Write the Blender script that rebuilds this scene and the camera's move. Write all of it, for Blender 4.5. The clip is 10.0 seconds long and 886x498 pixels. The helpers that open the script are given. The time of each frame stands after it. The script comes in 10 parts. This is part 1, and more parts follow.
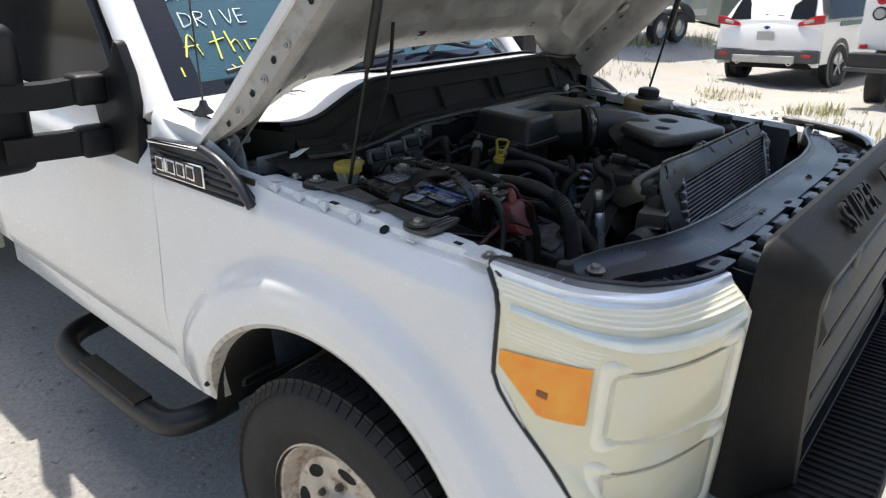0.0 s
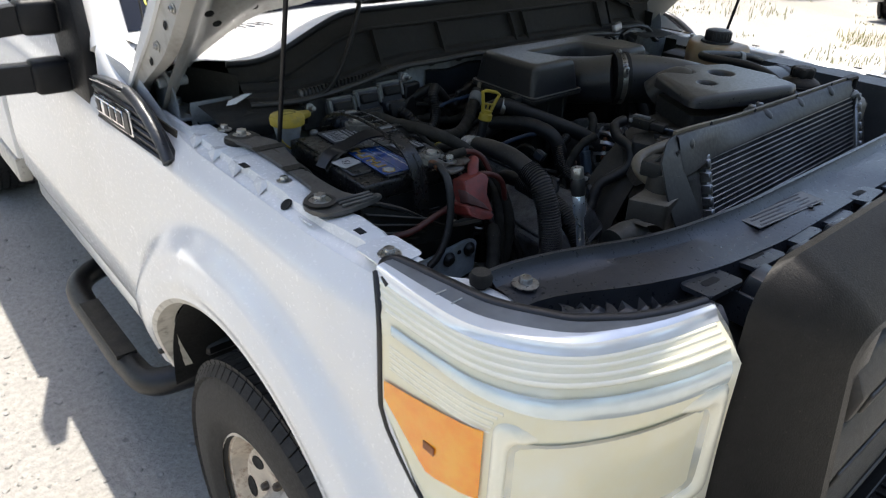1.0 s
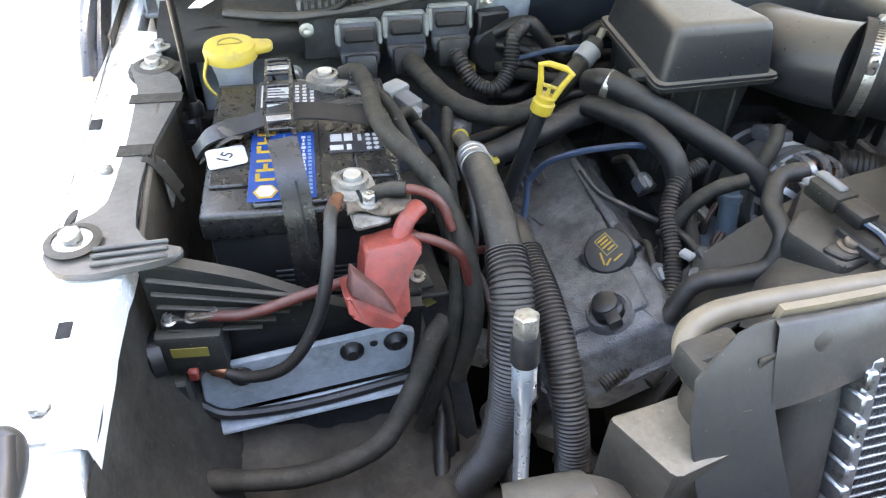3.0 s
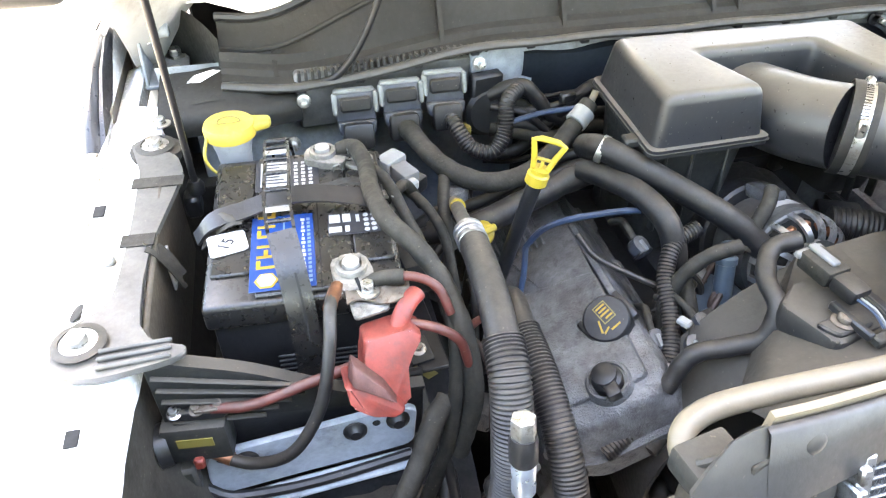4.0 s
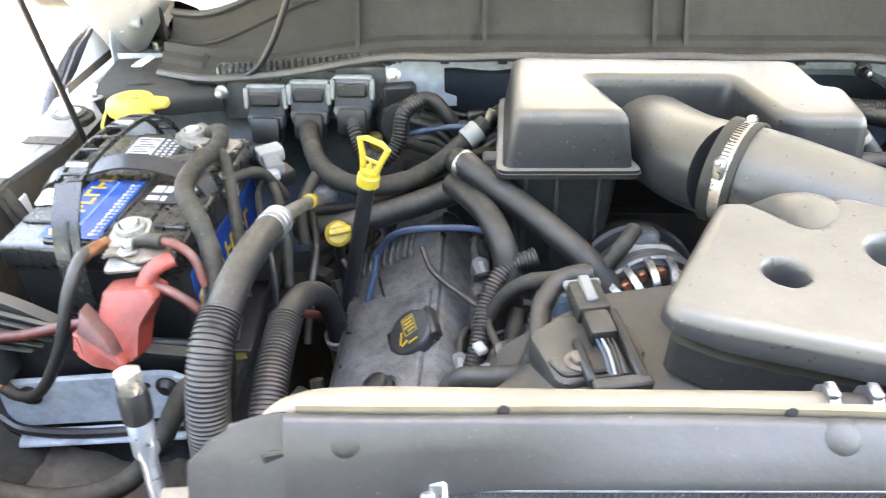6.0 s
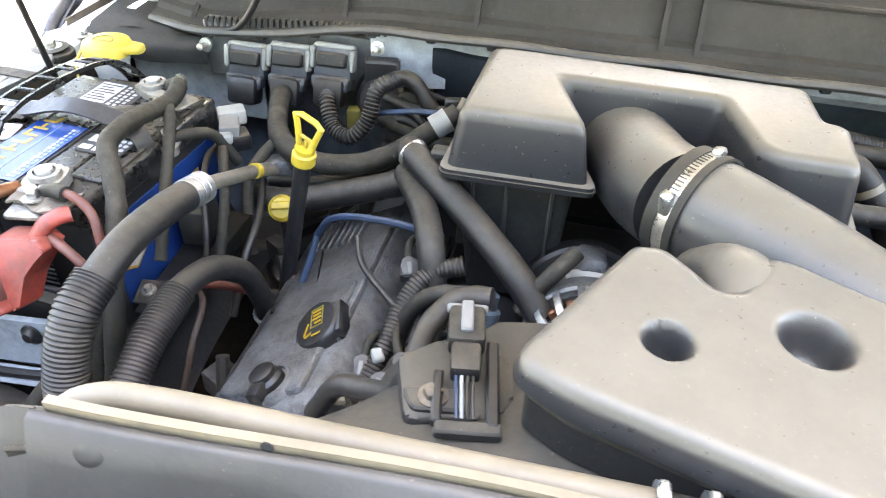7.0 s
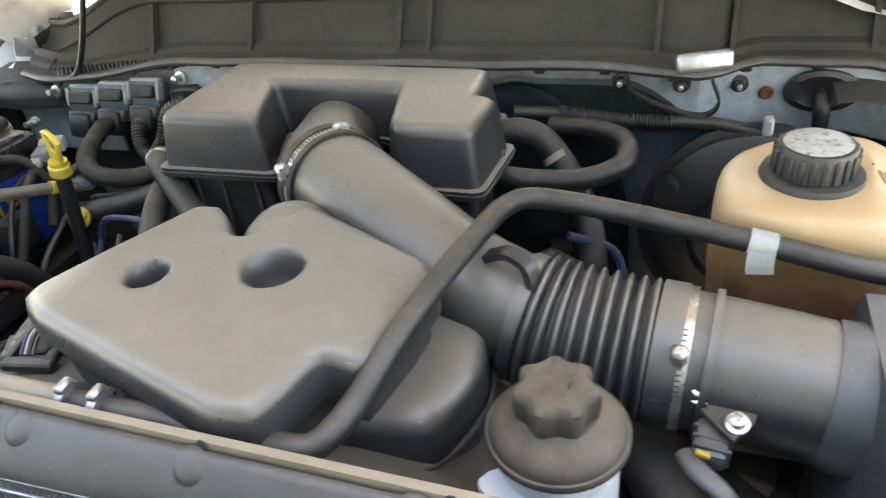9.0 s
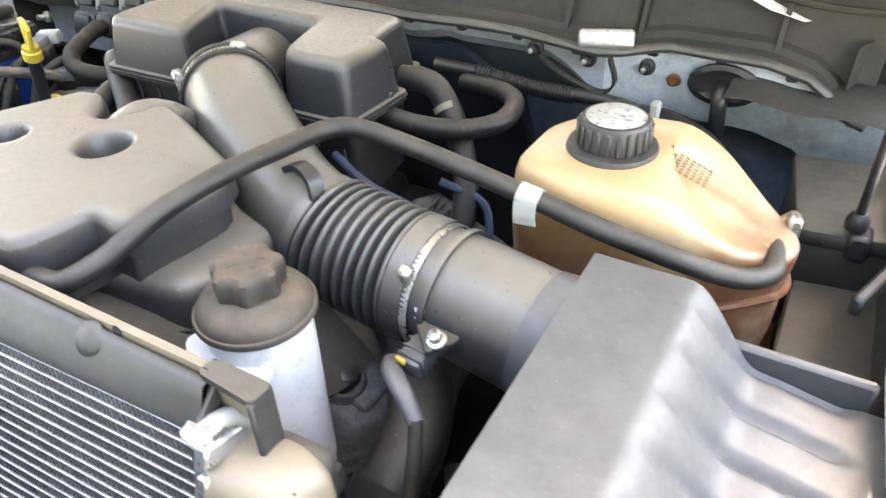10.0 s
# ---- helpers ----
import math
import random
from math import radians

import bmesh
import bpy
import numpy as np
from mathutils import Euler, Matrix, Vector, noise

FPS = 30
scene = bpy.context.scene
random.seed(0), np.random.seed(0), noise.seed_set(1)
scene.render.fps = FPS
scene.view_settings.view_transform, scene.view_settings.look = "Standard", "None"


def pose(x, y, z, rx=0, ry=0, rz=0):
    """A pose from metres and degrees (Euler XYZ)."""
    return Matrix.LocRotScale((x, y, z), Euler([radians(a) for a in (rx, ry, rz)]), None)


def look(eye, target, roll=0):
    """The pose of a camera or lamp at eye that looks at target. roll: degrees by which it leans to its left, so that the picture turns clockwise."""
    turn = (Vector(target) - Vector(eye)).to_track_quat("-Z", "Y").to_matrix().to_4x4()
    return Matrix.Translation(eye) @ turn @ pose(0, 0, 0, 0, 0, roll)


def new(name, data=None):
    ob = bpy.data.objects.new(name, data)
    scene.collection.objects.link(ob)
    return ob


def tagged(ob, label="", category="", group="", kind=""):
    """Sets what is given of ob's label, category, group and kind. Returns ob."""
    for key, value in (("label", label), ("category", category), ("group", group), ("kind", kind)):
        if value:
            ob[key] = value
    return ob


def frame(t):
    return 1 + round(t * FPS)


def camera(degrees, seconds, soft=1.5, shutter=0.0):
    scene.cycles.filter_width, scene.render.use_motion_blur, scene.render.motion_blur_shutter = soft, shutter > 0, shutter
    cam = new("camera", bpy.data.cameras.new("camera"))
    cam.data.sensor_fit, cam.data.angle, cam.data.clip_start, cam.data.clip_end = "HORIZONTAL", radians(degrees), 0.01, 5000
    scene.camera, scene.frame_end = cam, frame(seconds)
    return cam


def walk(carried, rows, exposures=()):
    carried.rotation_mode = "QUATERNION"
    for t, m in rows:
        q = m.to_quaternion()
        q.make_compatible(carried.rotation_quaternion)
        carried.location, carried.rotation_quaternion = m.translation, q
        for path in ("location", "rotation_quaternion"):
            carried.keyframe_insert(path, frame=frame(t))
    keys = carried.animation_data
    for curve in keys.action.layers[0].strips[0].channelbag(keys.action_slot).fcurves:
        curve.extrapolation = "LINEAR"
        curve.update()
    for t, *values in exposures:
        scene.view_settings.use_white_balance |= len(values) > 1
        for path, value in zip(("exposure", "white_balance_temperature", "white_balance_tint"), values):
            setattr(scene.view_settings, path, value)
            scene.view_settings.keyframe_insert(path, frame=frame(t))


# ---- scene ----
cam = camera(65.1, 10.0, soft=1.1, shutter=0.25)
PATH = [
    (0, (-1.731, -0.443, 1.717), (-0.299, 0.707, 0.924), 2.9),
    (0.5, (-1.48, -0.507, 1.692), (-0.16, 0.771, 0.904), 4.4),
    (1, (-1.293, -0.455, 1.674), (-0.132, 0.861, 0.714), 2.3),
    (1.5, (-1.076, -0.291, 1.658), (-0.008, 1.004, 0.569), 7.5),
    (2, (-0.872, -0.216, 1.623), (-0.009, 1.236, 0.552), 5.4),
    (2.2, (-0.79, -0.212, 1.612), (-0.026, 1.302, 0.551), 5.9),
    (3.3, (-0.615, -0.149, 1.671), (-0.339, 1.269, 0.289), -0.2),
    (3.5, (-0.632, -0.149, 1.683), (-0.365, 1.289, 0.319), -1.3),
    (4, (-0.61, -0.124, 1.71), (-0.256, 1.352, 0.407), 0.5),
    (4.5, (-0.584, -0.145, 1.717), (-0.259, 1.417, 0.511), 1.0),
    (5, (-0.436, -0.207, 1.708), (-0.235, 1.464, 0.627), 1.8),
    (5.5, (-0.339, -0.226, 1.688), (-0.324, 1.413, 0.542), 1.5),
    (6, (-0.219, -0.187, 1.656), (-0.314, 1.419, 0.468), -1.1),
    (6.2, (-0.168, -0.162, 1.654), (-0.271, 1.394, 0.402), 0.4),
    (7.3, (0.049, -0.096, 1.644), (-0.402, 1.405, 0.402), -1.1),
    (7.5, (0.16, -0.132, 1.623), (-0.408, 1.445, 0.532), -3.8),
    (8, (0.299, -0.158, 1.625), (-0.381, 1.36, 0.514), -6.4),
    (8.5, (0.356, -0.121, 1.625), (-0.336, 1.37, 0.486), -10.0),
    (9, (0.42, -0.08, 1.615), (-0.217, 1.44, 0.481), -7.5),
    (9.5, (0.568, -0.054, 1.618), (-0.261, 1.351, 0.46), -6.3),
    (10, (0.677, -0.055, 1.601), (-0.143, 1.329, 0.414), -2.1),
]
EXPOSURES = [(0.0, 0.80, 6650, 10), (1.0, 1.08, 6650, 10), (1.5, 1.28, 6750, 10), (2.0, 2.08, 6950, 11), (2.2, 2.30, 7050, 11), (2.75, 3.4, 7400, 11), (3.3, 4.85, 7800, 12), (4.5, 5.00, 8050, 12), (5.0, 5.00, 8150, 12), (5.4, 5.20, 8200, 12), (6.2, 5.05, 8250, 12), (7.3, 4.78, 8400, 13), (8.5, 4.02, 8500, 13), (9.0, 3.98, 8600, 13), (9.5, 4.38, 8800, 13), (10.0, 4.60, 8700, 13)]
walk(cam, [(t, look(eye, target, roll)) for t, eye, target, roll in PATH], exposures=EXPOSURES)

# ---- world and sun ----
world = bpy.data.worlds.new("sky")
scene.world = world
world.use_nodes = True
wt = world.node_tree
sky = wt.nodes.new("ShaderNodeTexSky")
sky.sky_type = "NISHITA"
sky.sun_disc = False
sky.sun_elevation, sky.sun_rotation = radians(66.5), radians(19)
sky.dust_density = 2.0
wt.links.new(sky.outputs[0], wt.nodes["Background"].inputs[0])
wt.nodes["Background"].inputs[1].default_value = 0.15
sun_data = bpy.data.lights.new("sun", "SUN")
sun_data.energy, sun_data.angle, sun_data.color = 3.8, radians(0.6), (1.0, 0.95, 0.87)
sun = new("sun", sun_data)
sun.matrix_world = look((1.15, 3.3, 8), (0, 0, 0))


# ---- materials ----
def nodes_of(name):
    m = bpy.data.materials.new(name)
    m.use_nodes = True
    nt = m.node_tree
    return m, nt, nt.nodes["Principled BSDF"]


def noise_node(nt, scale, detail=4.0, rough=0.6):
    tc = nt.nodes.new("ShaderNodeTexCoord")
    n = nt.nodes.new("ShaderNodeTexNoise")
    n.inputs["Scale"].default_value = scale
    n.inputs["Detail"].default_value = detail
    n.inputs["Roughness"].default_value = rough
    nt.links.new(tc.outputs["Object"], n.inputs["Vector"])
    return n


def ramp(nt, src, lo, hi, a=0.0, b=1.0):
    r = nt.nodes.new("ShaderNodeMapRange")
    r.inputs[1].default_value, r.inputs[2].default_value = lo, hi
    r.inputs[3].default_value, r.inputs[4].default_value = a, b
    nt.links.new(src, r.inputs[0])
    return r.outputs[0]


def mix(nt, fac, a, b, kind="MIX"):
    n = nt.nodes.new("ShaderNodeMix")
    n.data_type, n.blend_type = "RGBA", kind
    for key, v in ((0, fac), (6, a), (7, b)):
        if hasattr(v, "links") or hasattr(v, "is_linked"):
            nt.links.new(v, n.inputs[key])
        elif key == 0:
            n.inputs[0].default_value = v
        else:
            n.inputs[key].default_value = (*v, 1)
    return n.outputs[2]


DUST = (0.130, 0.111, 0.084)


def surface(name, color, rough=0.5, metal=0.0, vary=0.25, big=6.0, fine=140.0, bump=0.15, dust=0.0, stain=None, stain_at=(0.52, 0.7), coat=0.0, spec=0.5, dust_color=DUST, patchy=0.35, settle=(-0.1, 0.95), grime=0.62):
    """Base colour with broad blotches and fine grain, bump, and dust that lies on what faces up."""
    m, nt, bs = nodes_of(name)
    nb, nf = noise_node(nt, big), noise_node(nt, fine, 3.0)
    dark = tuple(c * (1 - vary) for c in color)
    light = tuple(min(1, c * (1 + vary)) for c in color)
    col = mix(nt, ramp(nt, nb.outputs["Fac"], 0.3, 0.7), dark, light)
    if stain:
        ns = noise_node(nt, big * 2.3, 8.0, 0.7)
        col = mix(nt, ramp(nt, ns.outputs["Fac"], *stain_at), col, stain)
    rsock = ramp(nt, nf.outputs["Fac"], 0.3, 0.7, max(0.03, rough - 0.08), min(1, rough + 0.08))
    if dust > 0:
        geo = nt.nodes.new("ShaderNodeNewGeometry")
        sep = nt.nodes.new("ShaderNodeSeparateXYZ")
        nt.links.new(geo.outputs["Normal"], sep.inputs[0])
        up = ramp(nt, sep.outputs["Z"], *settle)
        blot = ramp(nt, noise_node(nt, big * 1.7, 6.0, 0.65).outputs["Fac"], 0.28, 0.68, patchy, 1.0)
        mul = nt.nodes.new("ShaderNodeMath")
        mul.operation = "MULTIPLY"
        nt.links.new(up, mul.inputs[0])
        nt.links.new(blot, mul.inputs[1])
        mul2 = nt.nodes.new("ShaderNodeMath")
        mul2.operation = "MULTIPLY"
        mul2.inputs[1].default_value = dust
        nt.links.new(mul.outputs[0], mul2.inputs[0])
        col = mix(nt, mul2.outputs[0], col, dust_color)
        # grime in fine uneven patches, and pale grit
        grime = ramp(nt, noise_node(nt, 34, 10.0, 0.78).outputs["Fac"], 0.34, 0.60, grime, 1.0)
        dirty = mix(nt, 1.0, col, grime, "MULTIPLY")
        grit = ramp(nt, noise_node(nt, 260, 2.0, 0.5).outputs["Fac"], 0.70, 0.80, 0.0, min(0.5, 0.2 + dust))
        col = mix(nt, grit, dirty, tuple(min(1.0, c * 1.5) for c in dust_color))
    nt.links.new(col, bs.inputs["Base Color"])
    nt.links.new(rsock, bs.inputs["Roughness"])
    bs.inputs["Metallic"].default_value = metal
    bs.inputs["Specular IOR Level"].default_value = spec
    bs.inputs["Coat Weight"].default_value = coat
    bs.inputs["Coat Roughness"].default_value = 0.06
    if bump:
        b = nt.nodes.new("ShaderNodeBump")
        b.inputs["Strength"].default_value = bump
        b.inputs["Distance"].default_value = 0.002
        nt.links.new(nf.outputs["Fac"], b.inputs["Height"])
        nt.links.new(b.outputs[0], bs.inputs["Normal"])
    return m


WHITE = surface("white_paint", (0.78, 0.78, 0.77), 0.22, vary=0.03, big=3, bump=0.0, coat=0.5, stain=(0.66, 0.63, 0.56), stain_at=(0.62, 0.85))
FLANGE = surface("bay_paint", (0.80, 0.80, 0.79), 0.24, vary=0.03, big=9, bump=0.0, stain=(0.5, 0.47, 0.42), stain_at=(0.68, 0.95), dust=0.04, coat=0.5, grime=0.97)
GREYPAINT = surface("primer_grey", (0.330, 0.356, 0.376), 0.5, vary=0.12, big=9, bump=0.05, stain=(0.160, 0.142, 0.115), stain_at=(0.52, 0.8), dust=0.3, spec=0.4)
PLATEPAINT = surface("pale_bracket_paint", (0.400, 0.440, 0.475), 0.45, vary=0.1, big=12, bump=0.04, stain=(0.131, 0.119, 0.097), stain_at=(0.55, 0.8), dust=0.25)
HOODIN = surface("hood_inner_paint", (0.382, 0.369, 0.340), 0.5, vary=0.18, big=5, bump=0.05, stain=(0.173, 0.156, 0.127), stain_at=(0.5, 0.8))
PLASTIC = surface("dusty_black_plastic", (0.0221, 0.0230, 0.0216), 0.55, vary=0.3, big=9, bump=0.2, dust=0.5, spec=0.28)
COVER = surface("dusty_grey_plastic", (0.0210, 0.0210, 0.0225), 0.35, vary=0.15, big=7, bump=0.07, dust=0.86, dust_color=(0.157, 0.139, 0.112), patchy=0.85, settle=(0.22, 1.0), stain=(0.033, 0.031, 0.028), stain_at=(0.6, 0.85), spec=0.4, grime=0.9)
COWL = surface("faded_cowl_plastic", (0.024, 0.023, 0.021), 0.7, vary=0.25, big=7, bump=0.2, dust=0.35, dust_color=(0.078, 0.068, 0.055), spec=0.2, grime=0.8)
COWLLIP = surface("dusty_cowl_lip", (0.046, 0.044, 0.040), 0.5, vary=0.25, big=9, bump=0.2, dust=0.45)
SHROUD = surface("dusty_shroud_plastic", (0.025, 0.024, 0.023), 0.58, vary=0.2, big=6, bump=0.15, dust=0.52, patchy=0.75, settle=(0.0, 1.0), spec=0.28, grime=0.8)
BLACK = surface("black_plastic", (0.012, 0.012, 0.013), 0.42, vary=0.3, big=10, bump=0.15, dust=0.07)
SUPPORT = surface("blue_black_plastic", (0.025, 0.028, 0.034), 0.33, vary=0.35, big=8, bump=0.2, dust=0.05, spec=0.5, grime=0.85)
RUBBER = surface("black_rubber", (0.0221, 0.0210, 0.0189), 0.6, vary=0.3, big=12, bump=0.25, dust=0.35, spec=0.25)
HOSE = surface("dusty_hose", (0.0115, 0.0110, 0.0117), 0.5, vary=0.3, big=14, bump=0.2, dust=0.5, settle=(0.1, 1.0), spec=0.3)
LOOM = surface("corrugated_loom", (0.0084, 0.0080, 0.0090), 0.45, vary=0.2, big=14, bump=0.1, dust=0.4, spec=0.35)
TAPEWRAP = surface("taped_harness", (0.0168, 0.0160, 0.0135), 0.7, vary=0.4, big=30, bump=0.5, dust=0.4, spec=0.2)
TYRE = surface("tyre_rubber", (0.013, 0.013, 0.0135), 0.72, vary=0.35, big=9, bump=0.35, dust=0.03)
CAST = surface("cast_aluminium", (0.150, 0.155, 0.160), 0.46, 0.45, vary=0.35, big=26, fine=420, bump=0.9, stain=(0.038, 0.037, 0.036), stain_at=(0.48, 0.75), dust=0.3)
ALU = surface("bright_aluminium", (0.358, 0.358, 0.358), 0.35, 0.8, vary=0.25, big=30, bump=0.2, stain=(0.131, 0.123, 0.109))
STEEL = surface("zinc_steel", (0.441, 0.433, 0.410), 0.32, 0.9, vary=0.3, big=60, bump=0.15, stain=(0.228, 0.198, 0.152))
RUSTY = surface("rusty_zinc", (0.141, 0.118, 0.094), 0.55, 0.5, vary=0.4, big=60, bump=0.3, stain=(0.078, 0.043, 0.024))
CHROME = surface("chrome", (0.8, 0.81, 0.83), 0.12, 1.0, vary=0.08, big=20, bump=0.02)
COPPER = surface("copper_wire", (0.220, 0.097, 0.052), 0.45, 0.8, vary=0.4, big=60, bump=0.2)
LEADBRIGHT = surface("bright_lead", (0.533, 0.525, 0.499), 0.35, 0.7, vary=0.2, big=60, bump=0.2)
LEAD = surface("lead_terminal", (0.266, 0.254, 0.231), 0.5, 0.7, vary=0.4, big=60, fine=300, bump=0.6, stain=(0.358, 0.347, 0.318))
RED = surface("faded_red_plastic", (0.246, 0.033, 0.022), 0.5, vary=0.2, big=22, bump=0.15, dust=0.2, stain=(0.083, 0.030, 0.024), stain_at=(0.5, 0.75))
REDWIRE = surface("red_cable", (0.106, 0.016, 0.011), 0.55, vary=0.4, big=30, bump=0.2, dust=0.4)
BLUEWIRE = surface("blue_wire", (0.017, 0.038, 0.080), 0.45, vary=0.3, big=30, bump=0.1, dust=0.12)
YELLOW = surface("yellow_plastic", (0.388, 0.279, 0.025), 0.45, vary=0.12, big=20, bump=0.05, stain=(0.249, 0.179, 0.040))
PALEYELLOW = surface("faded_yellow_cap", (0.460, 0.335, 0.045), 0.5, vary=0.1, big=20, bump=0.05, stain=(0.298, 0.238, 0.080))
GOLD = surface("tan_pipe_paint", (0.157, 0.129, 0.087), 0.5, vary=0.2, big=18, bump=0.15, dust=0.55, dust_color=(0.165, 0.141, 0.106), grime=0.9)
BLUE = surface("blue_label", (0.006, 0.040, 0.184), 0.18, vary=0.15, big=20, bump=0.02)
PAPER = surface("white_sticker", (0.433, 0.427, 0.416), 0.5, vary=0.08, big=30, bump=0.03, stain=(0.289, 0.271, 0.242))
INK = surface("label_ink", (0.02, 0.02, 0.025), 0.5, vary=0.1, bump=0)
AMBERINK = surface("yellow_print", (0.351, 0.211, 0.013), 0.4, vary=0.1, bump=0)
GREYPRINT = surface("grey_decal", (0.141, 0.141, 0.136), 0.5, vary=0.15, big=30, bump=0.02)
RIM = surface("rusty_steel_wheel", (0.62, 0.55, 0.46), 0.45, 0.2, vary=0.25, big=14, bump=0.15, stain=(0.22, 0.1, 0.045), stain_at=(0.5, 0.7))
# flat black painting the shade inside holes, slots, gaps and deep spaces
VOIDSHADE = surface("void_shade_black", (0.008, 0.008, 0.008), 0.9, vary=0.1, bump=0)
TAPE = surface("silver_grey_tape", (0.249, 0.249, 0.233), 0.45, vary=0.15, big=30, bump=0.2)
TEAL = surface("dark_green_stripe", (0.02, 0.11, 0.09), 0.3, vary=0.1, bump=0)
REDLENS = surface("red_lamp_lens", (0.42, 0.02, 0.025), 0.12, vary=0.2, big=14, bump=0)
SILVER = surface("silver_bumper", (0.45, 0.44, 0.42), 0.4, 0.3, vary=0.1, bump=0.05)
GREENBIN = surface("green_grey_steel", (0.12, 0.14, 0.12), 0.6, vary=0.2, big=2, bump=0.1)
SIDING = surface("pale_metal_siding", (0.52, 0.50, 0.45), 0.55, vary=0.1, big=1.5, bump=0.05)


def glassy(name, color, rough=0.02, ior=1.45, alpha=None):
    m, nt, bs = nodes_of(name)
    bs.inputs["Base Color"].default_value = (*color, 1)
    bs.inputs["Roughness"].default_value = rough
    bs.inputs["IOR"].default_value = ior
    bs.inputs["Transmission Weight"].default_value = 1.0
    return m


# tint made part opaque: its teal also paints the sky's reflection
GLASS = glassy("windshield_tint_and_sky", (0.05, 0.15, 0.20), 0.02, 1.6)
GLASS.node_tree.nodes["Principled BSDF"].inputs["Transmission Weight"].default_value = 0.45
MIRRORBLACK = surface("mirror_plastic", (0.007, 0.008, 0.010), 0.5, vary=0.2, big=9, bump=0.1, dust=0.03, spec=0.3)
DARKGLASS = surface("tinted_glass", (0.008, 0.010, 0.012), 0.03, vary=0.1, bump=0, coat=0.0, spec=0.12)
AMBER, nt, bs = nodes_of("amber_lens")
nb = noise_node(nt, 30)
nt.links.new(mix(nt, ramp(nt, nb.outputs["Fac"], 0.3, 0.7), (0.95, 0.29, 0.012), (0.97, 0.41, 0.025)), bs.inputs["Base Color"])
bs.inputs["Roughness"].default_value = 0.18
bs.inputs["Coat Weight"].default_value = 0.6
bs.inputs["Subsurface Weight"].default_value = 0.3
bs.inputs["Subsurface Radius"].default_value = (0.01, 0.005, 0.002)

# hazed polycarbonate: a yellowed, half-clear shell over a bright reflector
HAZE, nt, bs = nodes_of("yellowed_headlight_lens")
nb = noise_node(nt, 9, 6, 0.6)
nt.links.new(mix(nt, ramp(nt, nb.outputs["Fac"], 0.3, 0.7), (0.90, 0.82, 0.55), (0.90, 0.88, 0.74)), bs.inputs["Base Color"])
bs.inputs["Roughness"].default_value = 0.2
bs.inputs["Transmission Weight"].default_value = 0.1
bs.inputs["Coat Weight"].default_value = 0.6
bs.inputs["IOR"].default_value = 1.3

# coolant bottle: cream nylon with a brown tide at the bottom and broad stains
TANK, nt, bs = nodes_of("cream_translucent_plastic")
tc = nt.nodes.new("ShaderNodeTexCoord")
sep = nt.nodes.new("ShaderNodeSeparateXYZ")
nt.links.new(tc.outputs["Object"], sep.inputs[0])
nb = noise_node(nt, 14, 6, 0.6)
add = nt.nodes.new("ShaderNodeMath")
add.operation = "MULTIPLY_ADD"
add.inputs[1].default_value, add.inputs[2].default_value = 0.10, 0
nt.links.new(nb.outputs["Fac"], add.inputs[0])
add2 = nt.nodes.new("ShaderNodeMath")
nt.links.new(sep.outputs["Z"], add2.inputs[0])
nt.links.new(add.outputs[0], add2.inputs[1])
tide = ramp(nt, add2.outputs[0], 1.255, 1.325)
col = mix(nt, tide, (0.130, 0.055, 0.024), (0.352, 0.232, 0.116))
nb2 = noise_node(nt, 8, 6, 0.6)
col = mix(nt, ramp(nt, nb2.outputs["Fac"], 0.48, 0.8), col, (0.440, 0.372, 0.256))
nb3 = noise_node(nt, 70, 6, 0.7)
col = mix(nt, ramp(nt, nb3.outputs["Fac"], 0.62, 0.75), col, (0.288, 0.192, 0.102))
nt.links.new(col, bs.inputs["Base Color"])
bs.inputs["Roughness"].default_value = 0.42
bs.inputs["Subsurface Weight"].default_value = 0.25
bs.inputs["Subsurface Radius"].default_value = (0.012, 0.008, 0.004)
MILK = surface("milky_plastic", (0.358, 0.367, 0.378), 0.4, vary=0.1, big=18, bump=0.05, stain=(0.249, 0.249, 0.238))

# crushed shell and limestone yard
GROUND, nt, bs = nodes_of("crushed_shell_ground")
n1, n2, n3, n4 = noise_node(nt, 0.35, 6, 0.6), noise_node(nt, 2.6, 8, 0.65), noise_node(nt, 45, 5, 0.7), noise_node(nt, 190, 3, 0.6)
col = mix(nt, ramp(nt, n2.outputs["Fac"], 0.3, 0.7), (0.327, 0.310, 0.288), (0.430, 0.417, 0.387))
col = mix(nt, ramp(nt, n3.outputs["Fac"], 0.32, 0.72), mix(nt, 0.55, col, (0.206, 0.198, 0.181)), mix(nt, 0.5, col, (0.533, 0.516, 0.477)))
col = mix(nt, ramp(nt, n4.outputs["Fac"], 0.60, 0.72), col, (0.15, 0.14, 0.125))
col = mix(nt, ramp(nt, n1.outputs["Fac"], 0.5, 0.72), col, (0.378, 0.335, 0.258))
nt.links.new(col, bs.inputs["Base Color"])
bs.inputs["Roughness"].default_value = 0.95
b = nt.nodes.new("ShaderNodeBump")
b.inputs["Strength"].default_value, b.inputs["Distance"].default_value = 0.8, 0.012
nt.links.new(n3.outputs["Fac"], b.inputs["Height"])
nt.links.new(b.outputs[0], bs.inputs["Normal"])
DUCTTAN = surface("dusty_tan_plastic", (0.042, 0.036, 0.029), 0.5, vary=0.2, big=14, bump=0.1, dust=0.85, dust_color=(0.190, 0.163, 0.122), patchy=0.55, settle=(0.25, 1.0), spec=0.3)
GRASS = surface("dry_grass", (0.30, 0.29, 0.13), 0.8, vary=0.5, big=8, bump=0)

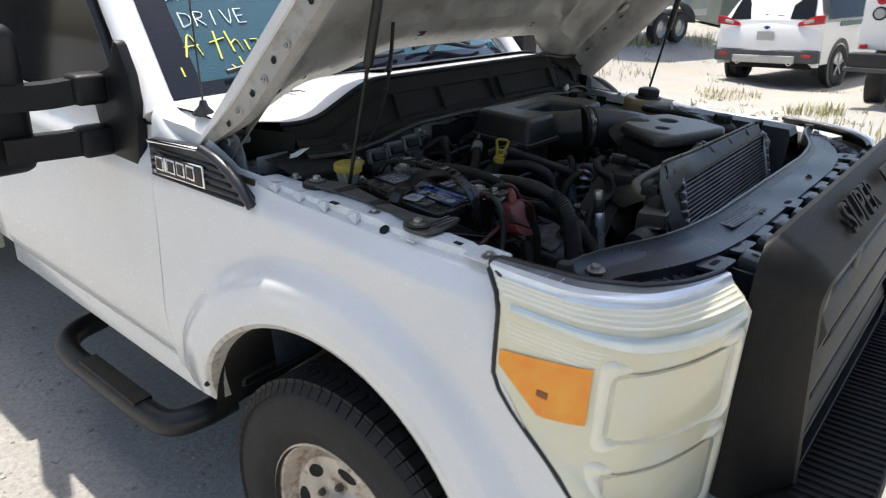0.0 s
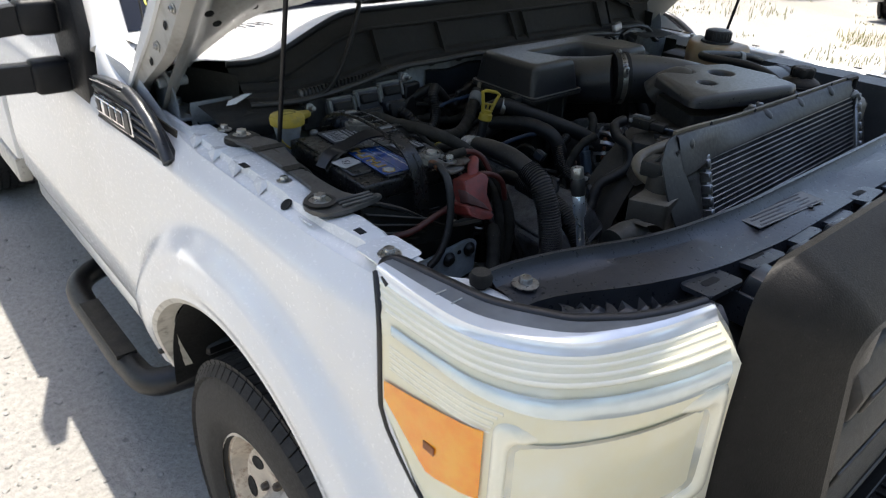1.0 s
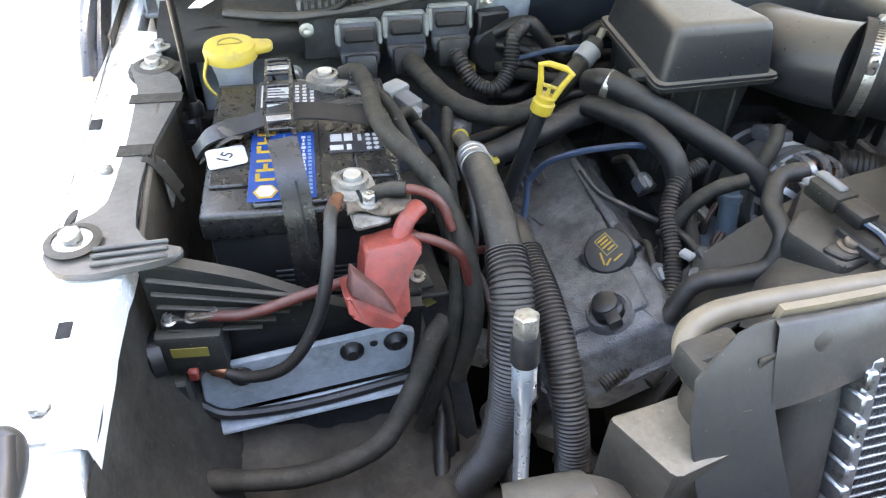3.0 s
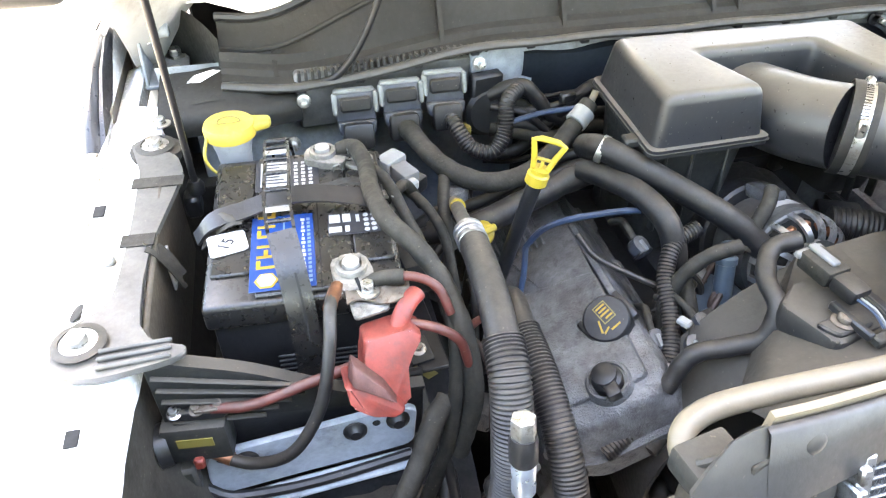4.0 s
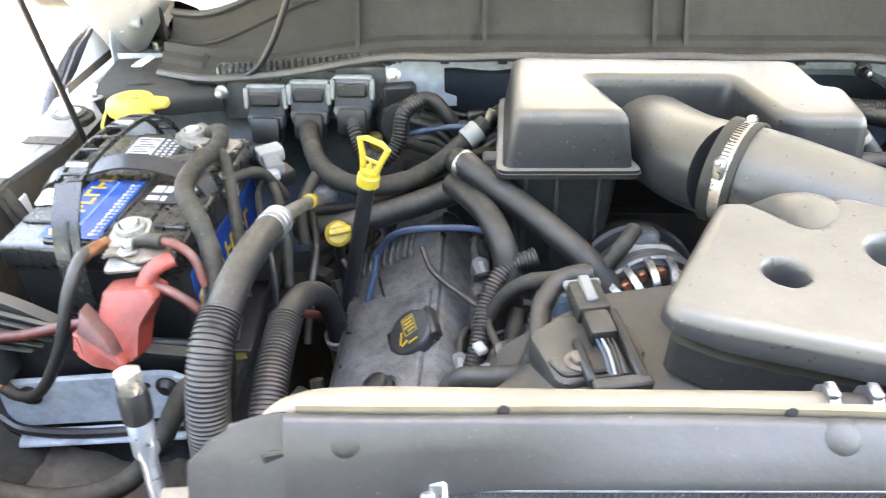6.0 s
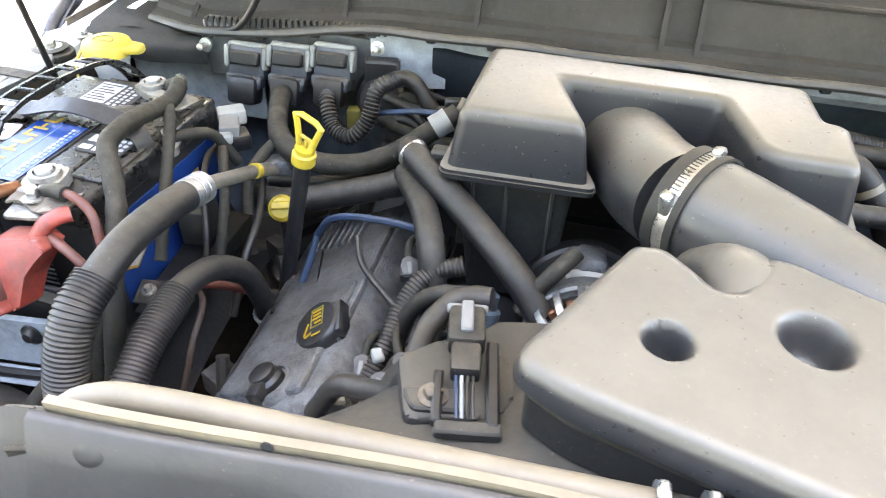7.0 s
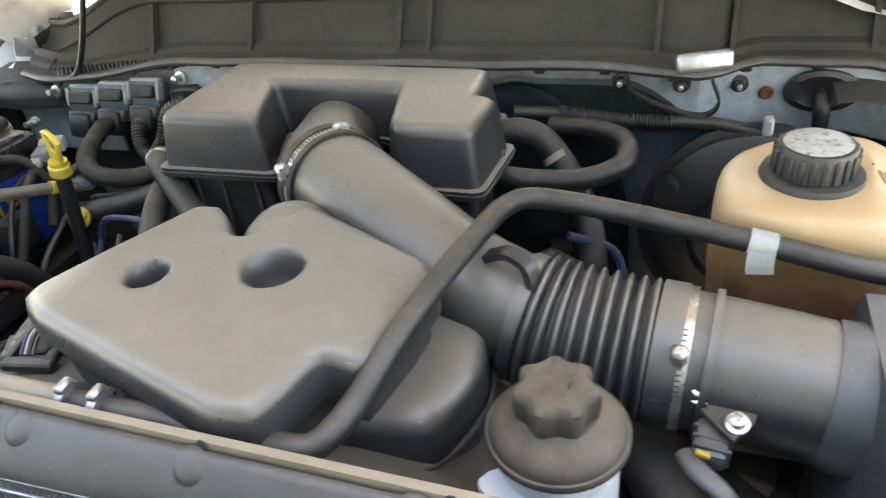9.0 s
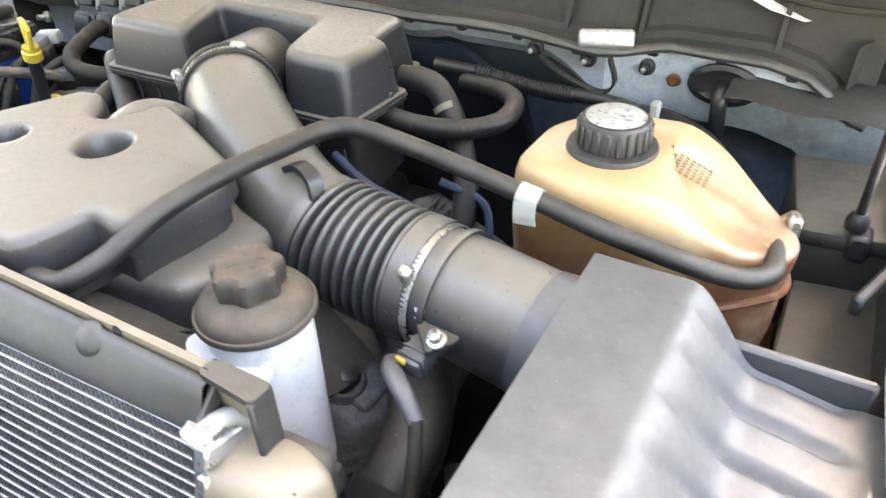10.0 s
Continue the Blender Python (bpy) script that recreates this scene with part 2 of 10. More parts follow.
REFLECTOR = surface("cream_reflector", (0.72, 0.70, 0.58), 0.3, 0.25, vary=0.12, big=7, bump=0.02)
BROW = surface("hazed_chrome_band", (0.84, 0.87, 0.91), 0.14, 0.35, vary=0.12, big=9, bump=0.0)
LENSGREY = surface("dull_clear_lens", (0.16, 0.17, 0.18), 0.16, vary=0.25, big=12, bump=0, coat=0.5)
FRAMEWELL = surface("pale_lamp_frame", (0.92, 0.87, 0.70), 0.2, 0.0, vary=0.06, big=9, bump=0.0, coat=0.5)
WELLPALE = surface("clouded_well", (0.66, 0.63, 0.50), 0.14, 0.15, vary=0.22, big=9, bump=0.0, coat=0.6, stain=(0.50, 0.55, 0.57), stain_at=(0.45, 0.75))
SHELF = surface("silvery_lamp_shelf", (0.66, 0.73, 0.74), 0.18, 0.35, vary=0.12, big=12, bump=0.0, coat=0.4)
STRIPRUBBER = surface("dusty_rubber_strip", (0.0210, 0.0210, 0.0216), 0.5, vary=0.25, big=9, bump=0.12, dust=0.22, grime=0.85)
APRON = surface("brown_black_apron", (0.029, 0.025, 0.022), 0.7, vary=0.4, big=14, bump=0.25, dust=0.6, spec=0.15)
INNER = surface("dark_inner_fender", (0.038, 0.035, 0.030), 0.8, vary=0.4, big=9, bump=0.3, dust=0.25, spec=0.1)
BLACKDUST = surface("worn_black_cap", (0.018, 0.018, 0.020), 0.5, vary=0.3, big=30, bump=0.15, dust=0.25)
WORNCAP = surface("worn_white_print", (0.272, 0.264, 0.237), 0.6, vary=0.25, big=70, bump=0.2, stain=(0.088, 0.088, 0.083), stain_at=(0.55, 0.6))
BROWN = surface("brown_moulded_text", (0.154, 0.097, 0.049), 0.6, vary=0.3, big=60, bump=0)
# near-black colour that paints the shade deep between the radiator fins
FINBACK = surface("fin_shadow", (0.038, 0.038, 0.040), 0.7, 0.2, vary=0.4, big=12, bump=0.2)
FINS = surface("crimped_fins", (0.173, 0.173, 0.173), 0.5, 0.5, vary=0.4, big=12, bump=0.1, stain=(0.055, 0.047, 0.040), stain_at=(0.5, 0.75))
BATLID = surface("satin_battery_plastic", (0.0115, 0.0110, 0.0108), 0.3, vary=0.3, big=12, bump=0.06, dust=0.12, grime=0.92)
PALEBLUE = surface("pale_blue_print", (0.109, 0.184, 0.299), 0.35, vary=0.1, big=20, bump=0)
TANWALL = surface("brown_dusty_wall", (0.063, 0.049, 0.033), 0.75, vary=0.3, big=12, bump=0.2, dust=0.3)
AMBERDULL = surface("dull_yellow_print", (0.184, 0.149, 0.035), 0.5, vary=0.1, bump=0)
ALUDULL = surface("dull_aluminium", (0.134, 0.136, 0.134), 0.5, 0.4, vary=0.2, big=20, bump=0.1, dust=0.3)
CASTBLUE = surface("blue_grey_zinc", (0.087, 0.118, 0.149), 0.4, 0.4, vary=0.2, big=20, bump=0.1)
GOLDALU = surface("tan_alloy_line", (0.188, 0.169, 0.138), 0.45, 0.4, vary=0.2, big=20, bump=0.1, dust=0.35)
SATIN = surface("satin_chrome", (0.55, 0.60, 0.66), 0.32, 0.8, vary=0.05, big=18, bump=0.0)
CHROMEDULL = surface("worn_chrome", (0.66, 0.64, 0.6), 0.3, 0.85, vary=0.15, big=40, bump=0.1)
PLUGGREY = surface("blue_grey_plug", (0.040, 0.045, 0.057), 0.45, vary=0.2, big=20, bump=0.1, dust=0.45)
BAILGREY = surface("pale_plug_bail", (0.173, 0.177, 0.165), 0.5, vary=0.15, big=30, bump=0.1, stain=(0.098, 0.094, 0.078))
BROWNWIRE = surface("dusty_brown_lead", (0.049, 0.024, 0.017), 0.6, vary=0.3, big=30, bump=0.15, dust=0.3)
FRIT = surface("navy_glass_border", (0.006, 0.008, 0.014), 0.12, vary=0.1, bump=0)


# ---- building helpers ----
def link(name, bm, material, angle=38, smooth=True):
    me = bpy.data.meshes.new(name)
    bmesh.ops.recalc_face_normals(bm, faces=bm.faces)
    bm.to_mesh(me)
    bm.free()
    me.materials.append(material)
    if smooth:
        me.polygons.foreach_set("use_smooth", [True] * len(me.polygons))
        me.set_sharp_from_angle(angle=radians(angle))
    return new(name, me)


def part(name, bm, material, parent=None, label="", angle=38):
    ob = link(name, bm, material, angle)
    if parent is not None:
        ob.parent = parent
        if parent.type == "EMPTY":
            ob.matrix_parent_inverse = Matrix.Translation(parent.location).inverted()
    return tagged(ob, label)


def thing(name, place, label, category, group="", kind=""):
    ob = new(name)
    ob.location = place
    ob.empty_display_size = 0.05
    return tagged(ob, label, category, group, kind)


def single(name, bm, material, label, category, group="", kind="", angle=38):
    return tagged(link(name, bm, material, angle), label, category, group, kind)


def at(p, rz=0.0, rx=0.0, ry=0.0):
    return pose(*p, rx, ry, rz)


def add_box(bm, size, m, bevel=0.003, seg=2, taper=(1, 1)):
    """A box standing on its base at m's origin; taper scales its top."""
    sx, sy, sz = size
    vs = []
    for z, kx, ky in ((0, 1, 1), (sz, *taper)):
        for x, y in ((-1, -1), (1, -1), (1, 1), (-1, 1)):
            vs.append(bm.verts.new((x * sx / 2 * kx, y * sy / 2 * ky, z)))
    fs = [bm.faces.new([vs[i] for i in q]) for q in ((3, 2, 1, 0), (4, 5, 6, 7), (0, 1, 5, 4), (1, 2, 6, 5), (2, 3, 7, 6), (3, 0, 4, 7))]
    es = {e for f in fs for e in f.edges}
    if bevel > 0:
        r = bmesh.ops.bevel(bm, geom=list(es), offset=bevel, segments=seg, affect="EDGES", profile=0.5)
        vs = list({v for v in vs if v.is_valid} | {v for f in r["faces"] for v in f.verts})
    bmesh.ops.transform(bm, matrix=m, verts=vs)
    return bm


def box(size, m, bevel=0.003, seg=2, taper=(1, 1)):
    return add_box(bmesh.new(), size, m, bevel, seg, taper)


def add_prism(bm, pts, z0, z1, m=None, bevel=0.0, seg=2, inset=0.0):
    """A polygon (counter-clockwise) drawn up from z0 to z1, the top drawn in by inset."""
    n = len(pts)
    c = sum((Vector(p) for p in pts), Vector((0, 0))) / n
    lo = [bm.verts.new((*p, z0)) for p in pts]
    hi = []
    for p in pts:
        d = c - Vector(p)
        q = Vector(p) + d.normalized() * inset
        hi.append(bm.verts.new((*q, z1)))
    fs = [bm.faces.new(lo[::-1]), bm.faces.new(hi)]
    for i in range(n):
        j = (i + 1) % n
        fs.append(bm.faces.new((lo[i], lo[j], hi[j], hi[i])))
    vs = lo + hi
    if bevel > 0:
        es = {e for f in fs for e in f.edges}
        r = bmesh.ops.bevel(bm, geom=list(es), offset=bevel, segments=seg, affect="EDGES", profile=0.5)
        vs = list({v for v in vs if v.is_valid} | {v for f in r["faces"] for v in f.verts})
    if m is not None:
        bmesh.ops.transform(bm, matrix=m, verts=vs)
    return bm


def prism(pts, z0, z1, m=None, bevel=0.0, seg=2, inset=0.0):
    return add_prism(bmesh.new(), pts, z0, z1, m, bevel, seg, inset)


def add_lathe(bm, profile, m=None, seg=32, lobes=0, depth=0.0):
    """Turns (radius, height) pairs about z; lobes make a scalloped rim."""
    rings = []
    for r, z in profile:
        if r < 1e-6:
            rings.append([bm.verts.new((0, 0, z))])
        else:
            ring = []
            for i in range(seg):
                a = 2 * math.pi * i / seg
                k = 1 + (depth * math.cos(lobes * a) if lobes else 0)
                ring.append(bm.verts.new((r * k * math.cos(a), r * k * math.sin(a), z)))
            rings.append(ring)
    for a, b in zip(rings, rings[1:]):
        for i in range(seg):
            j = (i + 1) % seg
            if len(a) == 1 and len(b) > 1:
                bm.faces.new((a[0], b[i], b[j]))
            elif len(b) == 1 and len(a) > 1:
                bm.faces.new((a[i], a[j], b[0]))
            elif len(a) > 1:
                bm.faces.new((a[i], a[j], b[j], b[i]))
    if m is not None:
        bmesh.ops.transform(bm, matrix=m, verts=[v for ring in rings for v in ring])
    return bm


def lathe(profile, m=None, seg=32, lobes=0, depth=0.0):
    return add_lathe(bmesh.new(), profile, m, seg, lobes, depth)


def spline(pts, per=10):
    """Catmull-Rom through the points."""
    p = [Vector(q) for q in pts]
    if len(p) == 2:
        return [p[0].lerp(p[1], i / per) for i in range(per + 1)]
    p = [2 * p[0] - p[1]] + p + [2 * p[-1] - p[-2]]
    out = []
    for a, b, c, d in zip(p, p[1:], p[2:], p[3:]):
        for i in range(per):
            t = i / per
            out.append(0.5 * (2 * b + (c - a) * t + (2 * a - 5 * b + 4 * c - d) * t * t + (3 * b - a - 3 * c + d) * t ** 3))
    return out + [p[-2]]


def resample(path, step):
    out, rest = [path[0]], 0.0
    for a, b in zip(path, path[1:]):
        n = (b - a).length
        while rest + n >= step:
            k = (step - rest) / n
            a = a.lerp(b, k)
            out.append(a.copy())
            n = (b - a).length
            rest = 0.0
        rest += n
    if (out[-1] - path[-1]).length > step * 0.3:
        out.append(path[-1])
    return out


def add_sweep(bm, path, radius, seg=14, flat=1.0, caps=True):
    """A tube along a path; radius is a number or a function of the length run; flat squashes it."""
    n = len(path)
    tang = [(path[min(i + 1, n - 1)] - path[max(i - 1, 0)]).normalized() for i in range(n)]
    up = Vector((0, 0, 1)) if abs(tang[0].z) < 0.9 else Vector((0, 1, 0))
    side = tang[0].cross(up).normalized()
    rings, run = [], 0.0
    for i in range(n):
        if i:
            run += (path[i] - path[i - 1]).length
        side = (side - tang[i] * side.dot(tang[i])).normalized()
        nor = side.cross(tang[i])
        r = radius(run) if callable(radius) else radius
        rings.append([bm.verts.new(path[i] + r * (math.cos(a) * side + flat * math.sin(a) * nor)) for a in (2 * math.pi * k / seg for k in range(seg))])
    for a, b in zip(rings, rings[1:]):
        for k in range(seg):
            j = (k + 1) % seg
            bm.faces.new((a[k], a[j], b[j], b[k]))
    if caps:
        bm.faces.new(rings[0][::-1])
        bm.faces.new(rings[-1])
    return bm


def tube(pts, r, seg=14, per=10, flat=1.0):
    return add_sweep(bmesh.new(), spline(pts, per), r, seg, flat)


def corrugated(pts, r, pitch=0.0042, depth=0.0012, seg=18):
    path = resample(spline(pts, 24), pitch / 5)
    return add_sweep(bmesh.new(), path, lambda s: r + depth * max(-0.6, min(0.6, 1.4 * math.sin(2 * math.pi * s / pitch))), seg)


def wrapped(pts, r, seg=14):
    """A harness in tape: the radius wanders."""
    k = random.random() * 50
    path = resample(spline(pts, 20), 0.004)
    return add_sweep(bmesh.new(), path, lambda s: r * (1 + 0.10 * noise.noise((s * 60, k, 0)) + 0.05 * noise.noise((s * 220, k, 3))), seg)


def ribbon(pts, width, thick, across, per=12):
    """A flat strap along a path; across is its width's direction."""
    bm = bmesh.new()
    path = spline(pts, per)
    across = Vector(across).normalized()
    rows = []
    for i, p in enumerate(path):
        t = (path[min(i + 1, len(path) - 1)] - path[max(i - 1, 0)]).normalized()
        n = across.cross(t).normalized()
        w = (across - t * across.dot(t)).normalized()
        rows.append([bm.verts.new(p + a * w * width / 2 + b * n * thick / 2) for a, b in ((-1, -1), (1, -1), (1, 1), (-1, 1))])
    for a, b in zip(rows, rows[1:]):
        for k in range(4):
            j = (k + 1) % 4
            bm.faces.new((a[k], a[j], b[j], b[k]))
    bm.faces.new(rows[0][::-1])
    bm.faces.new(rows[-1])
    return bm


def grid_sheet(rows, thick=0.0, closed=False):
    """A sheet through rows of points."""
    bm = bmesh.new()
    vs = [[bm.verts.new(p) for p in row] for row in rows]
    for a, b in zip(vs, vs[1:]):
        for i in range(len(a) - 1 + (1 if closed else 0)):
            j = (i + 1) % len(a)
            bm.faces.new((a[i], a[j], b[j], b[i]))
    if thick:
        bmesh.ops.recalc_face_normals(bm, faces=bm.faces)
        bmesh.ops.solidify(bm, geom=list(bm.faces), thickness=thick)
    return bm


def text_mesh(body, size, m, depth=0.001):
    cu = bpy.data.curves.new("writing", "FONT")
    cu.body, cu.size, cu.extrude = body, size, depth
    cu.align_x, cu.align_y = "CENTER", "CENTER"
    ob = bpy.data.objects.new("writing", cu)
    scene.collection.objects.link(ob)
    me = ob.to_mesh()
    bm = bmesh.new()
    bm.from_mesh(me)
    ob.to_mesh_clear()
    bpy.data.objects.remove(ob)
    bpy.data.curves.remove(cu)
    bmesh.ops.transform(bm, matrix=m, verts=bm.verts)
    return bm


def facing(p, normal, up=(0, 0, 1)):
    """A pose whose z is the normal and whose y leans to up."""
    z = Vector(normal).normalized()
    x = Vector(up).cross(z).normalized()
    y = z.cross(x)
    return Matrix.Translation(p) @ Matrix((x, y, z)).transposed().to_4x4()


def add_bolt(bm, m, r=0.007, h=0.006, washer=0.011):
    add_lathe(bm, [(0, 0), (washer, 0), (washer, 0.0018), (washer * 0.75, 0.0026), (r * 0.9, 0.0026)], m, 20)
    hexa = [(r * math.cos(math.pi / 3 * i), r * math.sin(math.pi / 3 * i)) for i in range(6)]
    add_prism(bm, hexa, 0.002, 0.002 + h, m, 0.0008, 1)
    return bm


def bolt(m, r=0.007, h=0.006, washer=0.011):
    return add_bolt(bmesh.new(), m, r, h, washer)


def smooth(t):
    t = max(0.0, min(1.0, t))
    return t * t * (3 - 2 * t)


def scaled(pts, d):
    """The outline pushed out by d."""
    out = []
    n = len(pts)
    for i in range(n):
        a, b, c = Vector(pts[i - 1]), Vector(pts[i]), Vector(pts[(i + 1) % n])
        n1, n2 = (b - a).normalized(), (c - b).normalized()
        k = (Vector((n1.y, -n1.x)) + Vector((n2.y, -n2.x)))
        k = k.normalized() * min(1.6, 1 / max(0.5, k.length / 2))
        out.append(tuple(b + k * d))
    return out


def loft(levels, bevel_top=0.0):
    """A body through outlines at heights: (outline, z), bottom first, both ends closed."""
    bm = bmesh.new()
    rings = [[bm.verts.new((*p, z)) for p in pts] for pts, z in levels]
    for a, b in zip(rings, rings[1:]):
        for i in range(len(a)):
            j = (i + 1) % len(a)
            bm.faces.new((a[i], a[j], b[j], b[i]))
    bm.faces.new(rings[0][::-1])
    bm.faces.new(rings[-1])
    return bm


def rounded(pts, r, n=4):
    """A polygon with its corners rounded."""
    out = []
    m = len(pts)
    for i in range(m):
        a, b, c = Vector(pts[i - 1]), Vector(pts[i]), Vector(pts[(i + 1) % m])
        q = min(r, (a - b).length * 0.45, (c - b).length * 0.45)
        p0, p1 = b + (a - b).normalized() * q, b + (c - b).normalized() * q
        for k in range(n + 1):
            t = k / n
            out.append(tuple((1 - t) ** 2 * p0 + 2 * t * (1 - t) * b + t * t * p1))
    return out


# ---- ground ----
def ground_height(x, y):
    d = math.hypot(x, y)
    k = smooth((d - 3.0) / 5.0)
    dip = -0.27 * smooth((y - 0.6) / 2.6) * (1 - smooth((y - 4.4) / 2.0)) * smooth((x - 5.0) / 3.0)
    return dip + k * (0.06 * noise.noise((x * 0.25, y * 0.25, 0)) + 0.02 * noise.noise((x, y, 4)))


def build_ground():
    bm = bmesh.new()
    xs = sorted({round(s * v, 3) for s in (-1, 1) for v in [i * 0.5 for i in range(60)] + [30 + 30 * i for i in range(1, 30)]})
    rows = [[bm.verts.new((x, y, ground_height(x, y))) for x in xs] for y in xs]
    for a, b in zip(rows, rows[1:]):
        for i in range(len(a) - 1):
            bm.faces.new((a[i], a[i + 1], b[i + 1], b[i]))
    return single("ground", bm, GROUND, "pale crushed shell and limestone yard, partly shaded", "ground", kind="structure")


build_ground()


def build_pebbles():
    """Loose stones beside the truck."""
    rnd = random.Random(5)
    bm = bmesh.new()
    for _ in range(1500):
        x, y = rnd.uniform(-3.2, -0.7), rnd.uniform(-0.4, 4.5)
        r = rnd.choice((0.003, 0.004, 0.005, 0.007, 0.011))
        q = bmesh.ops.create_icosphere(bm, subdivisions=1, radius=r)
        for v in q["verts"]:
            v.co = Vector((v.co.x * rnd.uniform(0.8, 1.5) + x, v.co.y * rnd.uniform(0.8, 1.5) + y, v.co.z * 0.6 + 0.001))
    return single("loose_gravel", bm, STONES, "small grey stones and shell bits scattered on the yard", "gravel", kind="stuff")


STONES = surface("grey_stones", (0.30, 0.29, 0.27), 0.9, vary=0.5, big=40, bump=0.2)
build_pebbles()

# ---- the pickup's body ----
truck = thing("pickup_truck", (0, 0.53, 0), "white work pickup truck with its hood raised, shade along its side", "truck")
ARCH, R_ARCH = (0.53, 0.47), 0.495


def fender_x(y, z):
    """Half width of the flank at a place."""
    d = math.hypot(y - ARCH[0], z - ARCH[1])
    x = 0.892 + 0.012 * smooth((1.1 - z) / 0.5) - 0.050 * smooth((0.80 - z) / 0.38)
    x -= 0.028 * smooth((0.34 - y) / 0.3) * smooth((z - 1.06) / 0.14)
    x -= 0.035 * smooth((z - 1.165) / 0.06)
    x += 0.034 * (1 - smooth((d - 0.575) / 0.07)) * (0.25 + 0.75 * smooth((z - 0.45) / 0.35))
    x += 0.006 * smooth((d - 0.5) / 0.03) * (1 - smooth((d - 0.53) / 0.05))
    return x


def build_fender(side):
    cy, cz = ARCH
    outline = [(1.19, 0.585), (1.19, 0.9), (1.195, 1.30), (1.06, 1.30), (0.96, 1.286), (0.90, 1.266), (0.84, 1.238), (0.78, 1.220), (0.7, 1.215), (0.3, 1.212), (0.12, 1.208), (0.105, 1.07), (0.02, 0.97), (-0.075, 0.885), (-0.13, 0.8), (-0.16, 0.6), (0.03, 0.56)]
    angs = sorted({math.atan2(z - cz, y - cy) for y, z in outline} | {radians(-10 + 200 * i / 150) for i in range(151)})
    lo_a = math.atan2(outline[0][1] - cz, outline[0][0] - cy)
    hi_a = math.atan2(outline[-1][1] - cz, outline[-1][0] - cy)
    angs = [a for a in angs if lo_a - 1e-6 <= a <= hi_a + 1e-6]

    def reach(a):
        dy, dz = math.cos(a), math.sin(a)
        best = 2.0
        for (y0, z0), (y1, z1) in zip(outline, outline[1:]):
            ey, ez = y1 - y0, z1 - z0
            det = dy * (-ez) + dz * ey
            if abs(det) < 1e-9:
                continue
            fy, fz = y0 - cy, z0 - cz
            t = (fy * (-ez) + fz * ey) / det
            u = (dy * fz - dz * fy) / det
            if t > 0 and -1e-6 <= u <= 1 + 1e-6:
                best = min(best, t)
        return best

    rows = []
    for a in angs:
        far = max(reach(a), R_ARCH + 0.005)
        row = []
        for i in range(33):
            r = R_ARCH + (far - R_ARCH) * i / 32
            y, z = cy + r * math.cos(a), cz + r * math.sin(a)
            row.append((side * fender_x(y, z), y, z))
        rows.append(row)
    fender = part("fender", grid_sheet(rows, 0.0), WHITE, truck, angle=50)
    lip = []
    for a in angs:
        y, z = cy + R_ARCH * math.cos(a), cz + R_ARCH * math.sin(a)
        x = fender_x(y, z)
        y2, z2 = cy + (R_ARCH - 0.012) * math.cos(a), cz + (R_ARCH - 0.012) * math.sin(a)
        y3, z3 = cy + (R_ARCH - 0.016) * math.cos(a), cz + (R_ARCH - 0.016) * math.sin(a)
        lip.append([(side * x, y, z), (side * (x - 0.006), y2, z2), (side * (x - 0.045), y3, z3)])
    part("arch_lip", grid_sheet(lip), GREYPAINT_CREAM, fender, "cream underside lip of the wheel arch")
    well = []
    for i in range(41):
        a = radians(4 + 176 * i / 40)
        well.append([(side * (0.885 if k == 0 else 0.46), cy + (R_ARCH - 0.017 + 0.05 * k) * math.cos(a), cz + (R_ARCH - 0.017 + 0.05 * k) * math.sin(a)) for k in (0, 1)])
    part("wheel_well", grid_sheet(well), WELL, fender, "black wheel well liner")
    bm = bmesh.new()
    add_lathe(bm, [(0, 0.004), (0.006, 0.004), (0.009, 0)], facing((side * 0.905, 1.005, 0.62), (side * 0.3, -1, 0)), 12)
    part("arch_clip", bm, BLACK, fender)
    return fender


GREYPAINT_CREAM = surface("cream_lip_paint", (0.55, 0.52, 0.46), 0.5, vary=0.12, big=14, bump=0.05, stain=(0.25, 0.22, 0.18))
WELL = surface("wheel_well_liner", (0.012, 0.012, 0.012), 0.9, vary=0.4, big=20, bump=0.4)
fender_right = build_fender(-1)
fender_left = build_fender(1)


